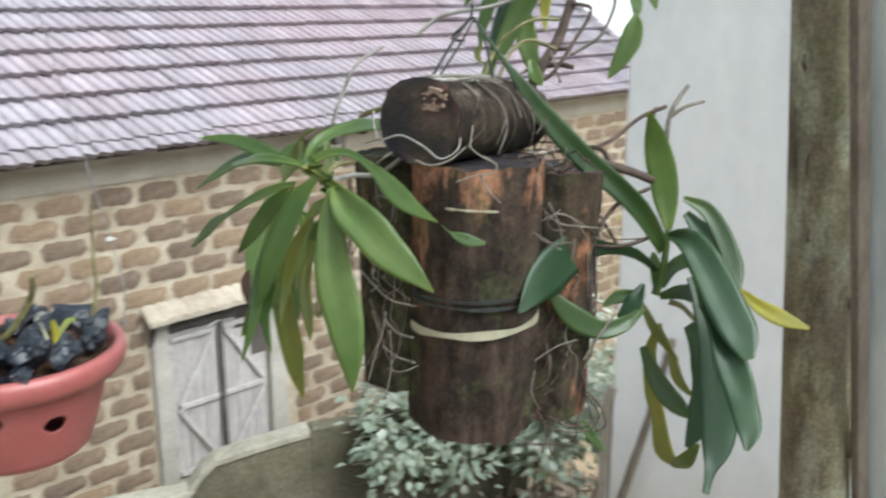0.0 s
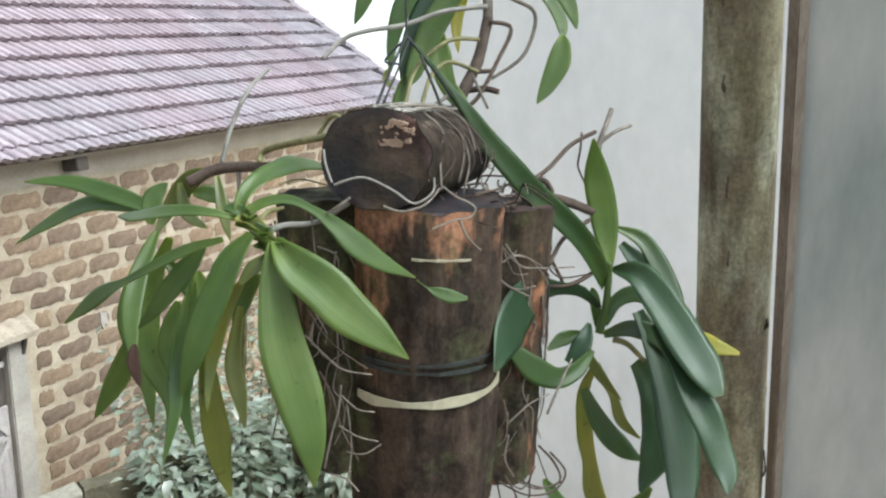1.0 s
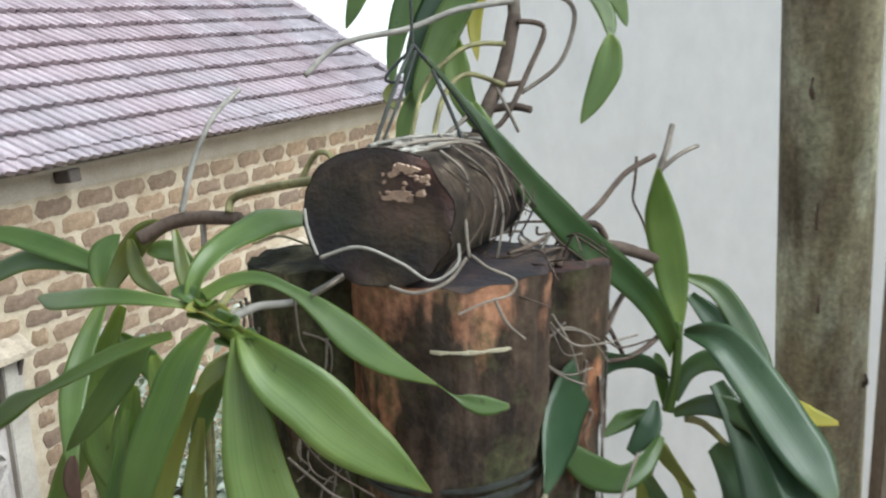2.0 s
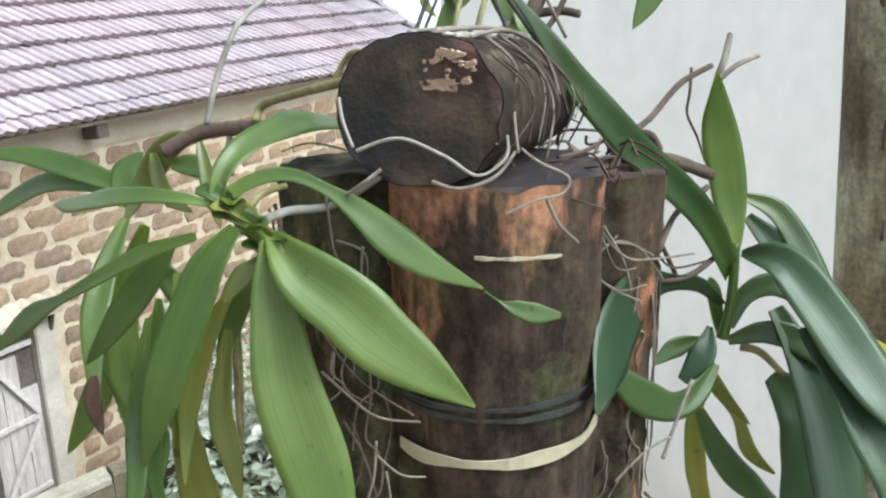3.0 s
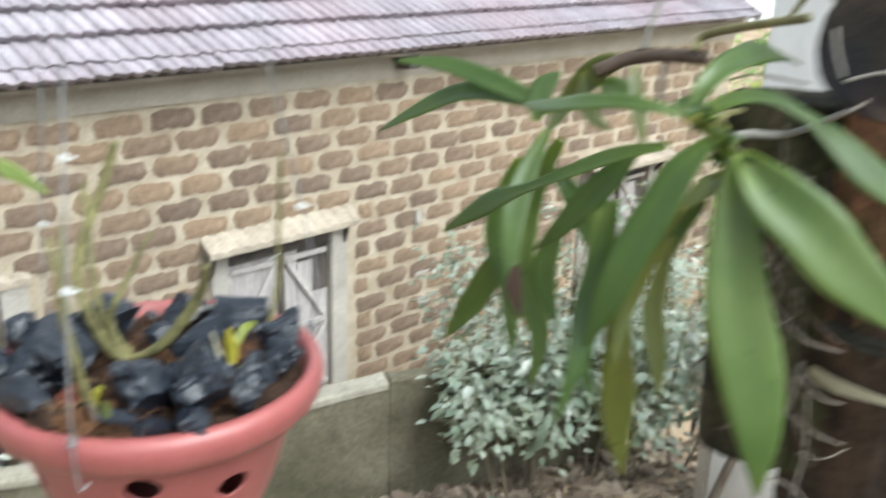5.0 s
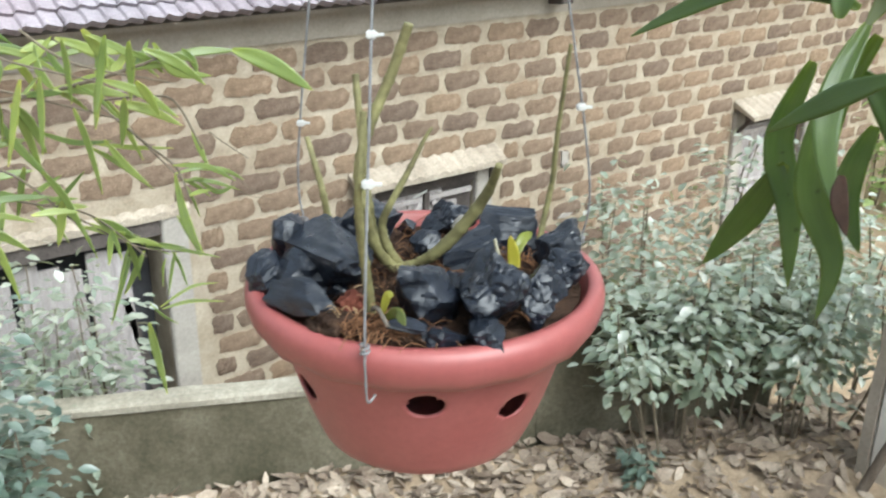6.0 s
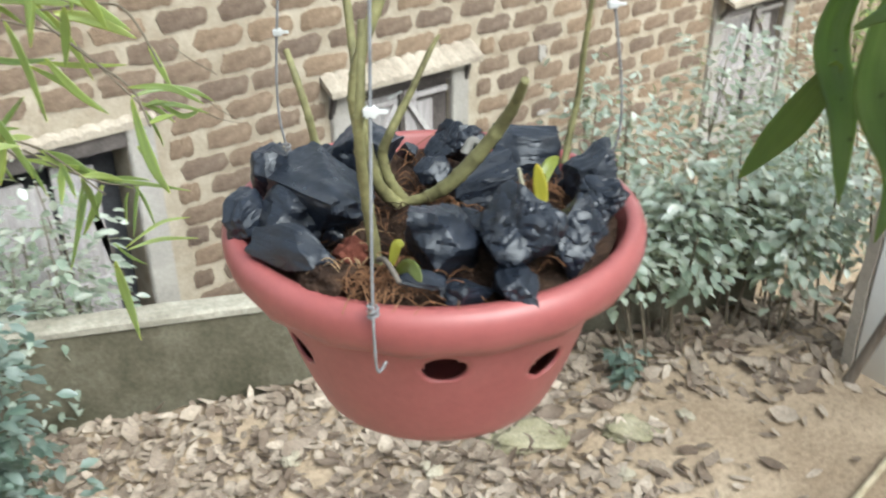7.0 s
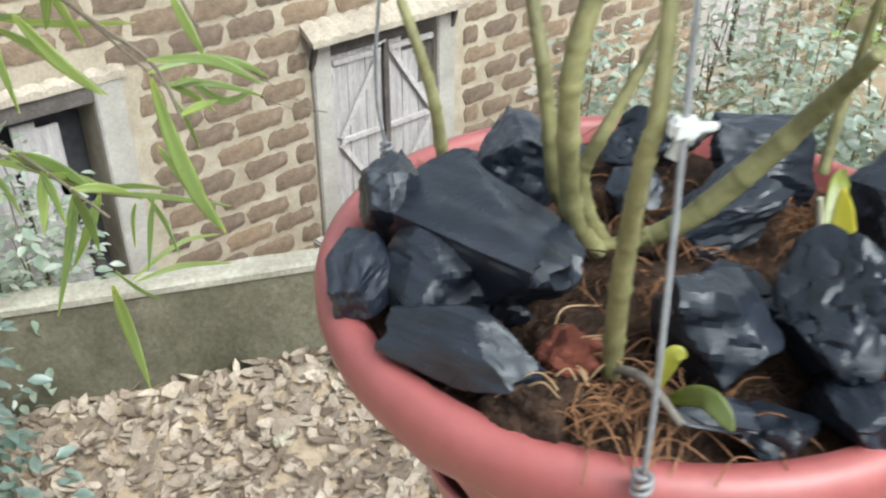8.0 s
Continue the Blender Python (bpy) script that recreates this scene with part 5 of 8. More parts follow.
leaf(bamboo, M_BAMBOO, [(-0.130, 0.382, 2.045), (-0.129, 0.367, 2.028), (-0.127, 0.351, 2.010)], 0.0064, fold=0.1, blunt=0.05, base=0.2)
leaf(bamboo, M_BAMBOO, [(-0.141, 0.563, 1.742), (-0.141, 0.547, 1.704), (-0.145, 0.512, 1.658)], 0.0124, fold=0.1, blunt=0.05, base=0.2)
leaf(bamboo, M_BAMBOO, [(-0.189, 0.395, 1.922), (-0.158, 0.377, 1.915), (-0.122, 0.353, 1.905)], 0.0040, fold=0.1, blunt=0.05, base=0.2)
leaf(bamboo, M_BAMBOO, [(-0.230, 0.492, 1.922), (-0.208, 0.470, 1.917), (-0.185, 0.443, 1.909)], 0.0062, fold=0.1, blunt=0.05, base=0.2)
leaf(bamboo, M_BAMBOO, [(-0.186, 0.459, 1.890), (-0.202, 0.450, 1.863), (-0.224, 0.444, 1.813)], 0.0064, fold=0.1, blunt=0.05, base=0.2)
leaf(bamboo, M_BAMBOO, [(-0.174, 0.450, 1.892), (-0.187, 0.446, 1.873), (-0.203, 0.451, 1.843)], 0.0082, fold=0.1, blunt=0.05, base=0.2)
leaf(bamboo, M_BAMBOO, [(-0.165, 0.444, 1.819), (-0.125, 0.440, 1.837), (-0.095, 0.430, 1.838)], 0.0037, fold=0.1, blunt=0.05, base=0.2)
leaf(bamboo, M_BAMBOO, [(-0.164, 0.442, 1.817), (-0.131, 0.433, 1.822), (-0.095, 0.414, 1.819)], 0.0044, fold=0.1, blunt=0.05, base=0.2)
leaf(bamboo, M_BAMBOO, [(-0.167, 0.473, 1.813), (-0.158, 0.455, 1.801), (-0.147, 0.439, 1.794)], 0.0032, fold=0.1, blunt=0.05, base=0.2)
leaf(bamboo, M_BAMBOO, [(-0.178, 0.433, 1.905), (-0.161, 0.420, 1.907), (-0.142, 0.402, 1.905)], 0.0039, fold=0.1, blunt=0.05, base=0.2)
leaf(bamboo, M_BAMBOO, [(-0.150, 0.449, 1.877), (-0.156, 0.445, 1.867), (-0.162, 0.435, 1.849)], 0.0030, fold=0.1, blunt=0.05, base=0.2)
leaf(bamboo, M_BAMBOO, [(-0.163, 0.330, 2.004), (-0.161, 0.318, 1.991), (-0.157, 0.315, 1.973)], 0.0028, fold=0.1, blunt=0.05, base=0.2)
leaf(bamboo, M_BAMBOO, [(-0.124, 0.279, 2.148), (-0.097, 0.252, 2.136), (-0.071, 0.220, 2.113)], 0.0169, fold=0.1, blunt=0.05, base=0.2)
leaf(bamboo, M_BAMBOO, [(-0.166, 0.374, 2.144), (-0.155, 0.351, 2.119), (-0.126, 0.328, 2.114)], 0.0114, fold=0.1, blunt=0.05, base=0.2)
leaf(bamboo, M_BAMBOO, [(-0.214, 0.414, 2.041), (-0.202, 0.391, 2.016), (-0.187, 0.369, 1.997)], 0.0085, fold=0.1, blunt=0.05, base=0.2)
leaf(bamboo, M_BAMBOO, [(-0.293, 0.546, 2.055), (-0.278, 0.514, 2.019), (-0.256, 0.478, 1.984)], 0.0099, fold=0.1, blunt=0.05, base=0.2)
leaf(bamboo, M_BAMBOO, [(-0.179, 0.317, 2.032), (-0.152, 0.297, 2.031), (-0.132, 0.275, 2.018)], 0.0057, fold=0.1, blunt=0.05, base=0.2)
leaf(bamboo, M_BAMBOO, [(-0.258, 0.510, 2.035), (-0.226, 0.480, 2.024), (-0.192, 0.458, 2.026)], 0.0063, fold=0.1, blunt=0.05, base=0.2)
leaf(bamboo, M_BAMBOO, [(-0.231, 0.441, 1.951), (-0.210, 0.416, 1.934), (-0.183, 0.390, 1.923)], 0.0081, fold=0.1, blunt=0.05, base=0.2)
leaf(bamboo, M_BAMBOO, [(-0.282, 0.502, 2.108), (-0.255, 0.489, 2.119), (-0.234, 0.487, 2.140)], 0.0102, fold=0.1, blunt=0.05, base=0.2)
leaf(bamboo, M_BAMBOO, [(-0.244, 0.463, 2.087), (-0.253, 0.481, 2.108), (-0.250, 0.495, 2.135)], 0.0094, fold=0.1, blunt=0.05, base=0.2)
leaf(bamboo, M_BAMBOO, [(-0.290, 0.521, 2.130), (-0.287, 0.505, 2.108), (-0.299, 0.498, 2.082)], 0.0102, fold=0.1, blunt=0.05, base=0.2)
leaf(bamboo, M_BAMBOO, [(-0.207, 0.443, 2.097), (-0.183, 0.436, 2.113), (-0.167, 0.438, 2.137)], 0.0094, fold=0.1, blunt=0.05, base=0.2)
leaf(bamboo, M_BAMBOO, [(-0.227, 0.457, 2.097), (-0.237, 0.473, 2.113), (-0.242, 0.486, 2.129)], 0.0077, fold=0.1, blunt=0.05, base=0.2)
leaf(bamboo, M_BAMBOO, [(-0.171, 0.341, 1.969), (-0.166, 0.328, 1.953), (-0.161, 0.311, 1.930)], 0.0051, fold=0.1, blunt=0.05, base=0.2)
leaf(bamboo, M_BAMBOO, [(-0.205, 0.446, 2.105), (-0.199, 0.450, 2.118), (-0.200, 0.463, 2.140)], 0.0077, fold=0.1, blunt=0.05, base=0.2)
leaf(bamboo, M_BAMBOO, [(-0.144, 0.355, 2.139), (-0.138, 0.345, 2.129), (-0.137, 0.337, 2.116)], 0.0073, fold=0.1, blunt=0.05, base=0.2)
leaf(bamboo, M_BAMBOO, [(-0.146, 0.346, 2.006), (-0.131, 0.327, 1.992), (-0.115, 0.318, 1.998)], 0.0051, fold=0.1, blunt=0.05, base=0.2)
cane(bamboo, 'branch', M_TWIG, [(-0.170, 0.471, 2.035), (-0.166, 0.409, 2.021), (-0.167, 0.341, 2.013), (-0.163, 0.331, 2.006)], 0.0010, 0.0007)
cane(bamboo, 'branch', M_TWIG, [(-0.230, 0.499, 1.930), (-0.204, 0.463, 1.913), (-0.176, 0.429, 1.902), (-0.148, 0.391, 1.905)], 0.0012, 0.0006)
cane(bamboo, 'branch', M_TWIG, [(-0.331, 0.515, 2.072), (-0.260, 0.472, 2.084), (-0.190, 0.400, 2.114), (-0.155, 0.360, 2.134)], 0.0029, 0.0017)
cane(bamboo, 'branch', M_TWIG, [(-0.213, 0.436, 2.078), (-0.187, 0.370, 2.044), (-0.174, 0.323, 2.027), (-0.174, 0.295, 2.002)], 0.0014, 0.0009)
cane(bamboo, 'branch', M_TWIG, [(-0.327, 0.521, 1.971), (-0.279, 0.481, 1.963), (-0.231, 0.441, 1.951), (-0.201, 0.362, 1.922)], 0.0019, 0.0009)
cane(bamboo, 'branch', M_TWIG, [(-0.213, 0.436, 2.078), (-0.170, 0.384, 2.088), (-0.158, 0.347, 2.086), (-0.152, 0.306, 2.047)], 0.0014, 0.0009)
cane(bamboo, 'twig_tip', M_TWIG, [(-0.110, 0.332, 2.006), (-0.099, 0.312, 1.993), (-0.090, 0.299, 1.987)], 0.0005, 0.0003)
cane(bamboo, 'twig_tip', M_TWIG, [(-0.115, 0.312, 1.995), (-0.105, 0.298, 1.990), (-0.088, 0.282, 1.987)], 0.0005, 0.0003)
cane(bamboo, 'twig_tip', M_TWIG, [(-0.108, 0.389, 2.039), (-0.097, 0.369, 2.027), (-0.083, 0.347, 2.015)], 0.0007, 0.0004)
leaf(bamboo, M_BAMBOO, [(-0.164, 0.333, 2.007), (-0.153, 0.328, 2.010), (-0.144, 0.321, 2.010)], 0.0031, fold=0.1, blunt=0.0, base=0.2)
leaf(bamboo, M_BAMBOO, [(-0.165, 0.337, 2.010), (-0.152, 0.330, 2.002), (-0.141, 0.321, 1.990)], 0.0042, fold=0.1, blunt=0.0, base=0.2)
leaf(bamboo, M_BAMBOO, [(-0.158, 0.404, 1.904), (-0.155, 0.391, 1.890), (-0.155, 0.374, 1.869)], 0.0035, fold=0.1, blunt=0.0, base=0.2)
leaf(bamboo, M_BAMBOO, [(-0.190, 0.446, 1.907), (-0.200, 0.442, 1.889), (-0.214, 0.433, 1.862)], 0.0038, fold=0.1, blunt=0.0, base=0.2)
leaf(bamboo, M_BAMBOO, [(-0.155, 0.401, 1.904), (-0.164, 0.394, 1.886), (-0.175, 0.383, 1.860)], 0.0040, fold=0.1, blunt=0.0, base=0.2)
leaf(bamboo, M_BAMBOO, [(-0.180, 0.434, 1.903), (-0.165, 0.431, 1.898), (-0.152, 0.427, 1.890)], 0.0032, fold=0.1, blunt=0.0, base=0.2)
leaf(bamboo, M_BAMBOO, [(-0.222, 0.489, 1.925), (-0.211, 0.474, 1.921), (-0.201, 0.457, 1.912)], 0.0039, fold=0.1, blunt=0.0, base=0.2)
leaf(bamboo, M_BAMBOO, [(-0.155, 0.360, 2.134), (-0.145, 0.354, 2.125), (-0.137, 0.345, 2.112)], 0.0054, fold=0.1, blunt=0.0, base=0.2)
leaf(bamboo, M_BAMBOO, [(-0.248, 0.460, 2.089), (-0.230, 0.458, 2.079), (-0.214, 0.453, 2.062)], 0.0051, fold=0.1, blunt=0.0, base=0.2)
leaf(bamboo, M_BAMBOO, [(-0.308, 0.501, 2.076), (-0.311, 0.483, 2.060), (-0.317, 0.462, 2.035)], 0.0058, fold=0.1, blunt=0.0, base=0.2)
leaf(bamboo, M_BAMBOO, [(-0.284, 0.487, 2.080), (-0.261, 0.487, 2.081), (-0.238, 0.485, 2.078)], 0.0081, fold=0.1, blunt=0.0, base=0.2)
leaf(bamboo, M_BAMBOO, [(-0.181, 0.390, 2.119), (-0.167, 0.405, 2.129), (-0.154, 0.420, 2.139)], 0.0072, fold=0.1, blunt=0.0, base=0.2)
leaf(bamboo, M_BAMBOO, [(-0.237, 0.449, 2.094), (-0.217, 0.433, 2.104), (-0.199, 0.415, 2.111)], 0.0053, fold=0.1, blunt=0.0, base=0.2)
leaf(bamboo, M_BAMBOO, [(-0.230, 0.442, 2.097), (-0.215, 0.418, 2.086), (-0.203, 0.391, 2.067)], 0.0046, fold=0.1, blunt=0.0, base=0.2)
leaf(bamboo, M_BAMBOO, [(-0.311, 0.503, 2.076), (-0.314, 0.489, 2.062), (-0.320, 0.472, 2.041)], 0.0050, fold=0.1, blunt=0.0, base=0.2)
leaf(bamboo, M_BAMBOO, [(-0.157, 0.362, 2.133), (-0.151, 0.340, 2.134), (-0.147, 0.318, 2.131)], 0.0049, fold=0.1, blunt=0.0, base=0.2)
leaf(bamboo, M_BAMBOO, [(-0.187, 0.397, 2.116), (-0.172, 0.379, 2.121), (-0.159, 0.360, 2.122)], 0.0078, fold=0.1, blunt=0.0, base=0.2)
leaf(bamboo, M_BAMBOO, [(-0.295, 0.494, 2.078), (-0.294, 0.501, 2.059), (-0.295, 0.505, 2.030)], 0.0064, fold=0.1, blunt=0.0, base=0.2)
leaf(bamboo, M_BAMBOO, [(-0.271, 0.479, 2.082), (-0.256, 0.461, 2.087), (-0.242, 0.442, 2.089)], 0.0077, fold=0.1, blunt=0.0, base=0.2)
leaf(bamboo, M_BAMBOO, [(-0.172, 0.379, 2.124), (-0.160, 0.363, 2.129), (-0.150, 0.347, 2.131)], 0.0051, fold=0.1, blunt=0.0, base=0.2)
leaf(bamboo, M_BAMBOO, [(-0.273, 0.480, 2.082), (-0.261, 0.493, 2.089), (-0.250, 0.506, 2.095)], 0.0067, fold=0.1, blunt=0.0, base=0.2)
leaf(bamboo, M_BAMBOO, [(-0.174, 0.297, 2.004), (-0.160, 0.303, 2.004), (-0.145, 0.308, 2.002)], 0.0049, fold=0.1, blunt=0.0, base=0.2)
leaf(bamboo, M_BAMBOO, [(-0.211, 0.389, 1.932), (-0.206, 0.390, 1.913), (-0.203, 0.388, 1.886)], 0.0076, fold=0.1, blunt=0.0, base=0.2)
leaf(bamboo, M_BAMBOO, [(-0.255, 0.461, 1.957), (-0.242, 0.457, 1.959), (-0.230, 0.452, 1.958)], 0.0067, fold=0.1, blunt=0.0, base=0.2)
leaf(bamboo, M_BAMBOO, [(-0.212, 0.392, 1.933), (-0.194, 0.388, 1.930), (-0.176, 0.382, 1.922)], 0.0067, fold=0.1, blunt=0.0, base=0.2)
leaf(bamboo, M_BAMBOO, [(-0.318, 0.514, 1.970), (-0.305, 0.507, 1.972), (-0.293, 0.500, 1.971)], 0.0063, fold=0.1, blunt=0.0, base=0.2)
leaf(bamboo, M_BAMBOO, [(-0.219, 0.409, 1.940), (-0.199, 0.409, 1.930), (-0.179, 0.405, 1.915)], 0.0053, fold=0.1, blunt=0.0, base=0.2)
leaf(bamboo, M_BAMBOO, [(-0.304, 0.502, 1.967), (-0.311, 0.494, 1.950), (-0.320, 0.482, 1.924)], 0.0080, fold=0.1, blunt=0.0, base=0.2)
leaf(bamboo, M_BAMBOO, [(-0.220, 0.412, 1.940), (-0.226, 0.401, 1.929), (-0.234, 0.389, 1.911)], 0.0078, fold=0.1, blunt=0.0, base=0.2)
leaf(bamboo, M_BAMBOO, [(-0.262, 0.467, 1.959), (-0.246, 0.456, 1.981), (-0.231, 0.445, 2.001)], 0.0054, fold=0.1, blunt=0.0, base=0.2)
leaf(bamboo, M_BAMBOO, [(-0.252, 0.459, 1.956), (-0.241, 0.447, 1.936), (-0.233, 0.431, 1.904)], 0.0050, fold=0.1, blunt=0.0, base=0.2)
leaf(bamboo, M_BAMBOO, [(-0.277, 0.480, 1.962), (-0.266, 0.463, 1.948), (-0.258, 0.443, 1.925)], 0.0052, fold=0.1, blunt=0.0, base=0.2)
leaf(bamboo, M_BAMBOO, [(-0.286, 0.487, 1.964), (-0.263, 0.497, 1.974), (-0.240, 0.505, 1.982)], 0.0073, fold=0.1, blunt=0.0, base=0.2)
leaf(bamboo, M_BAMBOO, [(-0.229, 0.435, 1.949), (-0.210, 0.415, 1.940), (-0.193, 0.392, 1.923)], 0.0082, fold=0.1, blunt=0.0, base=0.2)
leaf(bamboo, M_BAMBOO, [(-0.278, 0.480, 1.962), (-0.258, 0.467, 1.968), (-0.239, 0.452, 1.969)], 0.0054, fold=0.1, blunt=0.0, base=0.2)
leaf(bamboo, M_BAMBOO, [(-0.220, 0.413, 1.941), (-0.222, 0.393, 1.934), (-0.225, 0.371, 1.921)], 0.0053, fold=0.1, blunt=0.0, base=0.2)
leaf(bamboo, M_BAMBOO, [(-0.196, 0.358, 2.151), (-0.197, 0.358, 2.126), (-0.202, 0.354, 2.092)], 0.0096, fold=0.1, blunt=0.0, base=0.2)
leaf(bamboo, M_BAMBOO, [(-0.209, 0.447, 2.146), (-0.179, 0.429, 2.129), (-0.151, 0.407, 2.101)], 0.0078, fold=0.1, blunt=0.0, base=0.2)
leaf(bamboo, M_BAMBOO, [(-0.260, 0.516, 2.122), (-0.239, 0.518, 2.126), (-0.219, 0.518, 2.127)], 0.0128, fold=0.1, blunt=0.0, base=0.2)
leaf(bamboo, M_BAMBOO, [(-0.203, 0.368, 2.094), (-0.205, 0.371, 2.073), (-0.211, 0.371, 2.042)], 0.0099, fold=0.1, blunt=0.0, base=0.2)
leaf(bamboo, M_BAMBOO, [(-0.238, 0.425, 2.076), (-0.232, 0.413, 2.040), (-0.229, 0.395, 1.989)], 0.0075, fold=0.1, blunt=0.0, base=0.2)
leaf(bamboo, M_BAMBOO, [(-0.198, 0.474, 2.078), (-0.181, 0.458, 2.049), (-0.168, 0.436, 2.005)], 0.0090, fold=0.1, blunt=0.0, base=0.2)
leaf(bamboo, M_BAMBOO, [(-0.281, 0.369, 2.124), (-0.284, 0.368, 2.094), (-0.291, 0.360, 2.051)], 0.0079, fold=0.1, blunt=0.0, base=0.2)
leaf(bamboo, M_BAMBOO, [(-0.288, 0.414, 2.114), (-0.298, 0.415, 2.080), (-0.313, 0.410, 2.030)], 0.0087, fold=0.1, blunt=0.0, base=0.2)
leaf(bamboo, M_BAMBOO, [(-0.185, 0.392, 2.135), (-0.168, 0.389, 2.125), (-0.154, 0.383, 2.110)], 0.0077, fold=0.1, blunt=0.0, base=0.2)
leaf(bamboo, M_BAMBOO, [(-0.238, 0.320, 2.125), (-0.208, 0.304, 2.112), (-0.181, 0.285, 2.088)], 0.0094, fold=0.1, blunt=0.0, base=0.2)
leaf(bamboo, M_BAMBOO, [(-0.344, 0.417, 2.091), (-0.355, 0.417, 2.057), (-0.370, 0.412, 2.008)], 0.0096, fold=0.1, blunt=0.0, base=0.2)
leaf(bamboo, M_BAMBOO, [(-0.306, 0.538, 2.128), (-0.269, 0.523, 2.124), (-0.234, 0.505, 2.110)], 0.0124, fold=0.1, blunt=0.0, base=0.2)
leaf(bamboo, M_BAMBOO, [(-0.294, 0.534, 2.129), (-0.259, 0.517, 2.119), (-0.227, 0.496, 2.099)], 0.0079, fold=0.1, blunt=0.0, base=0.2)
leaf(bamboo, M_BAMBOO, [(-0.238, 0.323, 2.130), (-0.242, 0.326, 2.109), (-0.248, 0.326, 2.078)], 0.0089, fold=0.1, blunt=0.0, base=0.2)
leaf(bamboo, M_BAMBOO, [(-0.291, 0.593, 2.140), (-0.271, 0.588, 2.133), (-0.252, 0.581, 2.119)], 0.0076, fold=0.1, blunt=0.0, base=0.2)
leaf(bamboo, M_BAMBOO, [(-0.276, 0.527, 2.065), (-0.267, 0.516, 2.034), (-0.261, 0.498, 1.988)], 0.0113, fold=0.1, blunt=0.0, base=0.2)
leaf(bamboo, M_BAMBOO, [(-0.259, 0.358, 2.160), (-0.258, 0.356, 2.135), (-0.260, 0.350, 2.099)], 0.0065, fold=0.1, blunt=0.0, base=0.2)
leaf(bamboo, M_BAMBOO, [(-0.188, 0.343, 2.145), (-0.162, 0.331, 2.132), (-0.139, 0.314, 2.109)], 0.0111, fold=0.1, blunt=0.0, base=0.2)
leaf(bamboo, M_BAMBOO, [(-0.245, 0.532, 2.106), (-0.205, 0.523, 2.115), (-0.167, 0.512, 2.120)], 0.0073, fold=0.1, blunt=0.0, base=0.2)
leaf(bamboo, M_BAMBOO, [(-0.301, 0.484, 2.145), (-0.302, 0.479, 2.112), (-0.307, 0.467, 2.064)], 0.0080, fold=0.1, blunt=0.0, base=0.2)
leaf(bamboo, M_BAMBOO, [(-0.248, 0.456, 2.091), (-0.212, 0.443, 2.089), (-0.178, 0.427, 2.080)], 0.0128, fold=0.1, blunt=0.0, base=0.2)
leaf(bamboo, M_BAMBOO, [(-0.307, 0.550, 2.092), (-0.311, 0.551, 2.066), (-0.317, 0.547, 2.029)], 0.0111, fold=0.1, blunt=0.0, base=0.2)
leaf(bamboo, M_BAMBOO, [(-0.211, 0.453, 2.151), (-0.200, 0.448, 2.131), (-0.191, 0.438, 2.103)], 0.0119, fold=0.1, blunt=0.0, base=0.2)
leaf(bamboo, M_BAMBOO, [(-0.276, 0.512, 2.067), (-0.264, 0.504, 2.046), (-0.255, 0.493, 2.014)], 0.0123, fold=0.1, blunt=0.0, base=0.2)
leaf(bamboo, M_BAMBOO, [(-0.155, 0.369, 2.129), (-0.120, 0.361, 2.133), (-0.087, 0.350, 2.132)], 0.0095, fold=0.1, blunt=0.0, base=0.2)
leaf(bamboo, M_BAMBOO, [(-0.202, 0.498, 2.123), (-0.180, 0.494, 2.120), (-0.159, 0.489, 2.114)], 0.0120, fold=0.1, blunt=0.0, base=0.2)
leaf(bamboo, M_BAMBOO, [(-0.236, 0.302, 2.169), (-0.243, 0.303, 2.139), (-0.254, 0.299, 2.096)], 0.0085, fold=0.1, blunt=0.0, base=0.2)
leaf(bamboo, M_BAMBOO, [(-0.221, 0.277, 2.130), (-0.212, 0.276, 2.116), (-0.204, 0.272, 2.096)], 0.0097, fold=0.1, blunt=0.0, base=0.2)
leaf(bamboo, M_BAMBOO, [(-0.228, 0.498, 2.136), (-0.196, 0.481, 2.122), (-0.166, 0.459, 2.097)], 0.0116, fold=0.1, blunt=0.0, base=0.2)
leaf(bamboo, M_BAMBOO, [(-0.261, 0.548, 2.108), (-0.251, 0.545, 2.092), (-0.242, 0.539, 2.068)], 0.0098, fold=0.1, blunt=0.0, base=0.2)
leaf(bamboo, M_BAMBOO, [(-0.199, 0.414, 2.079), (-0.169, 0.401, 2.070), (-0.140, 0.383, 2.052)], 0.0116, fold=0.1, blunt=0.0, base=0.2)
leaf(bamboo, M_BAMBOO, [(-0.281, 0.413, 2.019), (-0.266, 0.399, 1.990), (-0.255, 0.379, 1.947)], 0.0086, fold=0.1, blunt=0.0, base=0.2)
leaf(bamboo, M_BAMBOO, [(-0.321, 0.504, 1.990), (-0.295, 0.502, 1.994), (-0.270, 0.498, 1.995)], 0.0089, fold=0.1, blunt=0.0, base=0.2)
leaf(bamboo, M_BAMBOO, [(-0.366, 0.332, 2.023), (-0.331, 0.323, 2.026), (-0.298, 0.311, 2.024)], 0.0069, fold=0.1, blunt=0.0, base=0.2)
leaf(bamboo, M_BAMBOO, [(-0.363, 0.326, 2.007), (-0.352, 0.315, 1.978), (-0.345, 0.298, 1.936)], 0.0087, fold=0.1, blunt=0.0, base=0.2)
leaf(bamboo, M_BAMBOO, [(-0.313, 0.485, 2.000), (-0.320, 0.489, 1.976), (-0.329, 0.489, 1.943)], 0.0085, fold=0.1, blunt=0.0, base=0.2)
leaf(bamboo, M_BAMBOO, [(-0.348, 0.494, 1.945), (-0.320, 0.482, 1.935), (-0.294, 0.466, 1.916)], 0.0112, fold=0.1, blunt=0.0, base=0.2)
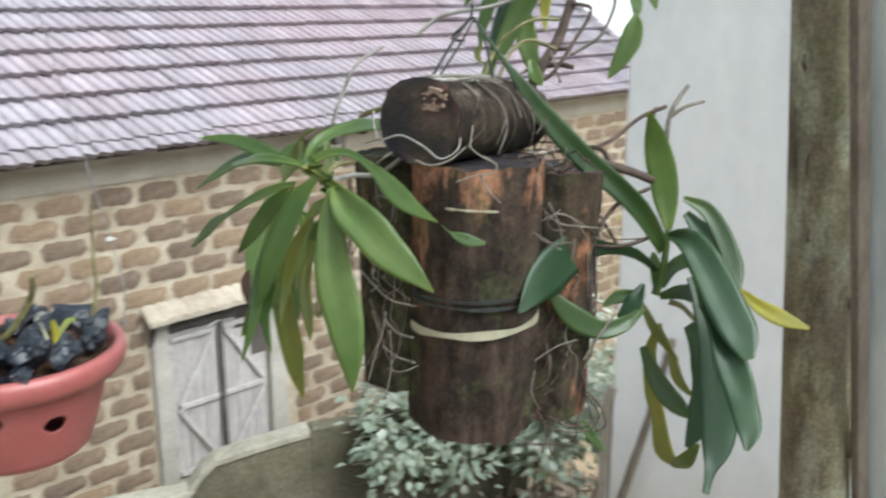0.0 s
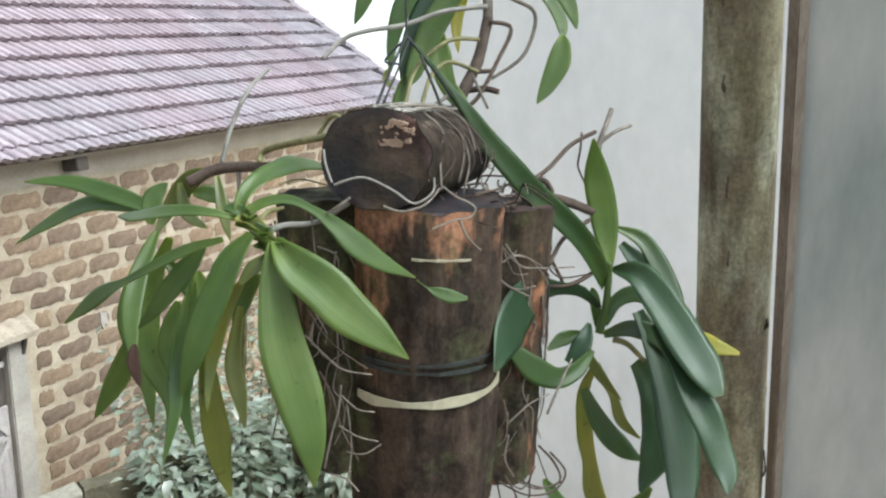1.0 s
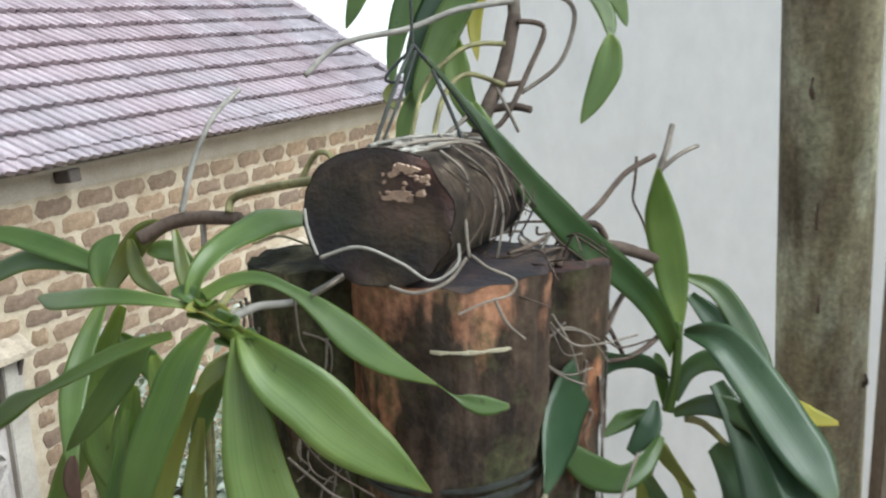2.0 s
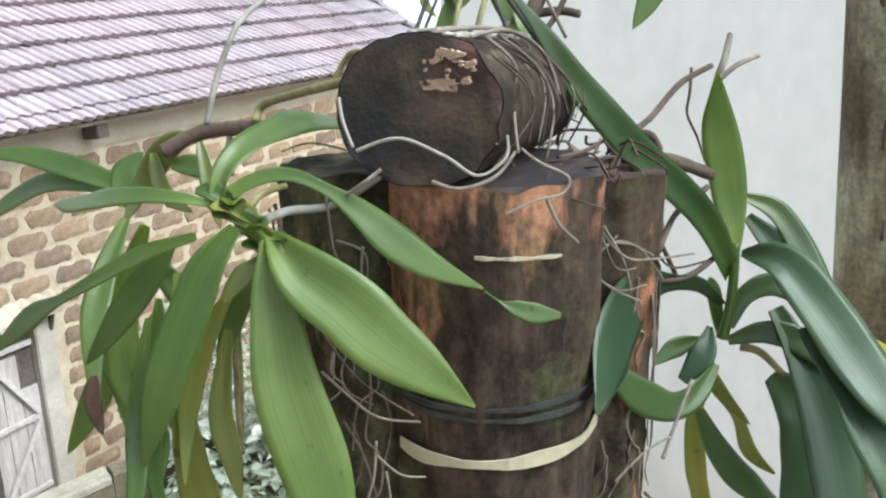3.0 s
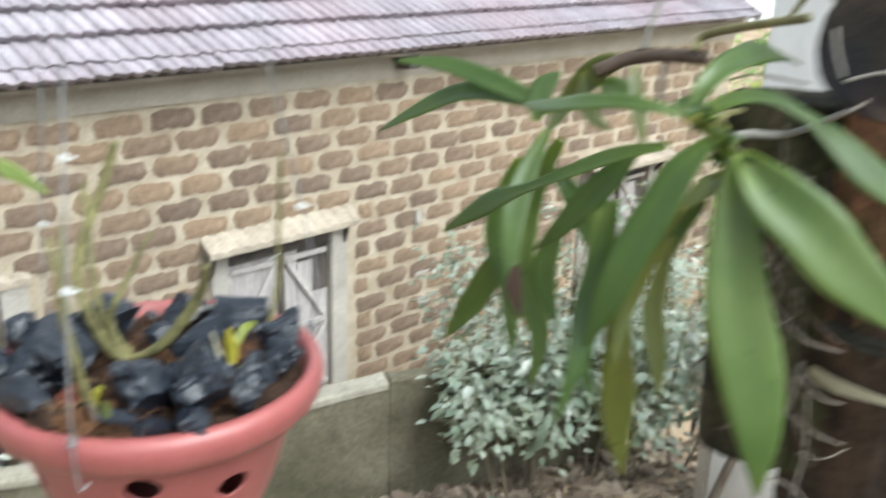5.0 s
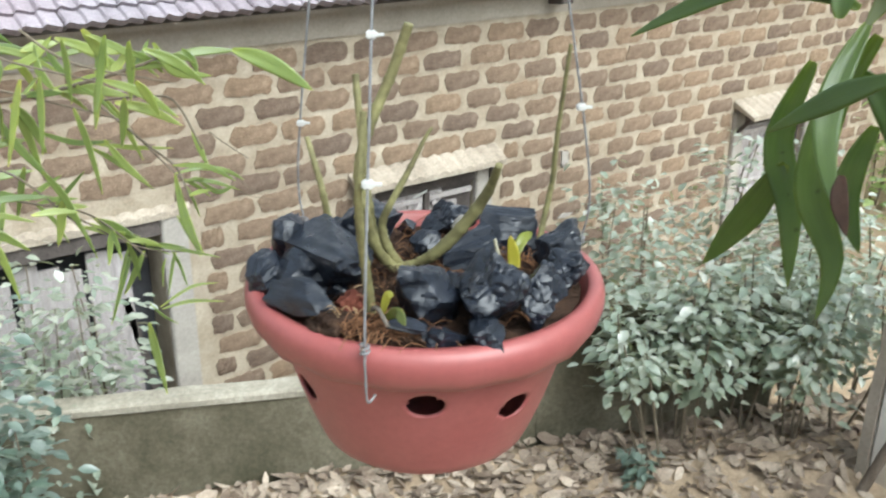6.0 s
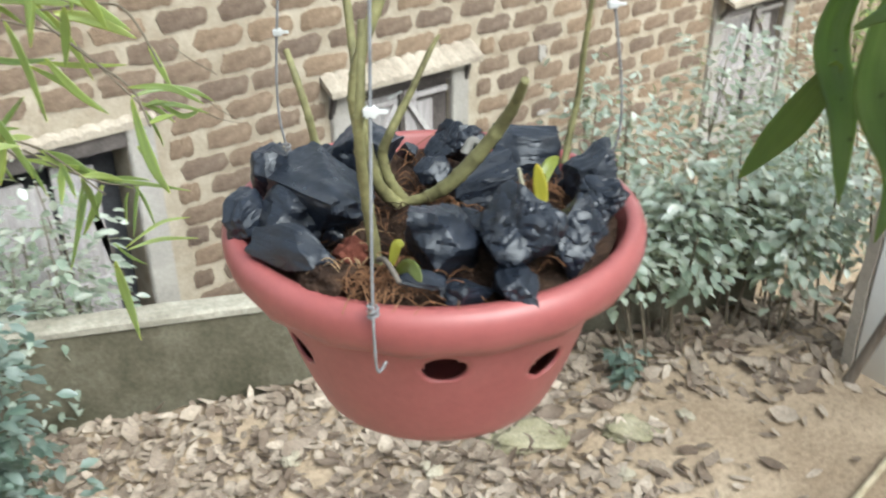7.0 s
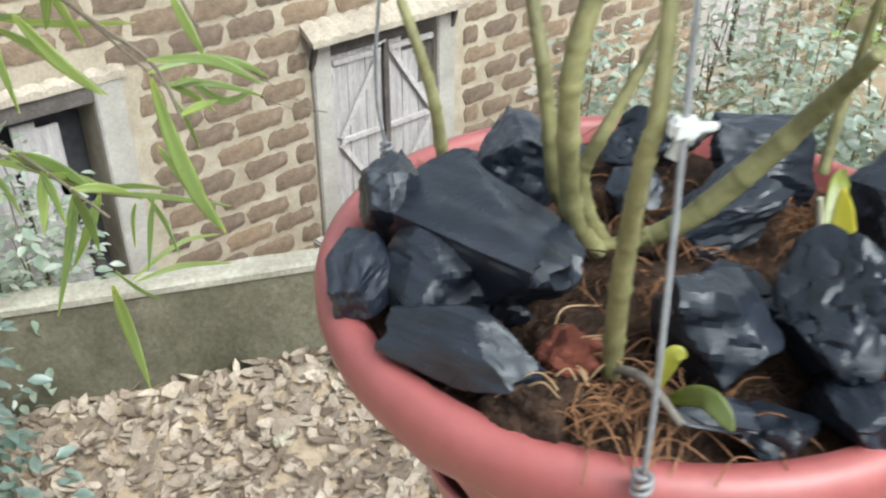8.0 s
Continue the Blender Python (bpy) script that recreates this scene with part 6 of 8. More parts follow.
leaf(bamboo, M_BAMBOO, [(-0.353, 0.473, 1.967), (-0.320, 0.461, 1.964), (-0.288, 0.447, 1.954)], 0.0071, fold=0.1, blunt=0.0, base=0.2)
leaf(bamboo, M_BAMBOO, [(-0.317, 0.536, 2.016), (-0.290, 0.533, 2.021), (-0.263, 0.528, 2.022)], 0.0093, fold=0.1, blunt=0.0, base=0.2)
leaf(bamboo, M_BAMBOO, [(-0.280, 0.493, 2.002), (-0.286, 0.497, 1.977), (-0.295, 0.497, 1.943)], 0.0085, fold=0.1, blunt=0.0, base=0.2)
leaf(bamboo, M_BAMBOO, [(-0.266, 0.406, 1.987), (-0.270, 0.410, 1.965), (-0.277, 0.411, 1.936)], 0.0122, fold=0.1, blunt=0.0, base=0.2)
leaf(bamboo, M_BAMBOO, [(-0.307, 0.374, 1.988), (-0.284, 0.372, 1.988), (-0.262, 0.368, 1.984)], 0.0073, fold=0.1, blunt=0.0, base=0.2)
cane(bamboo, 'branch', M_TWIG, [(-0.331, 0.491, 2.145), (-0.282, 0.444, 2.124), (-0.219, 0.402, 2.106)], 0.0017, 0.0008)
cane(bamboo, 'branch', M_TWIG, [(-0.333, 0.532, 2.098), (-0.270, 0.478, 2.082), (-0.194, 0.411, 2.060)], 0.0018, 0.0009)
cane(bamboo, 'branch', M_TWIG, [(-0.354, 0.503, 2.023), (-0.301, 0.455, 2.007), (-0.257, 0.395, 1.959)], 0.0018, 0.0009)
cane(bamboo, 'branch', M_TWIG, [(-0.285, 0.402, 2.164), (-0.245, 0.380, 2.131), (-0.162, 0.350, 2.108)], 0.0016, 0.0008)

pot_orchid = thing("potted_orchid_canes", "leafless ridged green-brown orchid canes rising from the pot", "orchid", (-0.062, 0.081, 1.978))
cane(pot_orchid, 'cane', M_CANE, [(-0.056, 0.100, 1.974), (-0.072, 0.110, 1.997), (-0.079, 0.113, 2.040), (-0.080, 0.118, 2.066), (-0.072, 0.133, 2.087), (-0.066, 0.150, 2.141)], 0.0040, 0.0032, knots=0.2, seed=2)
cane(pot_orchid, 'cane', M_CANE, [(-0.068, 0.085, 1.974), (-0.090, 0.084, 2.002), (-0.112, 0.072, 2.062), (-0.112, 0.070, 2.092), (-0.100, 0.068, 2.125), (-0.086, 0.062, 2.160), (-0.076, 0.052, 2.200)], 0.0050, 0.0042, knots=0.2, seed=1)
cane(pot_orchid, 'cane', M_CANE, [(-0.061, 0.087, 1.975), (-0.073, 0.089, 1.994), (-0.078, 0.091, 2.016), (-0.075, 0.085, 2.035), (-0.059, 0.080, 2.064), (-0.042, 0.077, 2.094), (-0.035, 0.075, 2.104)], 0.0042, 0.0012, knots=0.14, seed=3, bulge=0.25)
cane(pot_orchid, 'cane', M_CANE, [(-0.137, 0.018, 1.976), (-0.146, 0.012, 2.020), (-0.155, 0.004, 2.060), (-0.160, -0.002, 2.088), (-0.159, -0.004, 2.104), (-0.150, 0.004, 2.150)], 0.0042, 0.0026, knots=0.2, seed=0)
cane(pot_orchid, 'cane', M_CANE, [(-0.066, 0.084, 1.976), (-0.053, 0.070, 1.982), (-0.043, 0.053, 1.997), (-0.030, 0.034, 2.025), (-0.022, 0.013, 2.059), (-0.028, -0.008, 2.090)], 0.0030, 0.0030, knots=0.14, seed=4, bulge=0.9)
cane(pot_orchid, 'cane', M_CANE, [(-0.072, 0.194, 1.978), (-0.079, 0.193, 2.017), (-0.082, 0.202, 2.046), (-0.080, 0.219, 2.068)], 0.0036, 0.0026, knots=0.22, seed=5)
cane(pot_orchid, 'cane', M_CANE, [(0.078, 0.052, 1.979), (0.087, 0.055, 2.005), (0.093, 0.054, 2.039), (0.090, 0.049, 2.074), (0.088, 0.042, 2.120), (0.086, 0.034, 2.170)], 0.0032, 0.0018, knots=0.22, seed=6)
cane(pot_orchid, 'old_root', M_ROOT_PALE, [(0.036, 0.116, 1.985), (0.055, 0.108, 1.995), (0.075, 0.099, 1.992)], 0.0041, 0.0029)
cane(pot_orchid, 'old_root', M_ROOT_PALE, [(0.020, 0.111, 1.985), (0.026, 0.110, 1.995), (0.032, 0.108, 1.992)], 0.0047, 0.0033)
cane(pot_orchid, 'shoot', M_ROOT, [(-0.138, 0.017, 1.980), (-0.144, -0.003, 1.990), (-0.149, -0.024, 1.985)], 0.0021, 0.0016)
leaf(pot_orchid, M_LEAF_OLIVE, [(-0.142, -0.013, 1.986), (-0.143, -0.028, 1.997), (-0.145, -0.042, 1.992)], 0.0087, blunt=0.5)
leaf(pot_orchid, M_LEAF_YELLOW, [(-0.142, -0.006, 1.986), (-0.140, -0.010, 2.003), (-0.137, -0.014, 2.004)], 0.0068, blunt=0.5)
leaf(pot_orchid, M_LEAF_YELLOW, [(0.007, 0.011, 1.986), (0.025, 0.018, 2.003), (0.042, 0.024, 2.004)], 0.0098, blunt=0.5)
leaf(pot_orchid, M_LEAF_YELLOW, [(-0.003, -0.004, 1.980), (0.000, -0.000, 1.996), (-0.002, 0.004, 2.018)], 0.0106, blunt=0.5)
cane(pot_orchid, 'pale_sheath', M_STRAP, [(-0.012, -0.000, 1.988), (-0.015, 0.004, 2.003), (-0.018, 0.006, 2.018)], 0.0025, 0.0012)

for i, (loop, r) in enumerate((
    ([(0.485, -0.578, 1.928), (0.491, -0.598, 1.906), (0.490, -0.607, 1.884), (0.476, -0.589, 1.875), (0.456, -0.548, 1.893), (0.447, -0.532, 1.904)], 0.0016),
    ([(0.482, -0.575, 1.920), (0.469, -0.574, 1.884), (0.462, -0.574, 1.860), (0.442, -0.547, 1.851), (0.417, -0.509, 1.849)], 0.0014),
    ([(0.449, -0.539, 1.898), (0.461, -0.566, 1.875), (0.478, -0.578, 1.902)], 0.0011),
    ([(0.457, -0.522, 1.905), (0.451, -0.535, 1.885), (0.444, -0.545, 1.862), (0.441, -0.553, 1.836)], 0.0013),
    ([(0.484, -0.575, 1.924), (0.482, -0.596, 1.880), (0.488, -0.606, 1.880)], 0.0010),
)):
    cane(LOGS, "root", M_ROOT_DARK, loop, r, 0.7 * r, wobble=0.2, seed=60 + i)
cane(LOGS, 'root', M_ROOT_PALE, [(0.213, -0.455, 2.296), (0.219, -0.484, 2.305), (0.228, -0.512, 2.294), (0.235, -0.533, 2.281), (0.248, -0.547, 2.291), (0.257, -0.544, 2.304)], 0.0013, 0.0010, wobble=0.15)
cane(LOGS, 'root', M_ROOT, [(0.220, -0.507, 2.278), (0.228, -0.524, 2.273), (0.240, -0.543, 2.280), (0.261, -0.548, 2.293)], 0.0015, 0.0012, wobble=0.15)
cane(LOGS, 'root', M_ROOT, [(0.263, -0.551, 2.295), (0.266, -0.563, 2.286), (0.282, -0.577, 2.274), (0.277, -0.575, 2.264), (0.259, -0.564, 2.262), (0.247, -0.547, 2.254)], 0.0011, 0.0009, wobble=0.15)
cane(LOGS, 'root', M_ROOT, [(0.267, -0.567, 2.263), (0.271, -0.575, 2.244), (0.283, -0.584, 2.229)], 0.0015, 0.0012, wobble=0.15)
cane(LOGS, 'root', M_ROOT_PALE, [(0.216, -0.441, 2.330), (0.212, -0.446, 2.316), (0.209, -0.455, 2.299)], 0.0013, 0.0010, wobble=0.15)
cane(LOGS, 'root', M_ROOT, [(0.295, -0.511, 2.364), (0.304, -0.528, 2.345), (0.293, -0.532, 2.320), (0.272, -0.545, 2.290)], 0.0014, 0.0011, wobble=0.15)
cane(LOGS, 'root', M_ROOT, [(0.322, -0.507, 2.364), (0.339, -0.530, 2.340), (0.346, -0.540, 2.310), (0.326, -0.543, 2.276)], 0.0012, 0.0010, wobble=0.15)
cane(LOGS, 'root', M_ROOT, [(0.294, -0.498, 2.364), (0.327, -0.514, 2.366), (0.372, -0.521, 2.347), (0.388, -0.528, 2.314)], 0.0017, 0.0013, wobble=0.15)
cane(LOGS, 'root', M_ROOT, [(0.267, -0.478, 2.367), (0.294, -0.494, 2.370), (0.333, -0.502, 2.367), (0.369, -0.509, 2.360)], 0.0018, 0.0014, wobble=0.15)
cane(LOGS, 'root', M_ROOT, [(0.335, -0.487, 2.364), (0.346, -0.518, 2.346), (0.356, -0.529, 2.320), (0.335, -0.533, 2.286)], 0.0010, 0.0008, wobble=0.15)
cane(LOGS, 'root', M_ROOT_DARK, [(0.363, -0.497, 2.358), (0.390, -0.521, 2.331), (0.406, -0.528, 2.297)], 0.0013, 0.0011, wobble=0.15)
cane(LOGS, 'root', M_ROOT, [(0.217, -0.471, 2.284), (0.210, -0.462, 2.276), (0.212, -0.446, 2.266)], 0.0015, 0.0012, wobble=0.15)
cane(LOGS, 'root', M_CANE, [(0.325, -0.304, 2.266), (0.338, -0.324, 2.272), (0.302, -0.388, 2.276)], 0.0012, 0.0009, wobble=0.15)
cane(LOGS, 'root', M_ROOT, [(0.364, -0.559, 2.186), (0.370, -0.580, 2.168), (0.387, -0.598, 2.155)], 0.0011, 0.0009, wobble=0.15)
cane(LOGS, 'root', M_ROOT, [(0.376, -0.564, 2.215), (0.399, -0.580, 2.186), (0.427, -0.595, 2.178), (0.511, -0.607, 2.161)], 0.0012, 0.0009, wobble=0.15)
cane(LOGS, 'root', M_ROOT_DARK, [(0.401, -0.541, 2.257), (0.451, -0.548, 2.255), (0.476, -0.560, 2.240), (0.494, -0.575, 2.200)], 0.0017, 0.0013, wobble=0.15)
cane(LOGS, 'root', M_ROOT_DARK, [(0.376, -0.532, 2.267), (0.425, -0.538, 2.265), (0.496, -0.538, 2.266), (0.546, -0.549, 2.258)], 0.0019, 0.0015, wobble=0.15)
cane(LOGS, 'root', M_ROOT_DARK, [(0.387, -0.537, 2.258), (0.445, -0.545, 2.241), (0.481, -0.559, 2.223)], 0.0014, 0.0011, wobble=0.15)
cane(LOGS, 'root', M_ROOT_DARK, [(0.477, -0.576, 2.179), (0.508, -0.588, 2.147), (0.562, -0.606, 2.139)], 0.0013, 0.0010, wobble=0.15)
cane(LOGS, 'root', M_ROOT, [(0.395, -0.562, 2.202), (0.393, -0.575, 2.178), (0.410, -0.586, 2.174)], 0.0009, 0.0007, wobble=0.15)
cane(LOGS, 'root', M_ROOT, [(0.375, -0.565, 2.174), (0.391, -0.580, 2.160), (0.420, -0.592, 2.158)], 0.0009, 0.0007, wobble=0.15)
cane(LOGS, 'root', M_ROOT, [(0.201, -0.423, 2.137), (0.214, -0.435, 2.116), (0.230, -0.450, 2.094), (0.254, -0.472, 2.084)], 0.0011, 0.0009, wobble=0.15)
cane(LOGS, 'root', M_ROOT, [(0.217, -0.456, 2.082), (0.210, -0.457, 2.057), (0.202, -0.454, 2.035), (0.189, -0.452, 1.998)], 0.0011, 0.0009, wobble=0.15)
cane(LOGS, 'root', M_ROOT, [(0.215, -0.457, 2.072), (0.221, -0.473, 2.057), (0.238, -0.484, 2.049)], 0.0010, 0.0008, wobble=0.15)
cane(LOGS, 'root', M_ROOT, [(0.207, -0.459, 2.041), (0.215, -0.477, 2.029), (0.233, -0.491, 2.019)], 0.0010, 0.0008, wobble=0.15)
cane(LOGS, 'root', M_ROOT, [(0.216, -0.464, 2.060), (0.209, -0.473, 2.017), (0.197, -0.474, 1.979)], 0.0010, 0.0008, wobble=0.15)
cane(LOGS, 'root', M_ROOT_DARK, [(0.208, -0.422, 2.162), (0.222, -0.441, 2.125), (0.244, -0.472, 2.094)], 0.0010, 0.0008, wobble=0.15)
cane(LOGS, 'root', M_ROOT, [(0.191, -0.458, 1.992), (0.199, -0.473, 1.986), (0.203, -0.485, 1.973)], 0.0010, 0.0008, wobble=0.15)
cane(LOGS, 'root', M_ROOT, [(0.340, -0.596, 2.020), (0.367, -0.611, 2.036), (0.390, -0.625, 2.042)], 0.0010, 0.0008, wobble=0.15)
cane(LOGS, 'root', M_ROOT_DARK, [(0.429, -0.614, 1.951), (0.434, -0.633, 1.927), (0.422, -0.624, 1.906), (0.385, -0.604, 1.912), (0.354, -0.581, 1.938)], 0.0014, 0.0011, wobble=0.15)
cane(LOGS, 'root', M_ROOT_DARK, [(0.359, -0.586, 1.944), (0.369, -0.597, 1.913), (0.367, -0.591, 1.881)], 0.0014, 0.0011, wobble=0.15)
cane(LOGS, 'root', M_ROOT_DARK, [(0.365, -0.599, 1.938), (0.395, -0.614, 1.918), (0.430, -0.631, 1.916)], 0.0012, 0.0010, wobble=0.15)
cane(LOGS, 'root', M_ROOT_DARK, [(0.305, -0.588, 1.924), (0.334, -0.602, 1.911), (0.368, -0.618, 1.904)], 0.0010, 0.0008, wobble=0.15)
cane(LOGS, 'root', M_ROOT, [(0.337, -0.598, 2.007), (0.338, -0.594, 1.977), (0.347, -0.601, 1.953)], 0.0010, 0.0008, wobble=0.15)
cane(LOGS, 'root', M_ROOT, [(0.397, -0.551, 2.180), (0.424, -0.567, 2.191), (0.446, -0.590, 2.175)], 0.0010, 0.0008, wobble=0.15)
cane(LOGS, 'root', M_ROOT, [(0.410, -0.558, 2.206), (0.412, -0.574, 2.180), (0.410, -0.583, 2.154)], 0.0012, 0.0010, wobble=0.15)
cane(LOGS, 'root', M_ROOT, [(0.411, -0.566, 2.193), (0.432, -0.582, 2.184), (0.446, -0.599, 2.155)], 0.0010, 0.0008, wobble=0.15)
cane(LOGS, 'root', M_ROOT, [(0.429, -0.609, 1.999), (0.451, -0.613, 2.023), (0.487, -0.617, 2.051)], 0.0018, 0.0014, wobble=0.15)
cane(LOGS, 'root', M_ROOT_DARK, [(0.208, -0.435, 2.097), (0.210, -0.449, 2.072), (0.208, -0.463, 2.035), (0.210, -0.481, 2.004)], 0.0010, 0.0008, wobble=0.15)
cane(LOGS, 'root', M_ROOT, [(0.234, -0.494, 2.016), (0.215, -0.485, 2.011), (0.205, -0.469, 2.014)], 0.0008, 0.0006, wobble=0.15)
cane(LOGS, 'root', M_ROOT, [(0.358, -0.486, 2.360), (0.393, -0.482, 2.363), (0.428, -0.467, 2.357)], 0.0015, 0.0007, wobble=0.25, seed=0)
cane(LOGS, 'root', M_ROOT_PALE, [(0.307, -0.480, 2.369), (0.357, -0.494, 2.359), (0.407, -0.488, 2.354)], 0.0017, 0.0011, wobble=0.25, seed=1)
cane(LOGS, 'root', M_ROOT_PALE, [(0.352, -0.478, 2.362), (0.397, -0.473, 2.358), (0.443, -0.492, 2.353)], 0.0020, 0.0011, wobble=0.25, seed=2)
cane(LOGS, 'root', M_ROOT_PALE, [(0.296, -0.471, 2.368), (0.353, -0.455, 2.362), (0.411, -0.459, 2.357)], 0.0016, 0.0011, wobble=0.25, seed=3)
cane(LOGS, 'root', M_ROOT_PALE, [(0.311, -0.455, 2.364), (0.349, -0.432, 2.354), (0.386, -0.420, 2.341)], 0.0020, 0.0011, wobble=0.25, seed=4)
cane(LOGS, 'root', M_ROOT_PALE, [(0.275, -0.462, 2.368), (0.336, -0.463, 2.367), (0.397, -0.474, 2.362)], 0.0020, 0.0011, wobble=0.25, seed=5)
cane(LOGS, 'root', M_ROOT_PALE, [(0.277, -0.496, 2.365), (0.328, -0.481, 2.365), (0.379, -0.485, 2.362)], 0.0017, 0.0011, wobble=0.25, seed=6)
cane(LOGS, 'root', M_ROOT_PALE, [(0.263, -0.495, 2.368), (0.307, -0.500, 2.365), (0.351, -0.500, 2.361)], 0.0016, 0.0010, wobble=0.25, seed=7)
cane(LOGS, 'root', M_ROOT_PALE, [(0.279, -0.486, 2.367), (0.335, -0.459, 2.362), (0.392, -0.446, 2.354)], 0.0025, 0.0011, wobble=0.25, seed=8)
cane(LOGS, 'root', M_ROOT_PALE, [(0.279, -0.488, 2.368), (0.326, -0.493, 2.363), (0.374, -0.495, 2.359)], 0.0017, 0.0010, wobble=0.25, seed=9)
cane(LOGS, 'root', M_ROOT_PALE, [(0.271, -0.501, 2.366), (0.305, -0.490, 2.366), (0.339, -0.493, 2.363)], 0.0026, 0.0010, wobble=0.25, seed=10)
cane(LOGS, 'root', M_ROOT_PALE, [(0.264, -0.504, 2.367), (0.299, -0.498, 2.364), (0.335, -0.503, 2.362)], 0.0012, 0.0010, wobble=0.25, seed=11)
cane(LOGS, 'root', M_ROOT_PALE, [(0.283, -0.463, 2.369), (0.348, -0.464, 2.366), (0.413, -0.478, 2.359)], 0.0017, 0.0011, wobble=0.25, seed=12)
cane(LOGS, 'root', M_ROOT_PALE, [(0.306, -0.454, 2.363), (0.339, -0.448, 2.358), (0.373, -0.441, 2.354)], 0.0022, 0.0011, wobble=0.25, seed=13)
cane(LOGS, 'root', M_ROOT_PALE, [(0.275, -0.483, 2.370), (0.322, -0.472, 2.365), (0.370, -0.460, 2.361)], 0.0017, 0.0011, wobble=0.25, seed=14)
cane(LOGS, 'root', M_ROOT_PALE, [(0.307, -0.493, 2.367), (0.341, -0.480, 2.361), (0.375, -0.472, 2.361)], 0.0020, 0.0011, wobble=0.25, seed=15)
cane(LOGS, 'root', M_ROOT_DARK, [(0.291, -0.505, 2.361), (0.301, -0.540, 2.332), (0.300, -0.541, 2.292)], 0.0006, 0.0006, wobble=0.25, seed=0)
cane(LOGS, 'root', M_ROOT_DARK, [(0.379, -0.505, 2.351), (0.368, -0.536, 2.307), (0.367, -0.508, 2.261)], 0.0011, 0.0007, wobble=0.25, seed=1)
cane(LOGS, 'root', M_ROOT_DARK, [(0.441, -0.500, 2.346), (0.442, -0.530, 2.306), (0.449, -0.511, 2.263)], 0.0014, 0.0007, wobble=0.25, seed=2)
cane(LOGS, 'root', M_ROOT_DARK, [(0.408, -0.498, 2.350), (0.403, -0.526, 2.327), (0.436, -0.533, 2.295)], 0.0013, 0.0007, wobble=0.25, seed=3)
cane(LOGS, 'root', M_ROOT_DARK, [(0.328, -0.497, 2.359), (0.341, -0.536, 2.330), (0.334, -0.536, 2.287)], 0.0009, 0.0006, wobble=0.25, seed=4)
cane(LOGS, 'root', M_ROOT, [(0.348, -0.437, 2.352), (0.338, -0.409, 2.319), (0.322, -0.417, 2.279)], 0.0012, 0.0007, wobble=0.25, seed=5)
cane(LOGS, 'root', M_ROOT_DARK, [(0.321, -0.441, 2.354), (0.341, -0.411, 2.318), (0.307, -0.424, 2.276)], 0.0013, 0.0007, wobble=0.25, seed=6)
cane(LOGS, 'root', M_ROOT_PALE, [(0.321, -0.460, 2.361), (0.332, -0.419, 2.336), (0.336, -0.413, 2.294)], 0.0014, 0.0011, wobble=0.25, seed=7)
cane(LOGS, 'root', M_ROOT, [(0.413, -0.488, 2.354), (0.409, -0.531, 2.314), (0.423, -0.512, 2.263)], 0.0013, 0.0007, wobble=0.25, seed=8)
cane(LOGS, 'root', M_ROOT, [(0.444, -0.500, 2.346), (0.451, -0.524, 2.322), (0.419, -0.529, 2.291)], 0.0011, 0.0007, wobble=0.25, seed=9)
cane(LOGS, 'root', M_ROOT_DARK, [(0.423, -0.506, 2.345), (0.437, -0.527, 2.323), (0.432, -0.531, 2.295)], 0.0009, 0.0007, wobble=0.25, seed=10)
cane(LOGS, 'root', M_ROOT_DARK, [(0.282, -0.518, 2.356), (0.301, -0.545, 2.319), (0.256, -0.531, 2.278)], 0.0007, 0.0006, wobble=0.25, seed=11)
cane(LOGS, 'root', M_ROOT, [(0.356, -0.463, 2.254), (0.378, -0.445, 2.243), (0.411, -0.429, 2.263), (0.411, -0.456, 2.274)], 0.0014, 0.0007, wobble=0.2, seed=0)
cane(LOGS, 'root', M_ROOT_DARK, [(0.467, -0.539, 2.254), (0.458, -0.564, 2.268), (0.435, -0.597, 2.261), (0.457, -0.586, 2.261)], 0.0012, 0.0007, wobble=0.2, seed=1)
cane(LOGS, 'root', M_ROOT_DARK, [(0.386, -0.495, 2.252), (0.407, -0.525, 2.245), (0.429, -0.548, 2.248), (0.411, -0.576, 2.257)], 0.0018, 0.0007, wobble=0.2, seed=2)
cane(LOGS, 'root', M_ROOT_DARK, [(0.438, -0.482, 2.258), (0.473, -0.486, 2.274), (0.508, -0.483, 2.277), (0.512, -0.497, 2.272)], 0.0012, 0.0008, wobble=0.2, seed=3)
cane(LOGS, 'root', M_ROOT, [(0.390, -0.446, 2.267), (0.419, -0.466, 2.264), (0.424, -0.457, 2.259), (0.451, -0.461, 2.255)], 0.0018, 0.0008, wobble=0.2, seed=4)
cane(LOGS, 'root', M_ROOT, [(0.447, -0.536, 2.258), (0.420, -0.551, 2.276), (0.414, -0.547, 2.264), (0.394, -0.545, 2.243)], 0.0014, 0.0007, wobble=0.2, seed=5)
cane(LOGS, 'root', M_ROOT, [(0.492, -0.466, 2.267), (0.502, -0.469, 2.273), (0.498, -0.476, 2.278), (0.518, -0.491, 2.277)], 0.0021, 0.0008, wobble=0.2, seed=6)
cane(LOGS, 'root', M_ROOT_DARK, [(0.448, -0.498, 2.253), (0.434, -0.512, 2.253), (0.430, -0.503, 2.254), (0.444, -0.536, 2.245)], 0.0016, 0.0007, wobble=0.2, seed=7)
cane(LOGS, 'root', M_ROOT_DARK, [(0.448, -0.543, 2.269), (0.453, -0.552, 2.258), (0.435, -0.579, 2.250), (0.407, -0.590, 2.251)], 0.0012, 0.0007, wobble=0.2, seed=8)
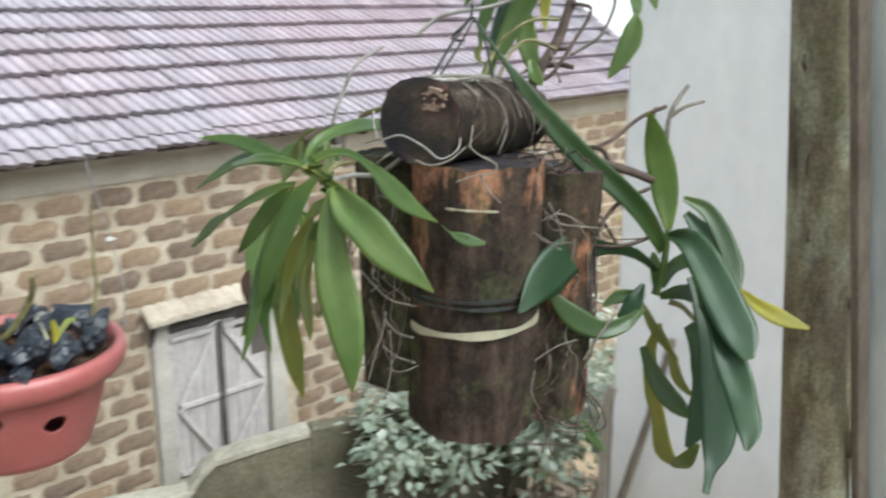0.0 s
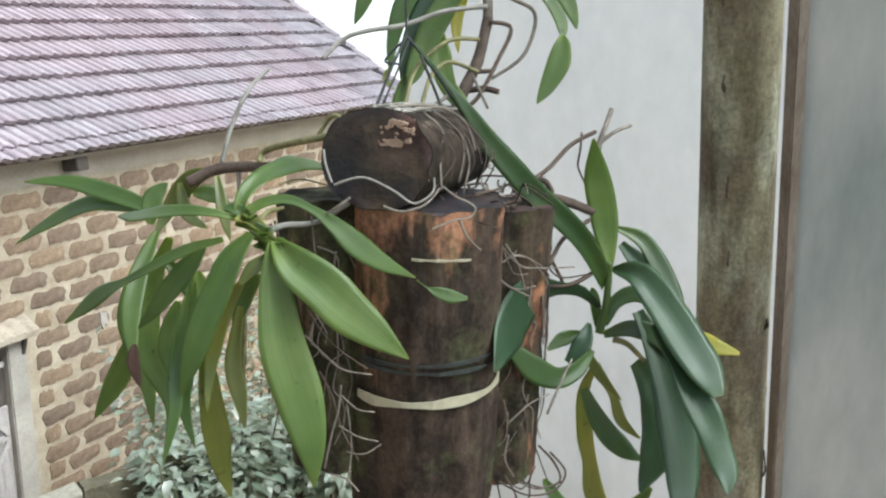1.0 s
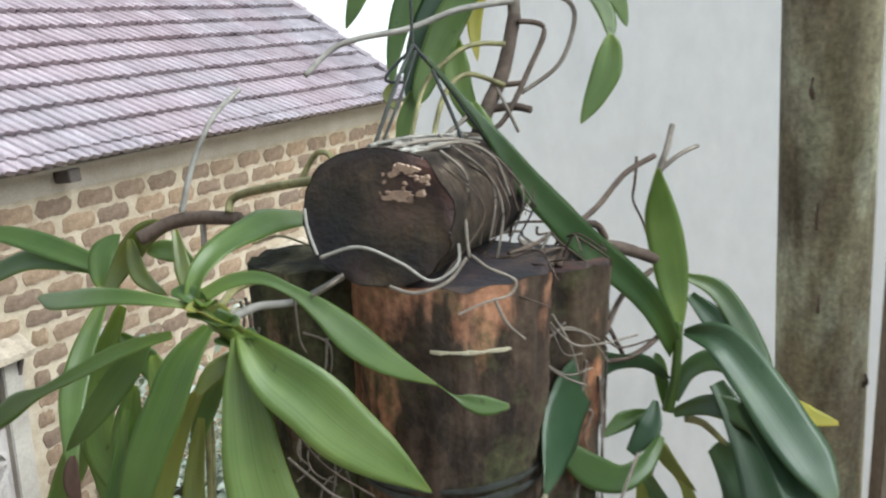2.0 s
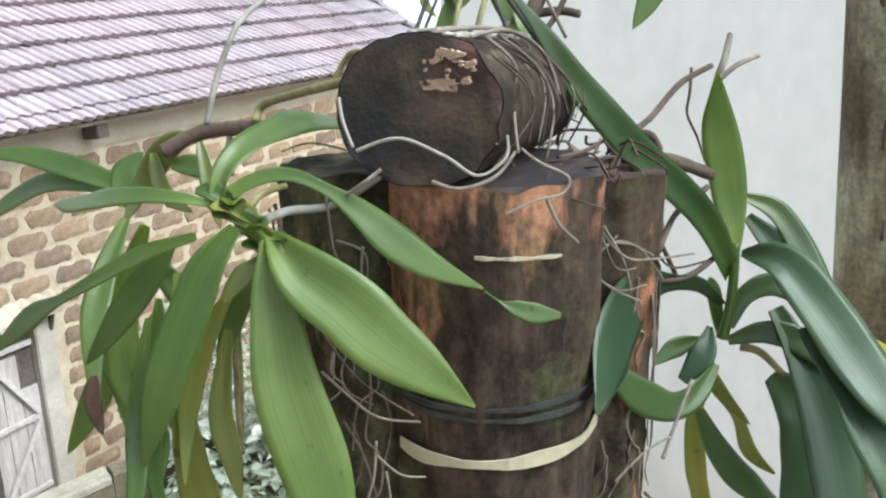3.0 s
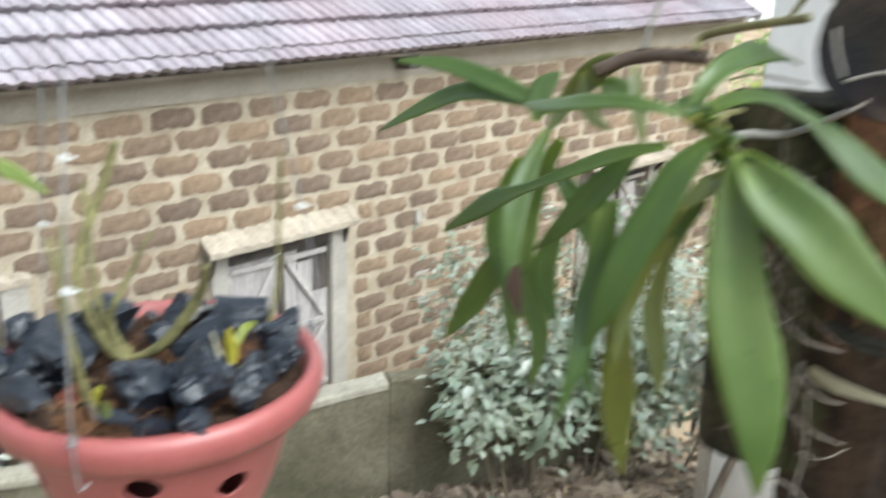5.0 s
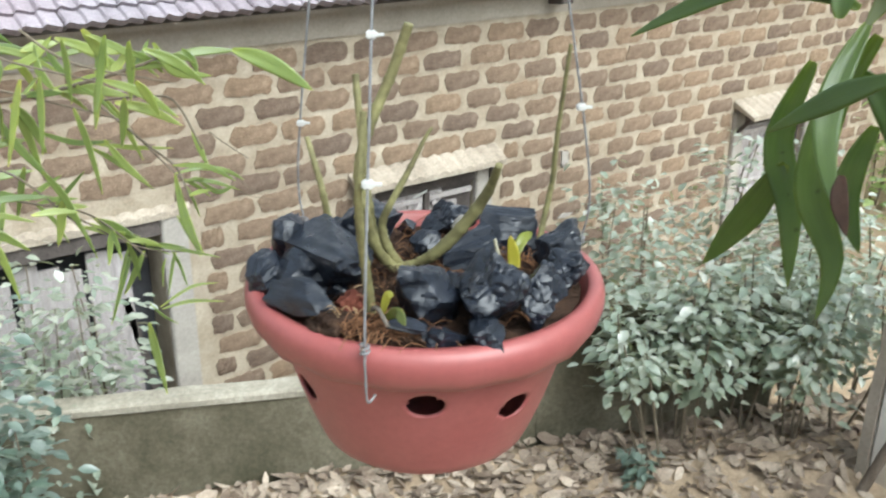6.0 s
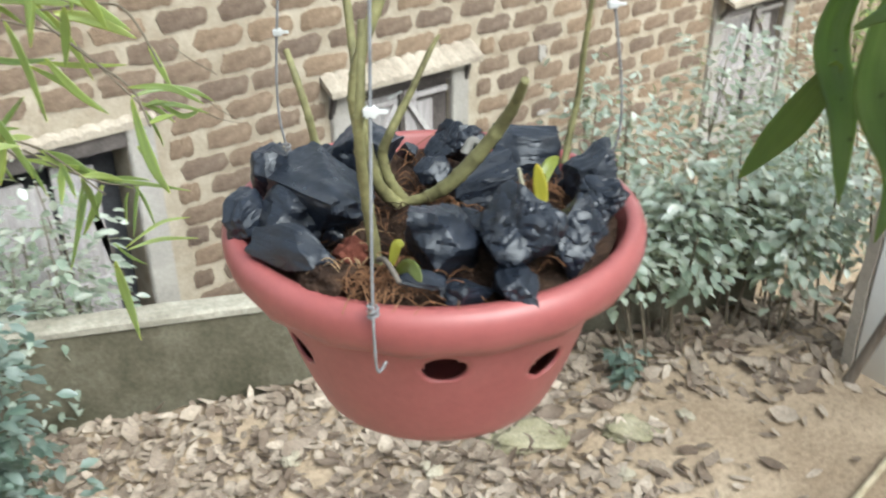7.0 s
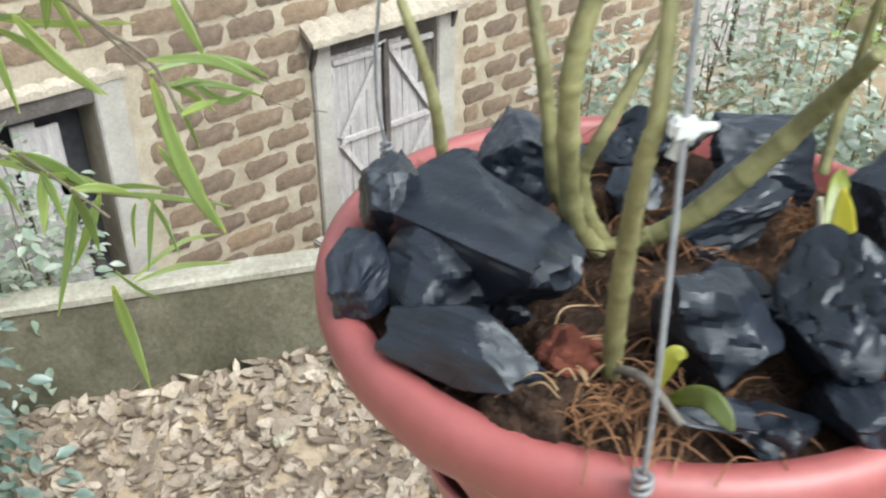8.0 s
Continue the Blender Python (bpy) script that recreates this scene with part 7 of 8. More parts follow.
cane(LOGS, 'root', M_ROOT_DARK, [(0.476, -0.518, 2.267), (0.478, -0.519, 2.259), (0.493, -0.535, 2.262), (0.515, -0.550, 2.263)], 0.0014, 0.0008, wobble=0.2, seed=9)
cane(LOGS, 'root', M_ROOT, [(0.436, -0.528, 2.260), (0.447, -0.520, 2.259), (0.420, -0.524, 2.265), (0.411, -0.551, 2.255)], 0.0019, 0.0007, wobble=0.2, seed=10)
cane(LOGS, 'root', M_ROOT_DARK, [(0.352, -0.501, 2.267), (0.344, -0.535, 2.240), (0.315, -0.563, 2.251), (0.307, -0.595, 2.248)], 0.0016, 0.0006, wobble=0.2, seed=11)
cane(LOGS, 'root', M_ROOT, [(0.412, -0.450, 2.250), (0.451, -0.479, 2.259), (0.455, -0.460, 2.267), (0.493, -0.445, 2.256)], 0.0011, 0.0008, wobble=0.2, seed=12)
cane(LOGS, 'root', M_ROOT_DARK, [(0.449, -0.464, 2.266), (0.468, -0.448, 2.257), (0.442, -0.460, 2.265), (0.481, -0.480, 2.269)], 0.0018, 0.0008, wobble=0.2, seed=13)
cane(LOGS, 'root', M_ROOT_DARK, [(0.384, -0.506, 2.264), (0.372, -0.513, 2.263), (0.371, -0.536, 2.266), (0.390, -0.561, 2.271)], 0.0018, 0.0007, wobble=0.2, seed=14)
cane(LOGS, 'root', M_ROOT_DARK, [(0.490, -0.441, 2.253), (0.518, -0.463, 2.274), (0.519, -0.449, 2.271), (0.527, -0.457, 2.258)], 0.0022, 0.0008, wobble=0.2, seed=15)
cane(LOGS, 'root', M_ROOT_DARK, [(0.443, -0.482, 2.259), (0.428, -0.473, 2.263), (0.409, -0.495, 2.248), (0.430, -0.497, 2.248)], 0.0011, 0.0007, wobble=0.2, seed=16)
cane(LOGS, 'root', M_ROOT_DARK, [(0.466, -0.542, 2.256), (0.476, -0.541, 2.267), (0.474, -0.575, 2.252), (0.469, -0.592, 2.244)], 0.0018, 0.0007, wobble=0.2, seed=17)
cane(LOGS, 'root', M_ROOT_DARK, [(0.450, -0.501, 2.262), (0.454, -0.506, 2.274), (0.492, -0.530, 2.269), (0.528, -0.531, 2.259)], 0.0017, 0.0008, wobble=0.2, seed=18)
cane(LOGS, 'root', M_ROOT_DARK, [(0.481, -0.539, 2.254), (0.455, -0.549, 2.243), (0.427, -0.571, 2.275), (0.401, -0.587, 2.267)], 0.0015, 0.0007, wobble=0.2, seed=19)
cane(LOGS, 'root', M_ROOT, [(0.495, -0.469, 2.255), (0.531, -0.455, 2.242), (0.559, -0.458, 2.249), (0.586, -0.439, 2.270)], 0.0017, 0.0008, wobble=0.2, seed=20)
cane(LOGS, 'root', M_ROOT_DARK, [(0.426, -0.506, 2.259), (0.429, -0.497, 2.246), (0.408, -0.481, 2.259), (0.426, -0.466, 2.268)], 0.0015, 0.0007, wobble=0.2, seed=21)
cane(LOGS, 'root', M_ROOT, [(0.410, -0.537, 2.261), (0.401, -0.531, 2.274), (0.440, -0.547, 2.242), (0.438, -0.529, 2.243)], 0.0015, 0.0007, wobble=0.2, seed=22)
cane(LOGS, 'root', M_ROOT, [(0.457, -0.474, 2.259), (0.476, -0.499, 2.261), (0.492, -0.499, 2.251), (0.475, -0.529, 2.245)], 0.0018, 0.0008, wobble=0.2, seed=23)
cane(LOGS, 'root', M_ROOT_DARK, [(0.398, -0.524, 2.254), (0.386, -0.538, 2.260), (0.377, -0.544, 2.259), (0.350, -0.574, 2.268)], 0.0012, 0.0007, wobble=0.2, seed=24)
cane(LOGS, 'root', M_ROOT_DARK, [(0.366, -0.529, 2.260), (0.376, -0.558, 2.272), (0.348, -0.586, 2.257), (0.341, -0.593, 2.266)], 0.0010, 0.0007, wobble=0.2, seed=25)
cane(LOGS, 'hanging_cord', M_CORD, [(0.398, -0.434, 2.437), (0.356, -0.440, 2.406), (0.308, -0.445, 2.360)], 0.0018, 0.0018)
cane(LOGS, 'hanging_cord', M_CORD, [(0.398, -0.434, 2.437), (0.406, -0.459, 2.407), (0.414, -0.492, 2.360), (0.419, -0.513, 2.329)], 0.0019, 0.0019)
cane(LOGS, 'hanging_cord', M_CORD, [(0.399, -0.437, 2.433), (0.366, -0.440, 2.399), (0.319, -0.444, 2.357)], 0.0014, 0.0014)
cane(LOGS, 'hanging_cord', M_CORD, [(0.403, -0.450, 2.416), (0.385, -0.479, 2.376), (0.358, -0.516, 2.325)], 0.0018, 0.0018)
cane(LOGS, 'hanging_cord', M_CORD, [(0.398, -0.434, 2.437), (0.408, -0.428, 2.484), (0.432, -0.413, 2.599), (0.430, -0.360, 2.960)], 0.0014, 0.0014)
cane(LOGS, 'hanging_cord', M_CORD, [(0.396, -0.433, 2.433), (0.379, -0.417, 2.410), (0.388, -0.432, 2.406)], 0.0014, 0.0014)
cane(LOGS, 'root', M_ROOT, [(0.366, -0.473, 2.365), (0.385, -0.490, 2.349), (0.390, -0.508, 2.326), (0.374, -0.520, 2.288)], 0.0016, 0.0013, wobble=0.2)
cane(LOGS, 'root', M_ROOT, [(0.341, -0.475, 2.363), (0.364, -0.493, 2.355), (0.368, -0.506, 2.340)], 0.0018, 0.0014, wobble=0.2)
cane(LOGS, 'root', M_ROOT, [(0.291, -0.464, 2.363), (0.317, -0.477, 2.361), (0.358, -0.482, 2.360)], 0.0017, 0.0014, wobble=0.2)
cane(LOGS, 'root', M_ROOT, [(0.393, -0.481, 2.356), (0.414, -0.503, 2.334), (0.402, -0.518, 2.300)], 0.0014, 0.0011, wobble=0.2)
cane(LOGS, 'root', M_ROOT, [(0.359, -0.486, 2.353), (0.358, -0.506, 2.328), (0.340, -0.519, 2.298)], 0.0011, 0.0009, wobble=0.2)


# ---- post beside the logs ----
POST = thing("tree_pole", "rough round tree-trunk post with green lichen and peeling brown bark", "post", (1.09, -0.823, -0.5))
pole_bm, _ = log_bm((1.095, -0.824, -0.55), (0.717, -0.694, 3.6), 0.058, 0.050, 41, rough=0.05, rings=90, sides=36)
part("trunk", pole_bm, M_POLE, POST, smooth=True)
rng = random.Random(5)
for i in range(7):
    z = 1.75 + i * 0.12 + rng.uniform(-0.02, 0.02)
    ang = rng.uniform(2.4, 5.4)
    c = Vector((1.095 - 0.378 * (z + 0.55) / 4.15, -0.824 + 0.130 * (z + 0.55) / 4.15, z))
    o = Vector((math.cos(ang), math.sin(ang), 0))
    foot = c + o * 0.049
    bm = tube_bm([foot, foot + o * rng.uniform(0.005, 0.009) + Vector((0, 0, 0.012)), foot + o * 0.004 + Vector((0, 0, rng.uniform(0.02, 0.05)))], 0.0028, 0.001, 6, 10, wobble=0.3, seed=i)
    part("bark_flake", bm, M_ROOT_DARK, POST)
PANEL = thing("leaning_panel", "grey-white weathered sheet with a thin grey wooden edge batten", "panel", (1.512, -0.839, -0.55))
part("batten", beam_bm((1.512, -0.839, -0.55), (0.542, -0.815, 3.0), 0.021, 0.018, 0.002, (0.6, 0.8, 0)), M_SLAT, PANEL, "thin grey wooden batten")
sheet_bm = bmesh.new()
for off in (0.012, 0.018):
    for x, y, z in ((1.512, -0.843, -0.55), (0.542, -0.819, 3.0), (0.622, -1.189, 3.0), (1.592, -1.213, -0.55)):
        sheet_bm.verts.new((x + off, y + off * 0.2, z + off * 0.27))
sheet_bm.verts.ensure_lookup_table()
q = list(sheet_bm.verts)
sheet_bm.faces.new(q[:4]), sheet_bm.faces.new(q[:3:-1])
for k in range(4):
    sheet_bm.faces.new((q[k], q[k + 4], q[(k + 1) % 4 + 4], q[(k + 1) % 4]))
part("sheet", sheet_bm, M_SHEET, PANEL)


solid("support_pole", tube_bm([(0.80, -0.742, 2.965), (0.27, -0.195, 2.975), (-0.26, 0.352, 2.97)], 0.022, 0.019, 12, 30, wobble=0.05), M_BARK_GREY, "round wooden pole from which logs and pot hang", "pole", smooth=True)

# ---- hanging pot ----
PC, PR, PZ = Vector((-0.040, 0.077, 0)), 0.1655, 1.968


def ring_profile(profile, sides=72, wave=None):
    bm = bmesh.new()
    rows = []
    for r, z in profile:
        rows.append([bm.verts.new((PC.x + (r + (wave(k, z) if wave else 0)) * math.cos(2 * math.pi * k / sides), PC.y + (r + (wave(k, z) if wave else 0)) * math.sin(2 * math.pi * k / sides), z)) for k in range(sides)])
    return bm, rows


def close(bm, rows, loop=False):
    pairs = list(zip(rows, rows[1:])) + ([(rows[-1], rows[0])] if loop else [])
    for a, b in pairs:
        n = len(a)
        for k in range(n):
            bm.faces.new((a[k], a[(k + 1) % n], b[(k + 1) % n], b[k]))


POT = thing("hanging_pot", "round terracotta-red plastic hanging pot with drain holes", "flower pot", (PC.x, PC.y, 1.81))

WIRES = ((-0.1685, -0.0235), (0.130, 0.0395), (-0.077, 0.247))


def pot():
    t = 0.0032
    outer = [(0.086, 1.808), (0.094, 1.8085), (0.102, 1.815), (0.1095, 1.832), (0.117, 1.852), (0.1235, 1.872), (0.1295, 1.892), (0.135, 1.910), (0.140, 1.925), (0.144, 1.936)]
    outer = [(r * 0.985, z) for r, z in outer]
    sides = 216
    bm = bmesh.new()
    # drain holes: centres as angle and height
    holes = [(math.atan2(-0.040 - PC.y, -0.124 - PC.x), 1.904), (math.atan2(-0.060 - PC.y, -0.035 - PC.x), 1.884), (math.atan2(0.085 - PC.y, -0.17 - PC.x), 1.884), (math.atan2(0.0 - PC.y, 0.09 - PC.x), 1.904), (1.2, 1.89), (2.2, 1.89)]
    zs = [1.808, 1.8085, 1.815, 1.824, 1.832, 1.842, 1.852, 1.860] + [1.864 + 0.0028 * i for i in range(22)] + [1.928, 1.936]

    def radius(z):
        for (r0, z0), (r1, z1) in zip(outer, outer[1:]):
            if z0 <= z <= z1:
                return r0 + (r1 - r0) * (z - z0) / max(z1 - z0, 1e-6)
        return outer[-1][0]
    out_rows, in_rows = [], []
    angs = [2 * math.pi * k / sides for k in range(sides)]

    def pulled(a, r, z):
        """Moves grid points near a hole's edge on to its outline, so that holes come out round."""
        for ha, hz in holes:
            da = (a - ha + math.pi) % (2 * math.pi) - math.pi
            u, v = da * r / 0.0165, (z - hz) / 0.0125
            q = math.hypot(u, v)
            if 0.86 < q < 1.14 and q > 1e-6:
                k = 1.0 / q
                return a + da * (k - 1), z + (z - hz) * (k - 1)
        return a, z
    for i, z in enumerate(zs):
        ro, ri = [], []
        for a in angs:
            r = radius(z)
            a2, z2 = pulled(a, r, z) if 6 < i < 31 else (a, z)
            r2 = radius(z2)
            ro.append(bm.verts.new((PC.x + r2 * math.cos(a2), PC.y + r2 * math.sin(a2), z2)))
            ri.append(bm.verts.new((PC.x + (r2 - t) * math.cos(a2), PC.y + (r2 - t) * math.sin(a2), z2 + (0.004 if i < 2 else 0))))
        out_rows.append(ro)
        in_rows.append(ri)

    def hole_at(co):
        a = math.atan2(co.y - PC.y, co.x - PC.x)
        r = math.hypot(co.y - PC.y, co.x - PC.x)
        for ha, hz in holes:
            da = (a - ha + math.pi) % (2 * math.pi) - math.pi
            if math.hypot(da * r / 0.0165, (co.z - hz) / 0.0125) < 0.98:
                return True
        return False
    for i in range(len(zs) - 1):
        for k in range(sides):
            k2 = (k + 1) % sides
            f = (out_rows[i][k], out_rows[i][k2], out_rows[i + 1][k2], out_rows[i + 1][k])
            if hole_at(sum((v.co for v in f), Vector()) / 4):
                continue
            bm.faces.new(f)
            bm.faces.new((in_rows[i][k], in_rows[i + 1][k], in_rows[i + 1][k2], in_rows[i][k2]))
    pair = {}
    for ro, ri in zip(out_rows, in_rows):
        for a, b in zip(ro, ri):
            pair[a] = b
    for e in [e for e in bm.edges if len(e.link_faces) == 1 and e.verts[0] in pair and e.verts[1] in pair]:
        a, b = e.verts
        bm.faces.new((a, b, pair[b], pair[a]))
    c0 = bm.verts.new((PC.x, PC.y, 1.808))
    c1 = bm.verts.new((PC.x, PC.y, 1.812))
    for k in range(sides):
        bm.faces.new((out_rows[0][(k + 1) % sides], out_rows[0][k], c0))
        bm.faces.new((in_rows[0][k], in_rows[0][(k + 1) % sides], c1))
    bmesh.ops.recalc_face_normals(bm, faces=bm.faces)
    part("bowl", bm, M_PLASTIC, POT, smooth=True)
    lip = [(0.1405, 1.930), (0.146, 1.9295), (0.159, 1.9325), (0.1645, 1.941), (0.1678, 1.952), (0.1678, 1.960), (0.1652, 1.9665), (0.160, 1.9695), (0.153, 1.969), (0.1515, 1.9655), (0.147, 1.958), (0.1405, 1.936)]
    lip = [(r * 0.985, z) for r, z in lip]

    def wave(k, z):
        return 0.0022 * math.sin(k / 72 * 2 * math.pi * 18) * max(0.0, (1.942 - z) / 0.012) if z < 1.942 else 0.0
    bm, rows = ring_profile(lip, 72, wave)
    close(bm, rows, True)
    bmesh.ops.recalc_face_normals(bm, faces=bm.faces)
    # the rim shares the bowl's one even colour
    part("rim", bm, M_PLASTIC, POT, "rolled pot rim", smooth=True)
    top = Vector((-0.035, 0.112, 2.95))
    for i, (x, y) in enumerate(WIRES):
        o = (Vector((x, y, 0)) - PC).normalized()
        e = PC + o * (PR + 0.002)
        b = Vector((e.x, e.y, 1.972))
        pts = [b + Vector((-0.004 * o.y, 0.004 * o.x, -0.045)) + o * -0.012, b + Vector((0, 0, -0.048)) - o * 0.004, b + Vector((0, 0, -0.02)), b, Vector((x, y, 2.03)).lerp(top, 0.01), Vector((x, y, 2.03)).lerp(top, 0.25), Vector((x, y, 2.03)).lerp(top, 0.6), top]
        part("hanger_wire", tube_bm(pts, 0.0011, 0.0011, 8, 48), M_WIRE, POT, "grey steel hanger wire", smooth=True)
        coil = [b + Vector((0.0032 * math.cos(k * 0.8), 0.0032 * math.sin(k * 0.8), -0.004 + 0.0005 * k)) for k in range(22)]
        part("wire_twist", tube_bm(coil, 0.0011, 0.0011, 6, 66), M_WIRE, POT, smooth=True)


pot()


def tie(at, size):
    bm = box_bm(-size, -size * 0.7, -size * 0.75, size, size * 0.7, size * 0.75, size * 0.3)
    t2 = box_bm(size * 0.9, -size * 0.25, -size * 0.3, size * 2.3, size * 0.25, size * 0.3, size * 0.1)
    turn = Matrix.Translation(at) @ Matrix.Rotation(-0.6, 4, "Z")
    bm.transform(turn), t2.transform(turn)
    th = thing("plastic_tie", "white plastic tie holding a cane to the wire", "cable tie", at, "cane ties")
    part("loop", bm, M_TIE, th)
    part("tail", t2, M_TIE, th)


# bed of fibre in the pot
def bed():
    bm = bmesh.new()
    rows = []
    for j in range(12):
        s = j / 11
        rows.append([bm.verts.new((PC.x + 0.143 * s * math.cos(a) , PC.y + 0.143 * s * math.sin(a), 1.957 + 0.010 * (1 - s) + 0.006 * noise.noise((s * 9 * math.cos(a), s * 9 * math.sin(a), 2)))) for a in [2 * math.pi * k / 48 for k in range(48)]])
    close(bm, rows[1:])
    c = bm.verts.new((PC.x, PC.y, 1.968))
    for k in range(48):
        bm.faces.new((c, rows[1][k], rows[1][(k + 1) % 48]))
    return bm


solid("fibre_bed", bed(), M_COIR_DARK, "damp dark brown fibre filling the pot", "potting fibre", kind="stuff", smooth=True)


def fibres(name, centre, spread, count, length, seed, mat, label, up=0.4):
    """A tuft of thin curled fibres."""
    rng = random.Random(seed)
    bm = bmesh.new()
    for i in range(count):
        p = Vector(centre) + Vector((rng.gauss(0, spread), rng.gauss(0, spread), rng.uniform(-0.006, 0.002)))
        a = rng.uniform(0, 2 * math.pi)
        l = length * rng.uniform(0.5, 1.3)
        d = Vector((math.cos(a), math.sin(a), rng.uniform(0.0, up)))
        bend = Vector((rng.gauss(0, 0.3), rng.gauss(0, 0.3), -0.3)) * l
        if ((p + d * l) - PC).xy.length > 0.146:
            continue
        tube_bm([p, p + d * l * 0.5 + Vector((0, 0, rng.uniform(0, 0.4) * l)), p + d * l + bend], 0.00045, 0.0003, 4, 9, bm=bm)
    solid(name, bm, mat, label, "potting fibre", kind="stuff")


fibres("coconut_fibre", (-0.150, 0.014, 1.979), 0.011, 70, 0.016, 3, M_COIR, "tangled pale brown coconut fibre at the pot edge", up=0.15)
fibres("coconut_fibre", (-0.148, 0.030, 1.984), 0.011, 20, 0.017, 9, M_STRAW, "pale straw-coloured fibre beside the front cane", up=0.25)
fibres("coconut_fibre", (-0.152, -0.008, 1.972), 0.016, 110, 0.030, 10, M_COIR, "tangled orange-brown coconut fibre inside the rim", up=0.12)
fibres("coconut_fibre", (0.018, 0.030, 1.982), 0.010, 50, 0.017, 4, M_COIR, "orange-brown coconut fibre between charcoal lumps")
fibres("coconut_fibre", (-0.090, 0.170, 1.980), 0.010, 50, 0.017, 5, M_COIR, "orange-brown coconut fibre beside a cane")
fibres("coconut_fibre", (-0.030, 0.070, 1.972), 0.055, 240, 0.018, 7, M_COIR, "thin brown root fibre scattered between charcoal lumps", up=0.2)
fibres("coconut_fibre", (-0.100, 0.050, 1.976), 0.035, 110, 0.022, 6, M_COIR_DARK, "dark brown root fibre round the canes")


def coal(at, size, seed, turn, label, block=True, cuts=8, grain=0.05, ragged=0.10):
    """A broken charcoal lump of the given half sizes: a split block of burnt wood with its
    grain lengthwise and jagged ends, or a knotty cracked lump."""
    rng = random.Random(seed)
    bm = bmesh.new()
    small = max(size) < 0.012
    if block:
        bmesh.ops.create_cube(bm, size=2.0)
        bmesh.ops.subdivide_edges(bm, edges=bm.edges[:], cuts=5 if small else 16, use_grid_fill=True)
    else:
        bmesh.ops.create_icosphere(bm, subdivisions=5, radius=1.15)
    planes = []
    for i in range(cuts):
        n = Vector((rng.choice((-1, 1)) * rng.uniform(0.1, 0.9), rng.choice((-1, 1)) * rng.uniform(0.3, 1), rng.choice((-1, 1)) * rng.uniform(0.3, 1))).normalized()
        planes.append((n, rng.uniform(0.72, 1.02) * (1.05 if block else 0.85)))
    o = Vector((seed * 1.7, seed * 0.9, seed * 0.3))
    for v in bm.verts:
        for n, off in planes:
            k = v.co.dot(n) - off
            if k > 0:
                v.co -= n * k
        p = v.co.copy()
        if block:
            # torn ends, step-like splits along the grain, and fine ridges
            v.co.x *= 1 + 0.16 * noise.noise(Vector((0, p.y * 2.6, p.z * 2.6)) + o) + 0.05 * noise.noise(Vector((0, p.y * 9, p.z * 9)) + o)
            split = noise.noise(Vector((p.x * 0.5, p.y * 2.2, p.z * 2.2)) + o)
            ridge = noise.noise(Vector((p.x * 1.1, p.y * 8, p.z * 8)) + o)
            bulk = noise.noise(p * 1.3 + o)
            k = 1 + ragged * bulk + 0.10 * math.floor(split * 3) / 3 + grain * ridge
            v.co.y *= k
            v.co.z *= k
            v.co.z += 0.08 * p.x * noise.noise(o)
        else:
            crack = abs(noise.noise(p * 2.6 + o))
            v.co *= 1 + 0.30 * noise.noise(p * 1.3 + o) + 0.07 * noise.noise(p * 3.6 + o) - 0.10 * max(0.0, 0.16 - crack) / 0.16 + 0.018 * noise.noise(p * 12 + o)
    bm.transform(Matrix.Translation(at) @ Euler(turn).to_matrix().to_4x4() @ Matrix.Diagonal((*size, 1)))
    bmesh.ops.recalc_face_normals(bm, faces=bm.faces)
    for e in bm.edges:
        e.smooth = e.calc_face_angle(0.0) < (0.34 if block else 0.5)
    return solid("charcoal_lump", bm, M_COAL, label, "charcoal", "charcoal in the pot", smooth=True)


SLAB = "long split charcoal block with glossy upper face"
BROKEN = "broken black charcoal block lying in the pot"
KNOT = "knotty cracked charcoal lump lying in the pot"
coal((-0.120, 0.104, 1.992), (0.050, 0.027, 0.021), 3, (-0.22, 0.10, 1.60), SLAB, cuts=4, grain=0.02, ragged=0.05)
coal((-0.150, 0.118, 1.982), (0.027, 0.020, 0.021), 2, (0.1, 0.25, 1.3), BROKEN)
coal((-0.139, 0.154, 1.998), (0.019, 0.018, 0.019), 31, (0.4, 0.5, 0.4), BROKEN, cuts=18, ragged=0.16)
coal((-0.128, 0.145, 1.988), (0.018, 0.017, 0.016), 23, (0.5, 0.4, 1.0), BROKEN)
coal((-0.174, 0.132, 1.984), (0.019, 0.017, 0.014), 4, (0.5, -0.2, 0.5), BROKEN, cuts=11)
coal((-0.174, 0.064, 1.982), (0.032, 0.016, 0.017), 5, (-0.1, 0.05, 1.80), "smooth rounded charcoal block against the pot rim", cuts=13, grain=0.02, ragged=0.16)
coal((-0.058, 0.150, 1.990), (0.023, 0.022, 0.024), 6, (0.3, 0.2, 0.6), BROKEN)
coal((-0.080, 0.168, 1.984), (0.019, 0.017, 0.017), 24, (0.2, 0.3, 0.1), BROKEN)
coal((0.028, 0.130, 1.986), (0.024, 0.019, 0.018), 7, (0.2, 0.0, -0.6), KNOT, False, 9)
coal((-0.094, 0.000, 1.986), (0.025, 0.024, 0.025), 8, (0.1, 0.25, 0.75), BROKEN, cuts=7, grain=0.03)
coal((-0.052, -0.030, 1.988), (0.029, 0.030, 0.031), 9, (0.0, 0.2, 0.5), KNOT, False, 7)
coal((-0.012, -0.048, 1.983), (0.022, 0.022, 0.024), 11, (0.2, 0.4, 0.1), KNOT, False, 8)
coal((0.064, 0.008, 1.988), (0.020, 0.020, 0.023), 10, (0.6, 0.3, 0.3), BROKEN, cuts=13)
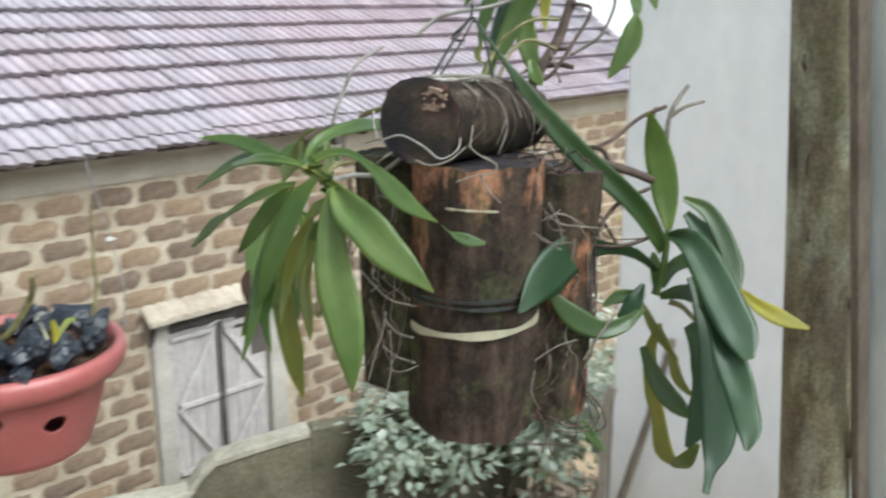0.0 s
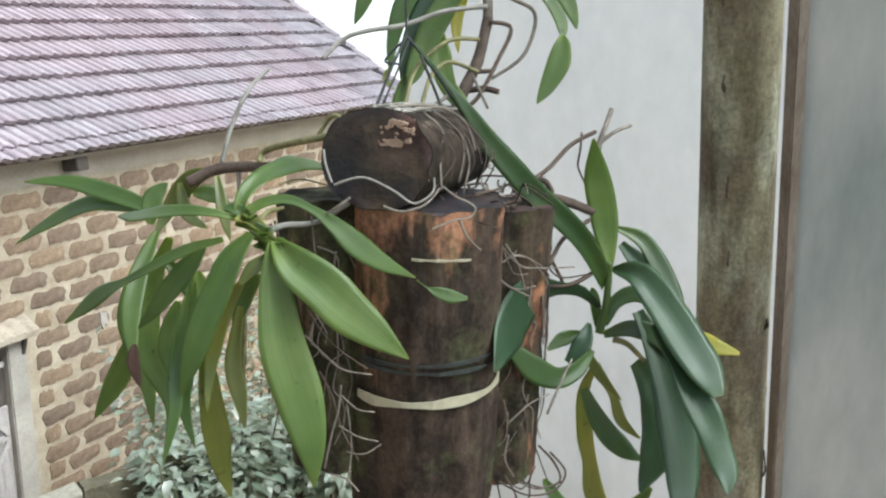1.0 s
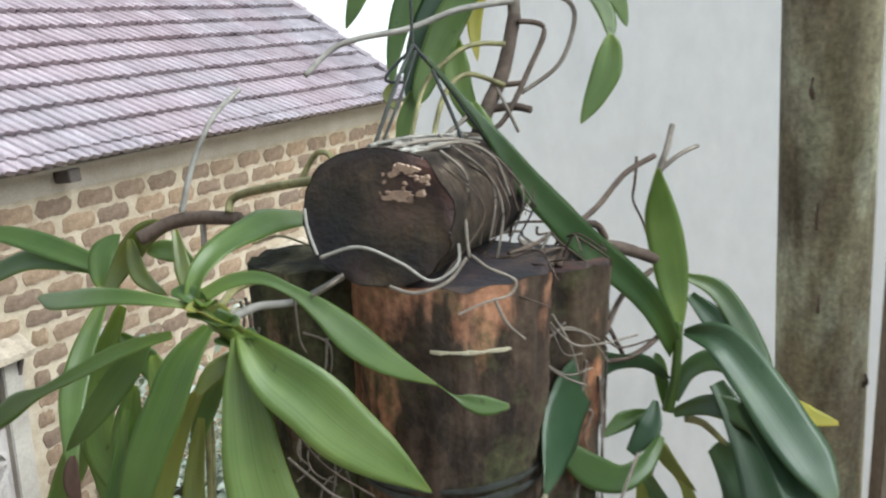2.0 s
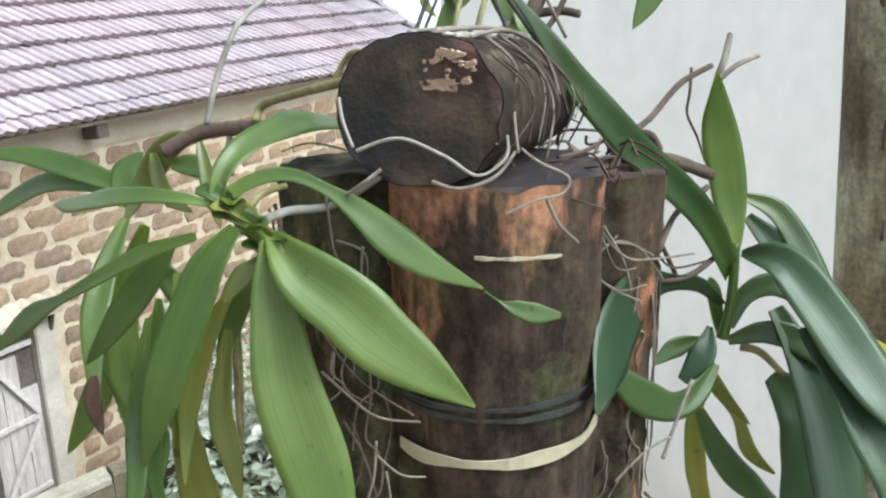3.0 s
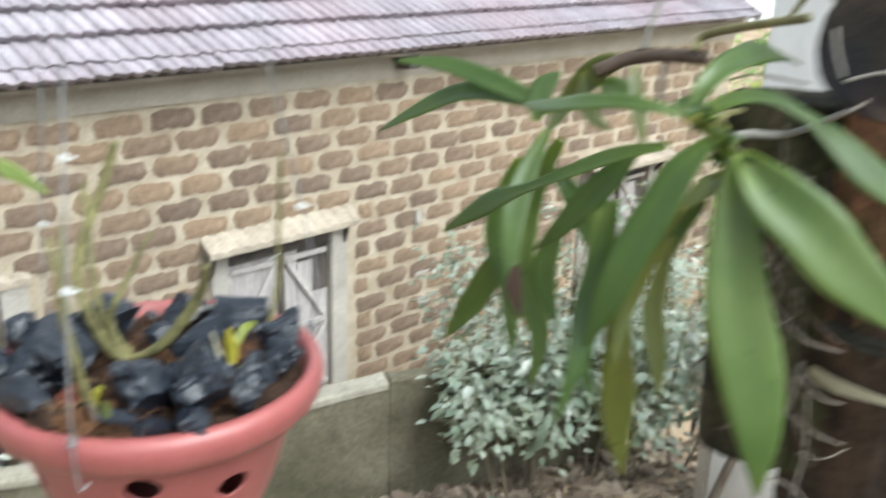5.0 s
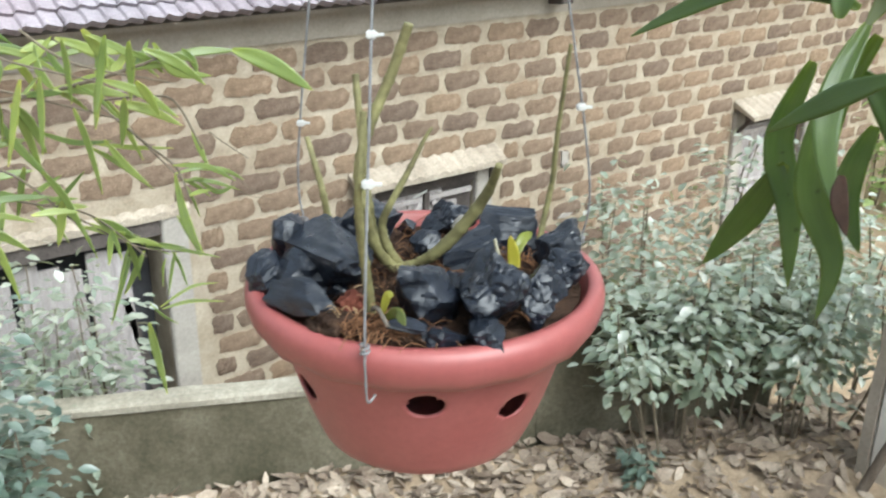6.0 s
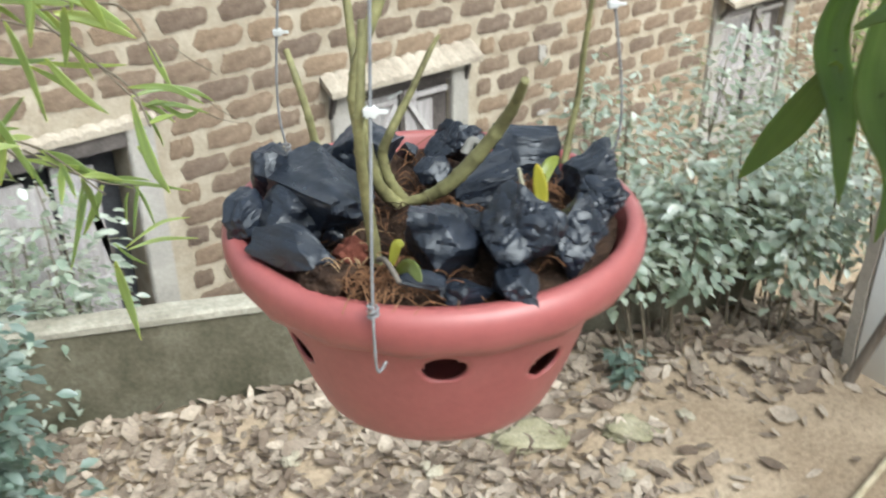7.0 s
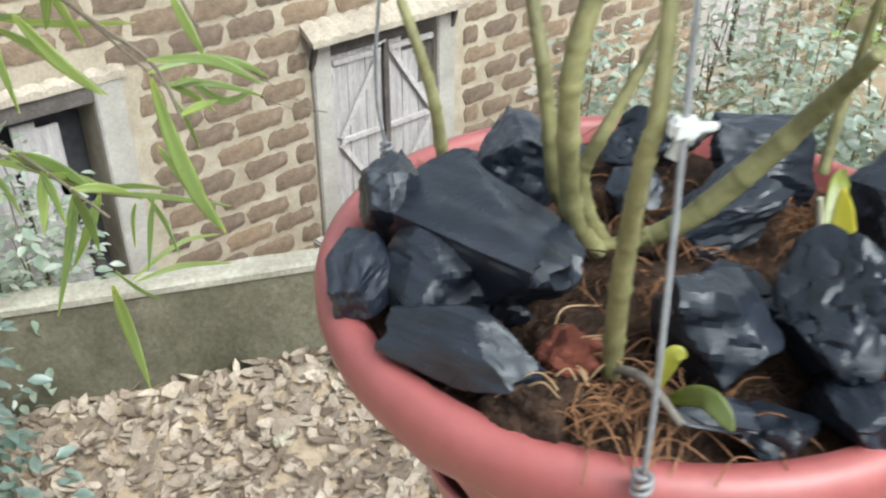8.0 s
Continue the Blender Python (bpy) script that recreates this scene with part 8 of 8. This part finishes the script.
coal((0.046, -0.020, 1.982), (0.020, 0.018, 0.017), 21, (0.2, 0.1, 1.3), KNOT, False, 9)
coal((-0.002, 0.060, 1.982), (0.026, 0.019, 0.014), 12, (0.25, -0.3, -0.3), "flat charcoal piece with crumbling upper face")
coal((-0.016, 0.106, 1.982), (0.019, 0.014, 0.013), 13, (0.3, 0.0, 0.5), BROKEN, cuts=11)
coal((0.060, 0.078, 1.984), (0.027, 0.018, 0.017), 14, (0.2, 0.1, -0.5), BROKEN)
coal((-0.108, -0.038, 1.967), (0.016, 0.013, 0.010), 15, (0.1, 0.5, 0.2), BROKEN)
coal((-0.076, -0.056, 1.972), (0.020, 0.014, 0.012), 18, (0.0, 0.2, 0.9), BROKEN)
coal((-0.132, -0.026, 1.983), (0.015, 0.008, 0.003), 19, (0.2, 0.25, -0.7), "thin grey charcoal chip beside a green shoot", cuts=9)
coal((-0.048, 0.022, 1.974), (0.017, 0.014, 0.012), 16, (0.2, 0.2, 0.9), BROKEN)

rng = random.Random(61)
for i in range(14):
    a, r = rng.uniform(0, 2 * math.pi), 0.125 * math.sqrt(rng.random())
    q = rng.uniform(0.006, 0.011)
    coal((PC.x + r * math.cos(a), PC.y + r * math.sin(a), 1.972), (q, q * rng.uniform(0.6, 1.0), q * 0.7), 100 + i, (rng.random(), rng.random(), rng.uniform(0, 3)), "small broken charcoal bit lying in the pot", cuts=9)


def husk(at, size, seed, label):
    bm = bmesh.new()
    bmesh.ops.create_icosphere(bm, subdivisions=4, radius=1.0)
    for v in bm.verts:
        v.co *= 1 + 0.16 * noise.noise(v.co * 14) + 0.4 * noise.noise(v.co * 1.8 + Vector((seed, 0, 0))) + 0.2 * noise.noise(v.co * 6 + Vector((seed, 1, 0)))
    bm.transform(Matrix.Translation(at) @ Matrix.Diagonal((*size, 1)))
    solid("coconut_husk", bm, M_HUSK if seed == 1 else M_COIR_DARK, label, "coconut husk", "husk pieces", smooth=True)


husk((-0.146, 0.032, 1.981), (0.013, 0.011, 0.010), 1, "orange-red coconut husk chip in the pot")
husk((-0.165, 0.030, 1.970), (0.020, 0.018, 0.012), 2, "dark brown coconut husk chip in the pot")
husk((-0.128, 0.044, 1.972), (0.018, 0.014, 0.010), 3, "dark brown coconut husk chip in the pot")

for _w, _z, _s in ((0, 2.100, 0.0045), (0, 2.205, 0.004), (2, 2.077, 0.004), (1, 2.107, 0.0045)):
    _b, _t = Vector((*WIRES[_w], 2.03)), Vector((-0.035, 0.112, 2.95))
    _at = _b.lerp(_t, (_z - 2.03) / 0.92)
    tie(Vector(_at), _s)


# ---- unseen wall added behind the walk ----
solid("wall_back", box_bm(-8.0, -5.2, -1.0, 3.30, -5.0, 2.9), M_WHITE, "plain white unseen wall added behind the walk", "wall", kind="structure")


# ---- shrubs ----
def shrub(label, base, height, spread, stems, leaves, leaf_size, seed, lean=(0, 0), low=0.25, mat=None):
    rng = random.Random(seed)
    b = Vector(base)
    s = thing("shrub", label, "shrub", b, "shrubs by the low wall")
    ends = []
    for i in range(stems):
        a = rng.uniform(0, 2 * math.pi)
        r = spread * rng.uniform(0.15, 0.8)
        root = b + Vector((math.cos(a) * spread * 0.5, math.sin(a) * spread * 0.4, -0.02))
        tip = b + Vector((math.cos(a) * r + lean[0], math.sin(a) * r + lean[1], height * rng.uniform(0.65, 1.0)))
        mid = root.lerp(tip, 0.5) + Vector((rng.gauss(0, 0.04), rng.gauss(0, 0.04), 0.03))
        part("stem", tube_bm([root, mid, tip], 0.009, 0.003, 7, 10, wobble=0.1, seed=i), M_TWIG, s, smooth=True)
        ends.append((root, mid, tip))
    bm = bmesh.new()
    for i in range(leaves):
        root, mid, tip = ends[rng.randrange(stems)]
        t = rng.uniform(low, 1.0)
        c = root.lerp(mid, t * 2) if t < 0.5 else mid.lerp(tip, t * 2 - 1)
        out = Vector((rng.gauss(0, 1), rng.gauss(0, 1), rng.gauss(0.1, 0.6)))
        c = c + Vector([max(-1.7, min(1.7, q)) for q in out]) * spread * 0.26
        d = Vector((out.x + rng.gauss(0, 0.5), out.y + rng.gauss(0, 0.5), rng.uniform(-0.5, 0.22))).normalized()
        up = (Vector((0, 0, 1)) + Vector((rng.gauss(0, 0.28), rng.gauss(0, 0.28), 0)))
        side = d.cross(up).normalized()
        nrm = side.cross(d)
        l = leaf_size * rng.uniform(0.6, 1.25)
        w = l * rng.uniform(0.24, 0.36)
        rows = []
        for u, k in ((0.0, 0.1), (0.3, 0.9), (0.6, 0.9), (0.85, 0.45), (1.0, 0.03)):
            m = c + d * l * u - nrm * 0.18 * l * u * u
            rows.append((bm.verts.new(m - side * w * k + nrm * w * k * 0.3), bm.verts.new(m), bm.verts.new(m + side * w * k + nrm * w * k * 0.3)))
        for p, q in zip(rows, rows[1:]):
            bm.faces.new((p[0], p[1], q[1], q[0]))
            bm.faces.new((p[1], p[2], q[2], q[1]))
    part("foliage", bm, mat or M_BUSH, s, "small grey-green leaves", smooth=True)


# these shrubs look pale from sheen and haze painted into M_BUSH
PALE_BUSH = "pale grey-green leafy shrub at the low wall"
shrub(PALE_BUSH, (2.78, 1.90, -0.42), 0.84, 0.33, 9, 800, 0.066, 11, lean=(-0.14, 0.1), low=0.64)
shrub(PALE_BUSH, (3.02, 1.86, -0.42), 1.00, 0.36, 10, 1150, 0.066, 12, low=0.58)
shrub(PALE_BUSH, (3.46, 1.62, -0.42), 0.95, 0.36, 10, 1100, 0.066, 13, low=0.54)
shrub(PALE_BUSH, (3.95, 1.85, -0.42), 1.15, 0.45, 10, 1200, 0.062, 14, low=0.3)
shrub("pale shrub standing between the low wall and the brick house", (3.35, 2.75, -1.25), 1.95, 0.46, 9, 1600, 0.062, 15, low=0.4)
shrub("pale shrub standing between the low wall and the brick house", (4.6, 2.7, -1.25), 2.1, 0.65, 10, 1900, 0.066, 16, low=0.3)
shrub("pale shrub in front of the dark window opening", (0.35, 3.72, -1.25), 1.80, 0.50, 14, 1900, 0.062, 17, low=0.32)
shrub("blue-green shrub overhanging the low wall", (-0.10, 2.62, -0.5), 1.40, 0.34, 14, 1900, 0.060, 18, low=0.15, mat=M_BUSH_DARK)
shrub("leafy green shrub near the house corner", (7.6, 2.6, -1.25), 2.2, 0.9, 12, 900, 0.11, 19, low=0.3, mat=M_FARLEAF)
shrub("leafy green shrub near the house corner", (9.6, 4.2, -1.25), 2.6, 1.2, 12, 1000, 0.13, 20, low=0.2, mat=M_FARLEAF)
shrub("low green weed growing among fallen leaves", (2.47, 1.86, -0.44), 0.20, 0.10, 5, 60, 0.06, 21, low=0.3, mat=M_BUSH_DARK)


def far_tree(at, height, seed):
    rng = random.Random(seed)
    b = Vector(at)
    tr = thing("tree", "pale green leafy tree beyond the house", "tree", b, "trees beyond the house")
    part("trunk", tube_bm([b, b + Vector((0.1, 0.05, height * 0.35)), b + Vector((0, 0.1, height * 0.75))], 0.12, 0.04, 10, 14, wobble=0.08, seed=seed), M_TWIG, tr, smooth=True)
    bm = bmesh.new()
    tips = []
    for i in range(9):
        a = i * 2.4
        z = height * rng.uniform(0.3, 0.65)
        tip = b + Vector((math.cos(a) * height * rng.uniform(0.15, 0.3), math.sin(a) * height * rng.uniform(0.15, 0.3), z + height * rng.uniform(0.1, 0.3)))
        part("limb", tube_bm([b + Vector((0, 0, z * 0.7)), (b + Vector((0, 0, z * 0.7))).lerp(tip, 0.5) + Vector((0, 0, 0.1)), tip], 0.05, 0.012, 7, 8), M_TWIG, tr, smooth=True)
        tips.append(tip)
    for i in range(1500):
        c = tips[rng.randrange(9)] + Vector((rng.gauss(0, 1), rng.gauss(0, 1), rng.gauss(0, 0.8))) * height * 0.09
        d = Vector((rng.gauss(0, 1), rng.gauss(0, 1), rng.gauss(-0.3, 0.5))).normalized()
        s = d.cross(Vector((rng.gauss(0, 0.4), rng.gauss(0, 0.4), 1))).normalized()
        l = rng.uniform(0.12, 0.24)
        v = [bm.verts.new(c), bm.verts.new(c + d * l * 0.5 + s * l * 0.25), bm.verts.new(c + d * l), bm.verts.new(c + d * l * 0.5 - s * l * 0.25)]
        bm.faces.new(v)
    part("crown", bm, M_FARLEAF, tr)


far_tree((12.5, 4.5, -1.3), 3.0, 31)
far_tree((14.5, 6.0, -1.3), 2.8, 32)


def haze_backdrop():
    """Added glowing backdrop: pale haze beyond the house, too far off to shift."""
    m, n, l, b = material("glowing_haze", 1.0)
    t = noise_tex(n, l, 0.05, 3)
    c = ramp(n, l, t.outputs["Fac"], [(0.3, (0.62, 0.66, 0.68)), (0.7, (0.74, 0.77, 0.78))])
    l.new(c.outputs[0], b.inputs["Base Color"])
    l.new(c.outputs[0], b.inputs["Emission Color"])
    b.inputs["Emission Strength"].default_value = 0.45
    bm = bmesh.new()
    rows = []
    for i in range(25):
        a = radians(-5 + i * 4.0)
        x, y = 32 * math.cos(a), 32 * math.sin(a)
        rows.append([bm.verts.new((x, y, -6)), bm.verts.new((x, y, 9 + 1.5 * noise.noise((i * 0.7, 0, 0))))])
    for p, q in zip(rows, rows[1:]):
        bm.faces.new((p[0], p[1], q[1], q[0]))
    solid("backdrop", bm, m, "added glowing backdrop of pale haze beyond the house", "backdrop", kind="structure")


haze_backdrop()


# ---- fallen leaves and stones ----
def litter():
    rng = random.Random(9)
    bm = bmesh.new()
    made = 0
    while made < 7800:
        x, y = rng.uniform(-1.4, 4.2), rng.uniform(0.7, 4.2)
        d = low_y(x) - y
        if d < 0.02 or d > 2.6:
            continue
        bare = max(0.0, min(1.0, (x - 1.6) / 0.9)) * max(0.0, min(1.0, (d - 0.35) / 0.5))
        if rng.random() < bare * 0.97 or rng.random() < max(0, d - 1.2) * 0.3:
            continue
        z = ground_z(x, y) + rng.uniform(0.004, 0.03)
        l = rng.choice((0.6, 1.0, 1.0, 1.35)) * rng.uniform(0.046, 0.105)
        w = l * rng.uniform(0.32, 0.58)
        m = Matrix.Translation((x, y, z)) @ Euler((rng.gauss(0, 0.34), rng.gauss(0, 0.34), rng.uniform(0, 6.28))).to_matrix().to_4x4()
        curl = rng.uniform(-0.35, 0.5)
        rows = []
        for u, k in ((-0.5, 0.08), (-0.2, 0.85), (0.15, 1.0), (0.38, 0.6), (0.5, 0.05)):
            rows.append([bm.verts.new(m @ Vector((u * l + rng.uniform(-0.06, 0.06) * l, q * w * k * rng.uniform(0.75, 1.25), curl * l * u * u * 1.6 + abs(q) * w * k * curl))) for q in (-0.5, 0, 0.5)])
        for a, b in zip(rows, rows[1:]):
            bm.faces.new((a[0], a[1], b[1], b[0]))
            bm.faces.new((a[1], a[2], b[2], b[1]))
        made += 1
    solid("fallen_leaves", bm, M_LITTER, "dry tan and brown fallen leaves covering the soil", "leaf litter", kind="stuff", smooth=True)


litter()


M_MOSSTONE = two_scale("mossy_stone", [(0.3, (0.22, 0.20, 0.11)), (0.7, (0.46, 0.41, 0.29))], 9, 60, 0.95, 0.6, 0.01, spec=0.1)


def stone(at, size, seed, label, mat=M_STONE):
    bm = bmesh.new()
    bmesh.ops.create_icosphere(bm, subdivisions=4, radius=1.0)
    for v in bm.verts:
        v.co.z = max(min(v.co.z, 0.75), -0.6)
        v.co *= 1 + 0.45 * noise.noise(v.co * 1.5 + Vector((seed, 0, 0))) + 0.22 * noise.noise(v.co * 4 + Vector((seed, 3, 0))) + 0.07 * noise.noise(v.co * 11)
    bm.transform(Matrix.Translation((at[0], at[1], ground_z(*at) + size[2] * 0.3)) @ Matrix.Rotation(seed, 4, "Z") @ Matrix.Diagonal((*size, 1)))
    solid("stone", bm, mat, label, "stone", "stones on the soil", smooth=True)


stone((1.90, 1.86), (0.21, 0.10, 0.036), 2.6, "flat mossy stone among fallen leaves", M_MOSSTONE)
stone((2.25, 1.60), (0.13, 0.08, 0.04), 2.4, "flat mossy stone among fallen leaves", M_MOSSTONE)
stone((1.02, 2.42), (0.05, 0.035, 0.035), 0.4, "pale brick fragment among fallen leaves")
stone((1.45, 2.0), (0.05, 0.04, 0.03), 1.4, "small pale stone among fallen leaves")
stone((2.5, 1.5), (0.04, 0.03, 0.02), 2.0, "small pale stone on bare soil")
stone((2.05, 1.45), (0.045, 0.035, 0.02), 2.9, "small pale stone on bare soil")


M_DRYCANE = two_scale("dry_bamboo", [(0.3, (0.38, 0.31, 0.20)), (0.7, (0.56, 0.48, 0.34))], 12, 90, 0.6, 0.2, 0.002, dark=0.2)
solid("bamboo_stick", tube_bm([(2.05, 0.69, ground_z(2.05, 0.69) + 0.012), (2.6, 0.735, ground_z(2.6, 0.735) + 0.02), (3.2, 0.79, ground_z(3.2, 0.79) + 0.03)], 0.018, 0.014, 9, 20, wobble=0.03, knots=0.1), M_DRYCANE, "dry pale bamboo stick lying on bare soil", "stick", smooth=True)


# ---- bricks ----
COURSE, PITCH, ROW0 = 0.140, 0.340, 0.965


def brick_mesh(seed):
    rng = random.Random(seed)
    bm = bmesh.new()
    w, h, dep = 0.288 * rng.uniform(0.92, 1.05), 0.107 * rng.uniform(0.93, 1.06), 0.011
    n, m = 8, 3
    front = []
    for j in range(m + 1):
        row = []
        for i in range(n + 1):
            x, z = (i / n - 0.5) * w, (j / m - 0.5) * h
            edge = i in (0, n) or j in (0, m)
            x += rng.uniform(-0.012, 0.012) * edge
            z += rng.uniform(-0.009, 0.009) * edge
            if i in (0, n) and j in (0, m):
                x *= 0.94
                z *= 0.85
            row.append(bm.verts.new((x, -dep * (0.55 if edge else 1.0) + rng.uniform(-0.002, 0.002), z)))
        front.append(row)
    for a, b in zip(front, front[1:]):
        for i in range(n):
            bm.faces.new((a[i], a[i + 1], b[i + 1], b[i]))
    ring = front[0] + [r[-1] for r in front[1:]] + front[-1][-2::-1] + [r[0] for r in front[-2:0:-1]]
    back_ring = [bm.verts.new((v.co.x * 1.03, 0.004, v.co.z * 1.04)) for v in ring]
    for k in range(len(ring)):
        k2 = (k + 1) % len(ring)
        bm.faces.new((ring[k2], ring[k], back_ring[k], back_ring[k2]))
    return bm


def blocked(x, z, half):
    """Whether a brick there would run into a window, its surround or its canopy."""
    if in_window(x - half, x + half, z - 0.05, z + 0.05, 0.13):
        return True
    return z < 0.55 and any(a - 0.01 - half < x < b + 0.03 + half and d - 0.02 < z < d + 0.26 for a, b, _, d, _ in WINDOWS)


def lay_bricks():
    rng = random.Random(77)
    kinds = [mesh_of(brick_mesh(s), "brick", M_BRICK, False) for s in range(14)]
    shape = [([v.co.copy() for v in me.vertices], [tuple(p.vertices) for p in me.polygons]) for me in kinds]
    places = []
    for r in range(-16, 3):
        z = ROW0 + r * COURSE
        first = 2.955 + (0.5 * PITCH if r % 2 else 0.0)
        for c in range(-21, 18):
            x = first + c * PITCH + rng.uniform(-0.02, 0.02)
            if x < HOUSE_L + 0.2 or x > HOUSE_R - 0.12 or z < -1.25 or z > 1.30:
                continue
            spot = (z + rng.uniform(-0.006, 0.006), rng.randrange(14), rng.uniform(-0.02, 0.02))
            if not blocked(x, z, 0.13):
                places.append((x, *spot, 1.0))
                continue
            for dx in (-0.078, 0.078):
                if not blocked(x + dx, z, 0.06):
                    places.append((x + dx, *spot, 0.45))
    near = sorted(places, key=lambda p: abs(p[0] - 3.1) + 0.3 * max(0, -p[1]))
    inv = Vector((2.0, WALL_Y, -1.3))
    for x, z, k, tilt, wide in near[:300]:
        ob = new("brick", kinds[k])
        ob.parent = HOUSE
        ob.location = Vector((x, WALL_Y + 0.006, z)) - inv
        ob.rotation_euler = (0, tilt, 0)
        ob.scale = (wide, 1, 1)
    verts, faces = [], []
    for x, z, k, tilt, wide in near[300:]:
        off = len(verts)
        verts += [(x + v.x * wide, WALL_Y + 0.006 + v.y, z + v.z) for v in shape[k][0]]
        faces += [tuple(i + off for i in f) for f in shape[k][1]]
    me = bpy.data.meshes.new("bricks")
    me.from_pydata(verts, [], faces)
    me.materials.append(M_BRICK_REST)
    rest = new("bricks", me)
    rest.parent = HOUSE
    rest.location = -inv
    tagged(rest, kind="stuff")


lay_bricks()


def plaster_patch(x, z, w, h, seed):
    bm = bmesh.new()
    ring = []
    for k in range(22):
        a = 2 * math.pi * k / 22
        r = 0.8 + 0.5 * noise.noise((math.cos(a) * 1.5 + seed, math.sin(a) * 1.5, 0))
        ring.append(bm.verts.new((x + math.cos(a) * w * r, WALL_Y - 0.014, z + math.sin(a) * h * r)))
    low = [bm.verts.new((v.co.x, WALL_Y + 0.004, v.co.z)) for v in ring]
    bm.faces.new(ring)
    for k in range(22):
        bm.faces.new((ring[(k + 1) % 22], ring[k], low[k], low[(k + 1) % 22]))
    part("plaster_patch", bm, M_FRAME, HOUSE, "pale plaster smear on the bricks")


plaster_patch(4.24, 0.27, 0.045, 0.07, 1.3)
plaster_patch(4.28, -0.19, 0.075, 0.022, 4.1)
plaster_patch(4.30, -0.42, 0.08, 0.04, 7.7)


# ---- roof tiles ----
def tile_mesh(seed):
    rng = random.Random(seed)
    bm = bmesh.new()
    w, l, t = 0.188, 0.275, 0.030
    wave = [(h + f) / 2 for h in (0, 1) for f in (0.0, 0.10, 0.24, 0.42, 0.72)] + [1.0]
    lift = [0.002, 0.018, 0.022, 0.016, 0.007] * 2 + [0.002]
    n = len(wave) - 1
    rows = []
    for j, (s, up) in enumerate(((0.0, 0.062), (0.03, 0.062), (0.15, 0.034), (l, 0.006))):
        row = []
        for i in range(n + 1):
            u, rib = wave[i], lift[i]
            row.append((u * w - w / 2, s + (rng.uniform(-0.004, 0.004) if j == 0 else 0), up + rib))
        rows.append(row)
    top = [[bm.verts.new(p) for p in row] for row in rows]
    nose = [bm.verts.new((x, s + 0.016, z - t - 0.016)) for x, s, z in rows[0]]
    for a, b in zip(top, top[1:]):
        for i in range(n):
            bm.faces.new((a[i], a[i + 1], b[i + 1], b[i]))
    for i in range(n):
        bm.faces.new((nose[i], nose[i + 1], top[0][i + 1], top[0][i]))
    return bm


def lay_tiles():
    rng = random.Random(78)
    turn = Matrix.Rotation(math.atan(SLOPE), 4, "X")
    kinds = [mesh_of(tile_mesh(s), "roof_tile", M_TILE, False) for s in range(8)]
    shape = [([turn @ v.co for v in me.vertices], [tuple(p.vertices) for p in me.polygons]) for me in kinds]
    places = []
    for r in range(14):
        s = -0.03 + (0.0 if r == 0 else 0.115 + (r - 1) * 0.240)
        for c in range(int((HOUSE_R + 0.05 - HOUSE_L) / 0.19)):
            x = HOUSE_L + 0.1 + c * 0.19 + (0.095 if r % 2 else 0)
            p = roof_point(x + rng.uniform(-0.004, 0.004), s + rng.uniform(-0.006, 0.006), rng.uniform(-0.003, 0.003))
            places.append((p, rng.randrange(8)))
    near = sorted(places, key=lambda q: abs(q[0].x - 3.6) + 1.5 * (q[0].y - EAVE_Y))
    inv = Vector((2.0, EAVE_Y, EAVE_Z))
    for p, i in near[:300]:
        ob = new("roof_tile", kinds[i])
        ob.parent = ROOF
        ob.location = p - inv
        ob.rotation_euler = (math.atan(SLOPE), 0, 0)
    verts, faces = [], []
    for p, i in near[300:]:
        off = len(verts)
        verts += [tuple(p + v) for v in shape[i][0]]
        faces += [tuple(q + off for q in f) for f in shape[i][1]]
    me = bpy.data.meshes.new("roof_tiles")
    me.from_pydata(verts, [], faces)
    me.materials.append(M_TILE_REST)
    rest = new("roof_tiles", me)
    rest.parent = ROOF
    rest.location = -inv
    tagged(rest, kind="stuff")


lay_tiles()
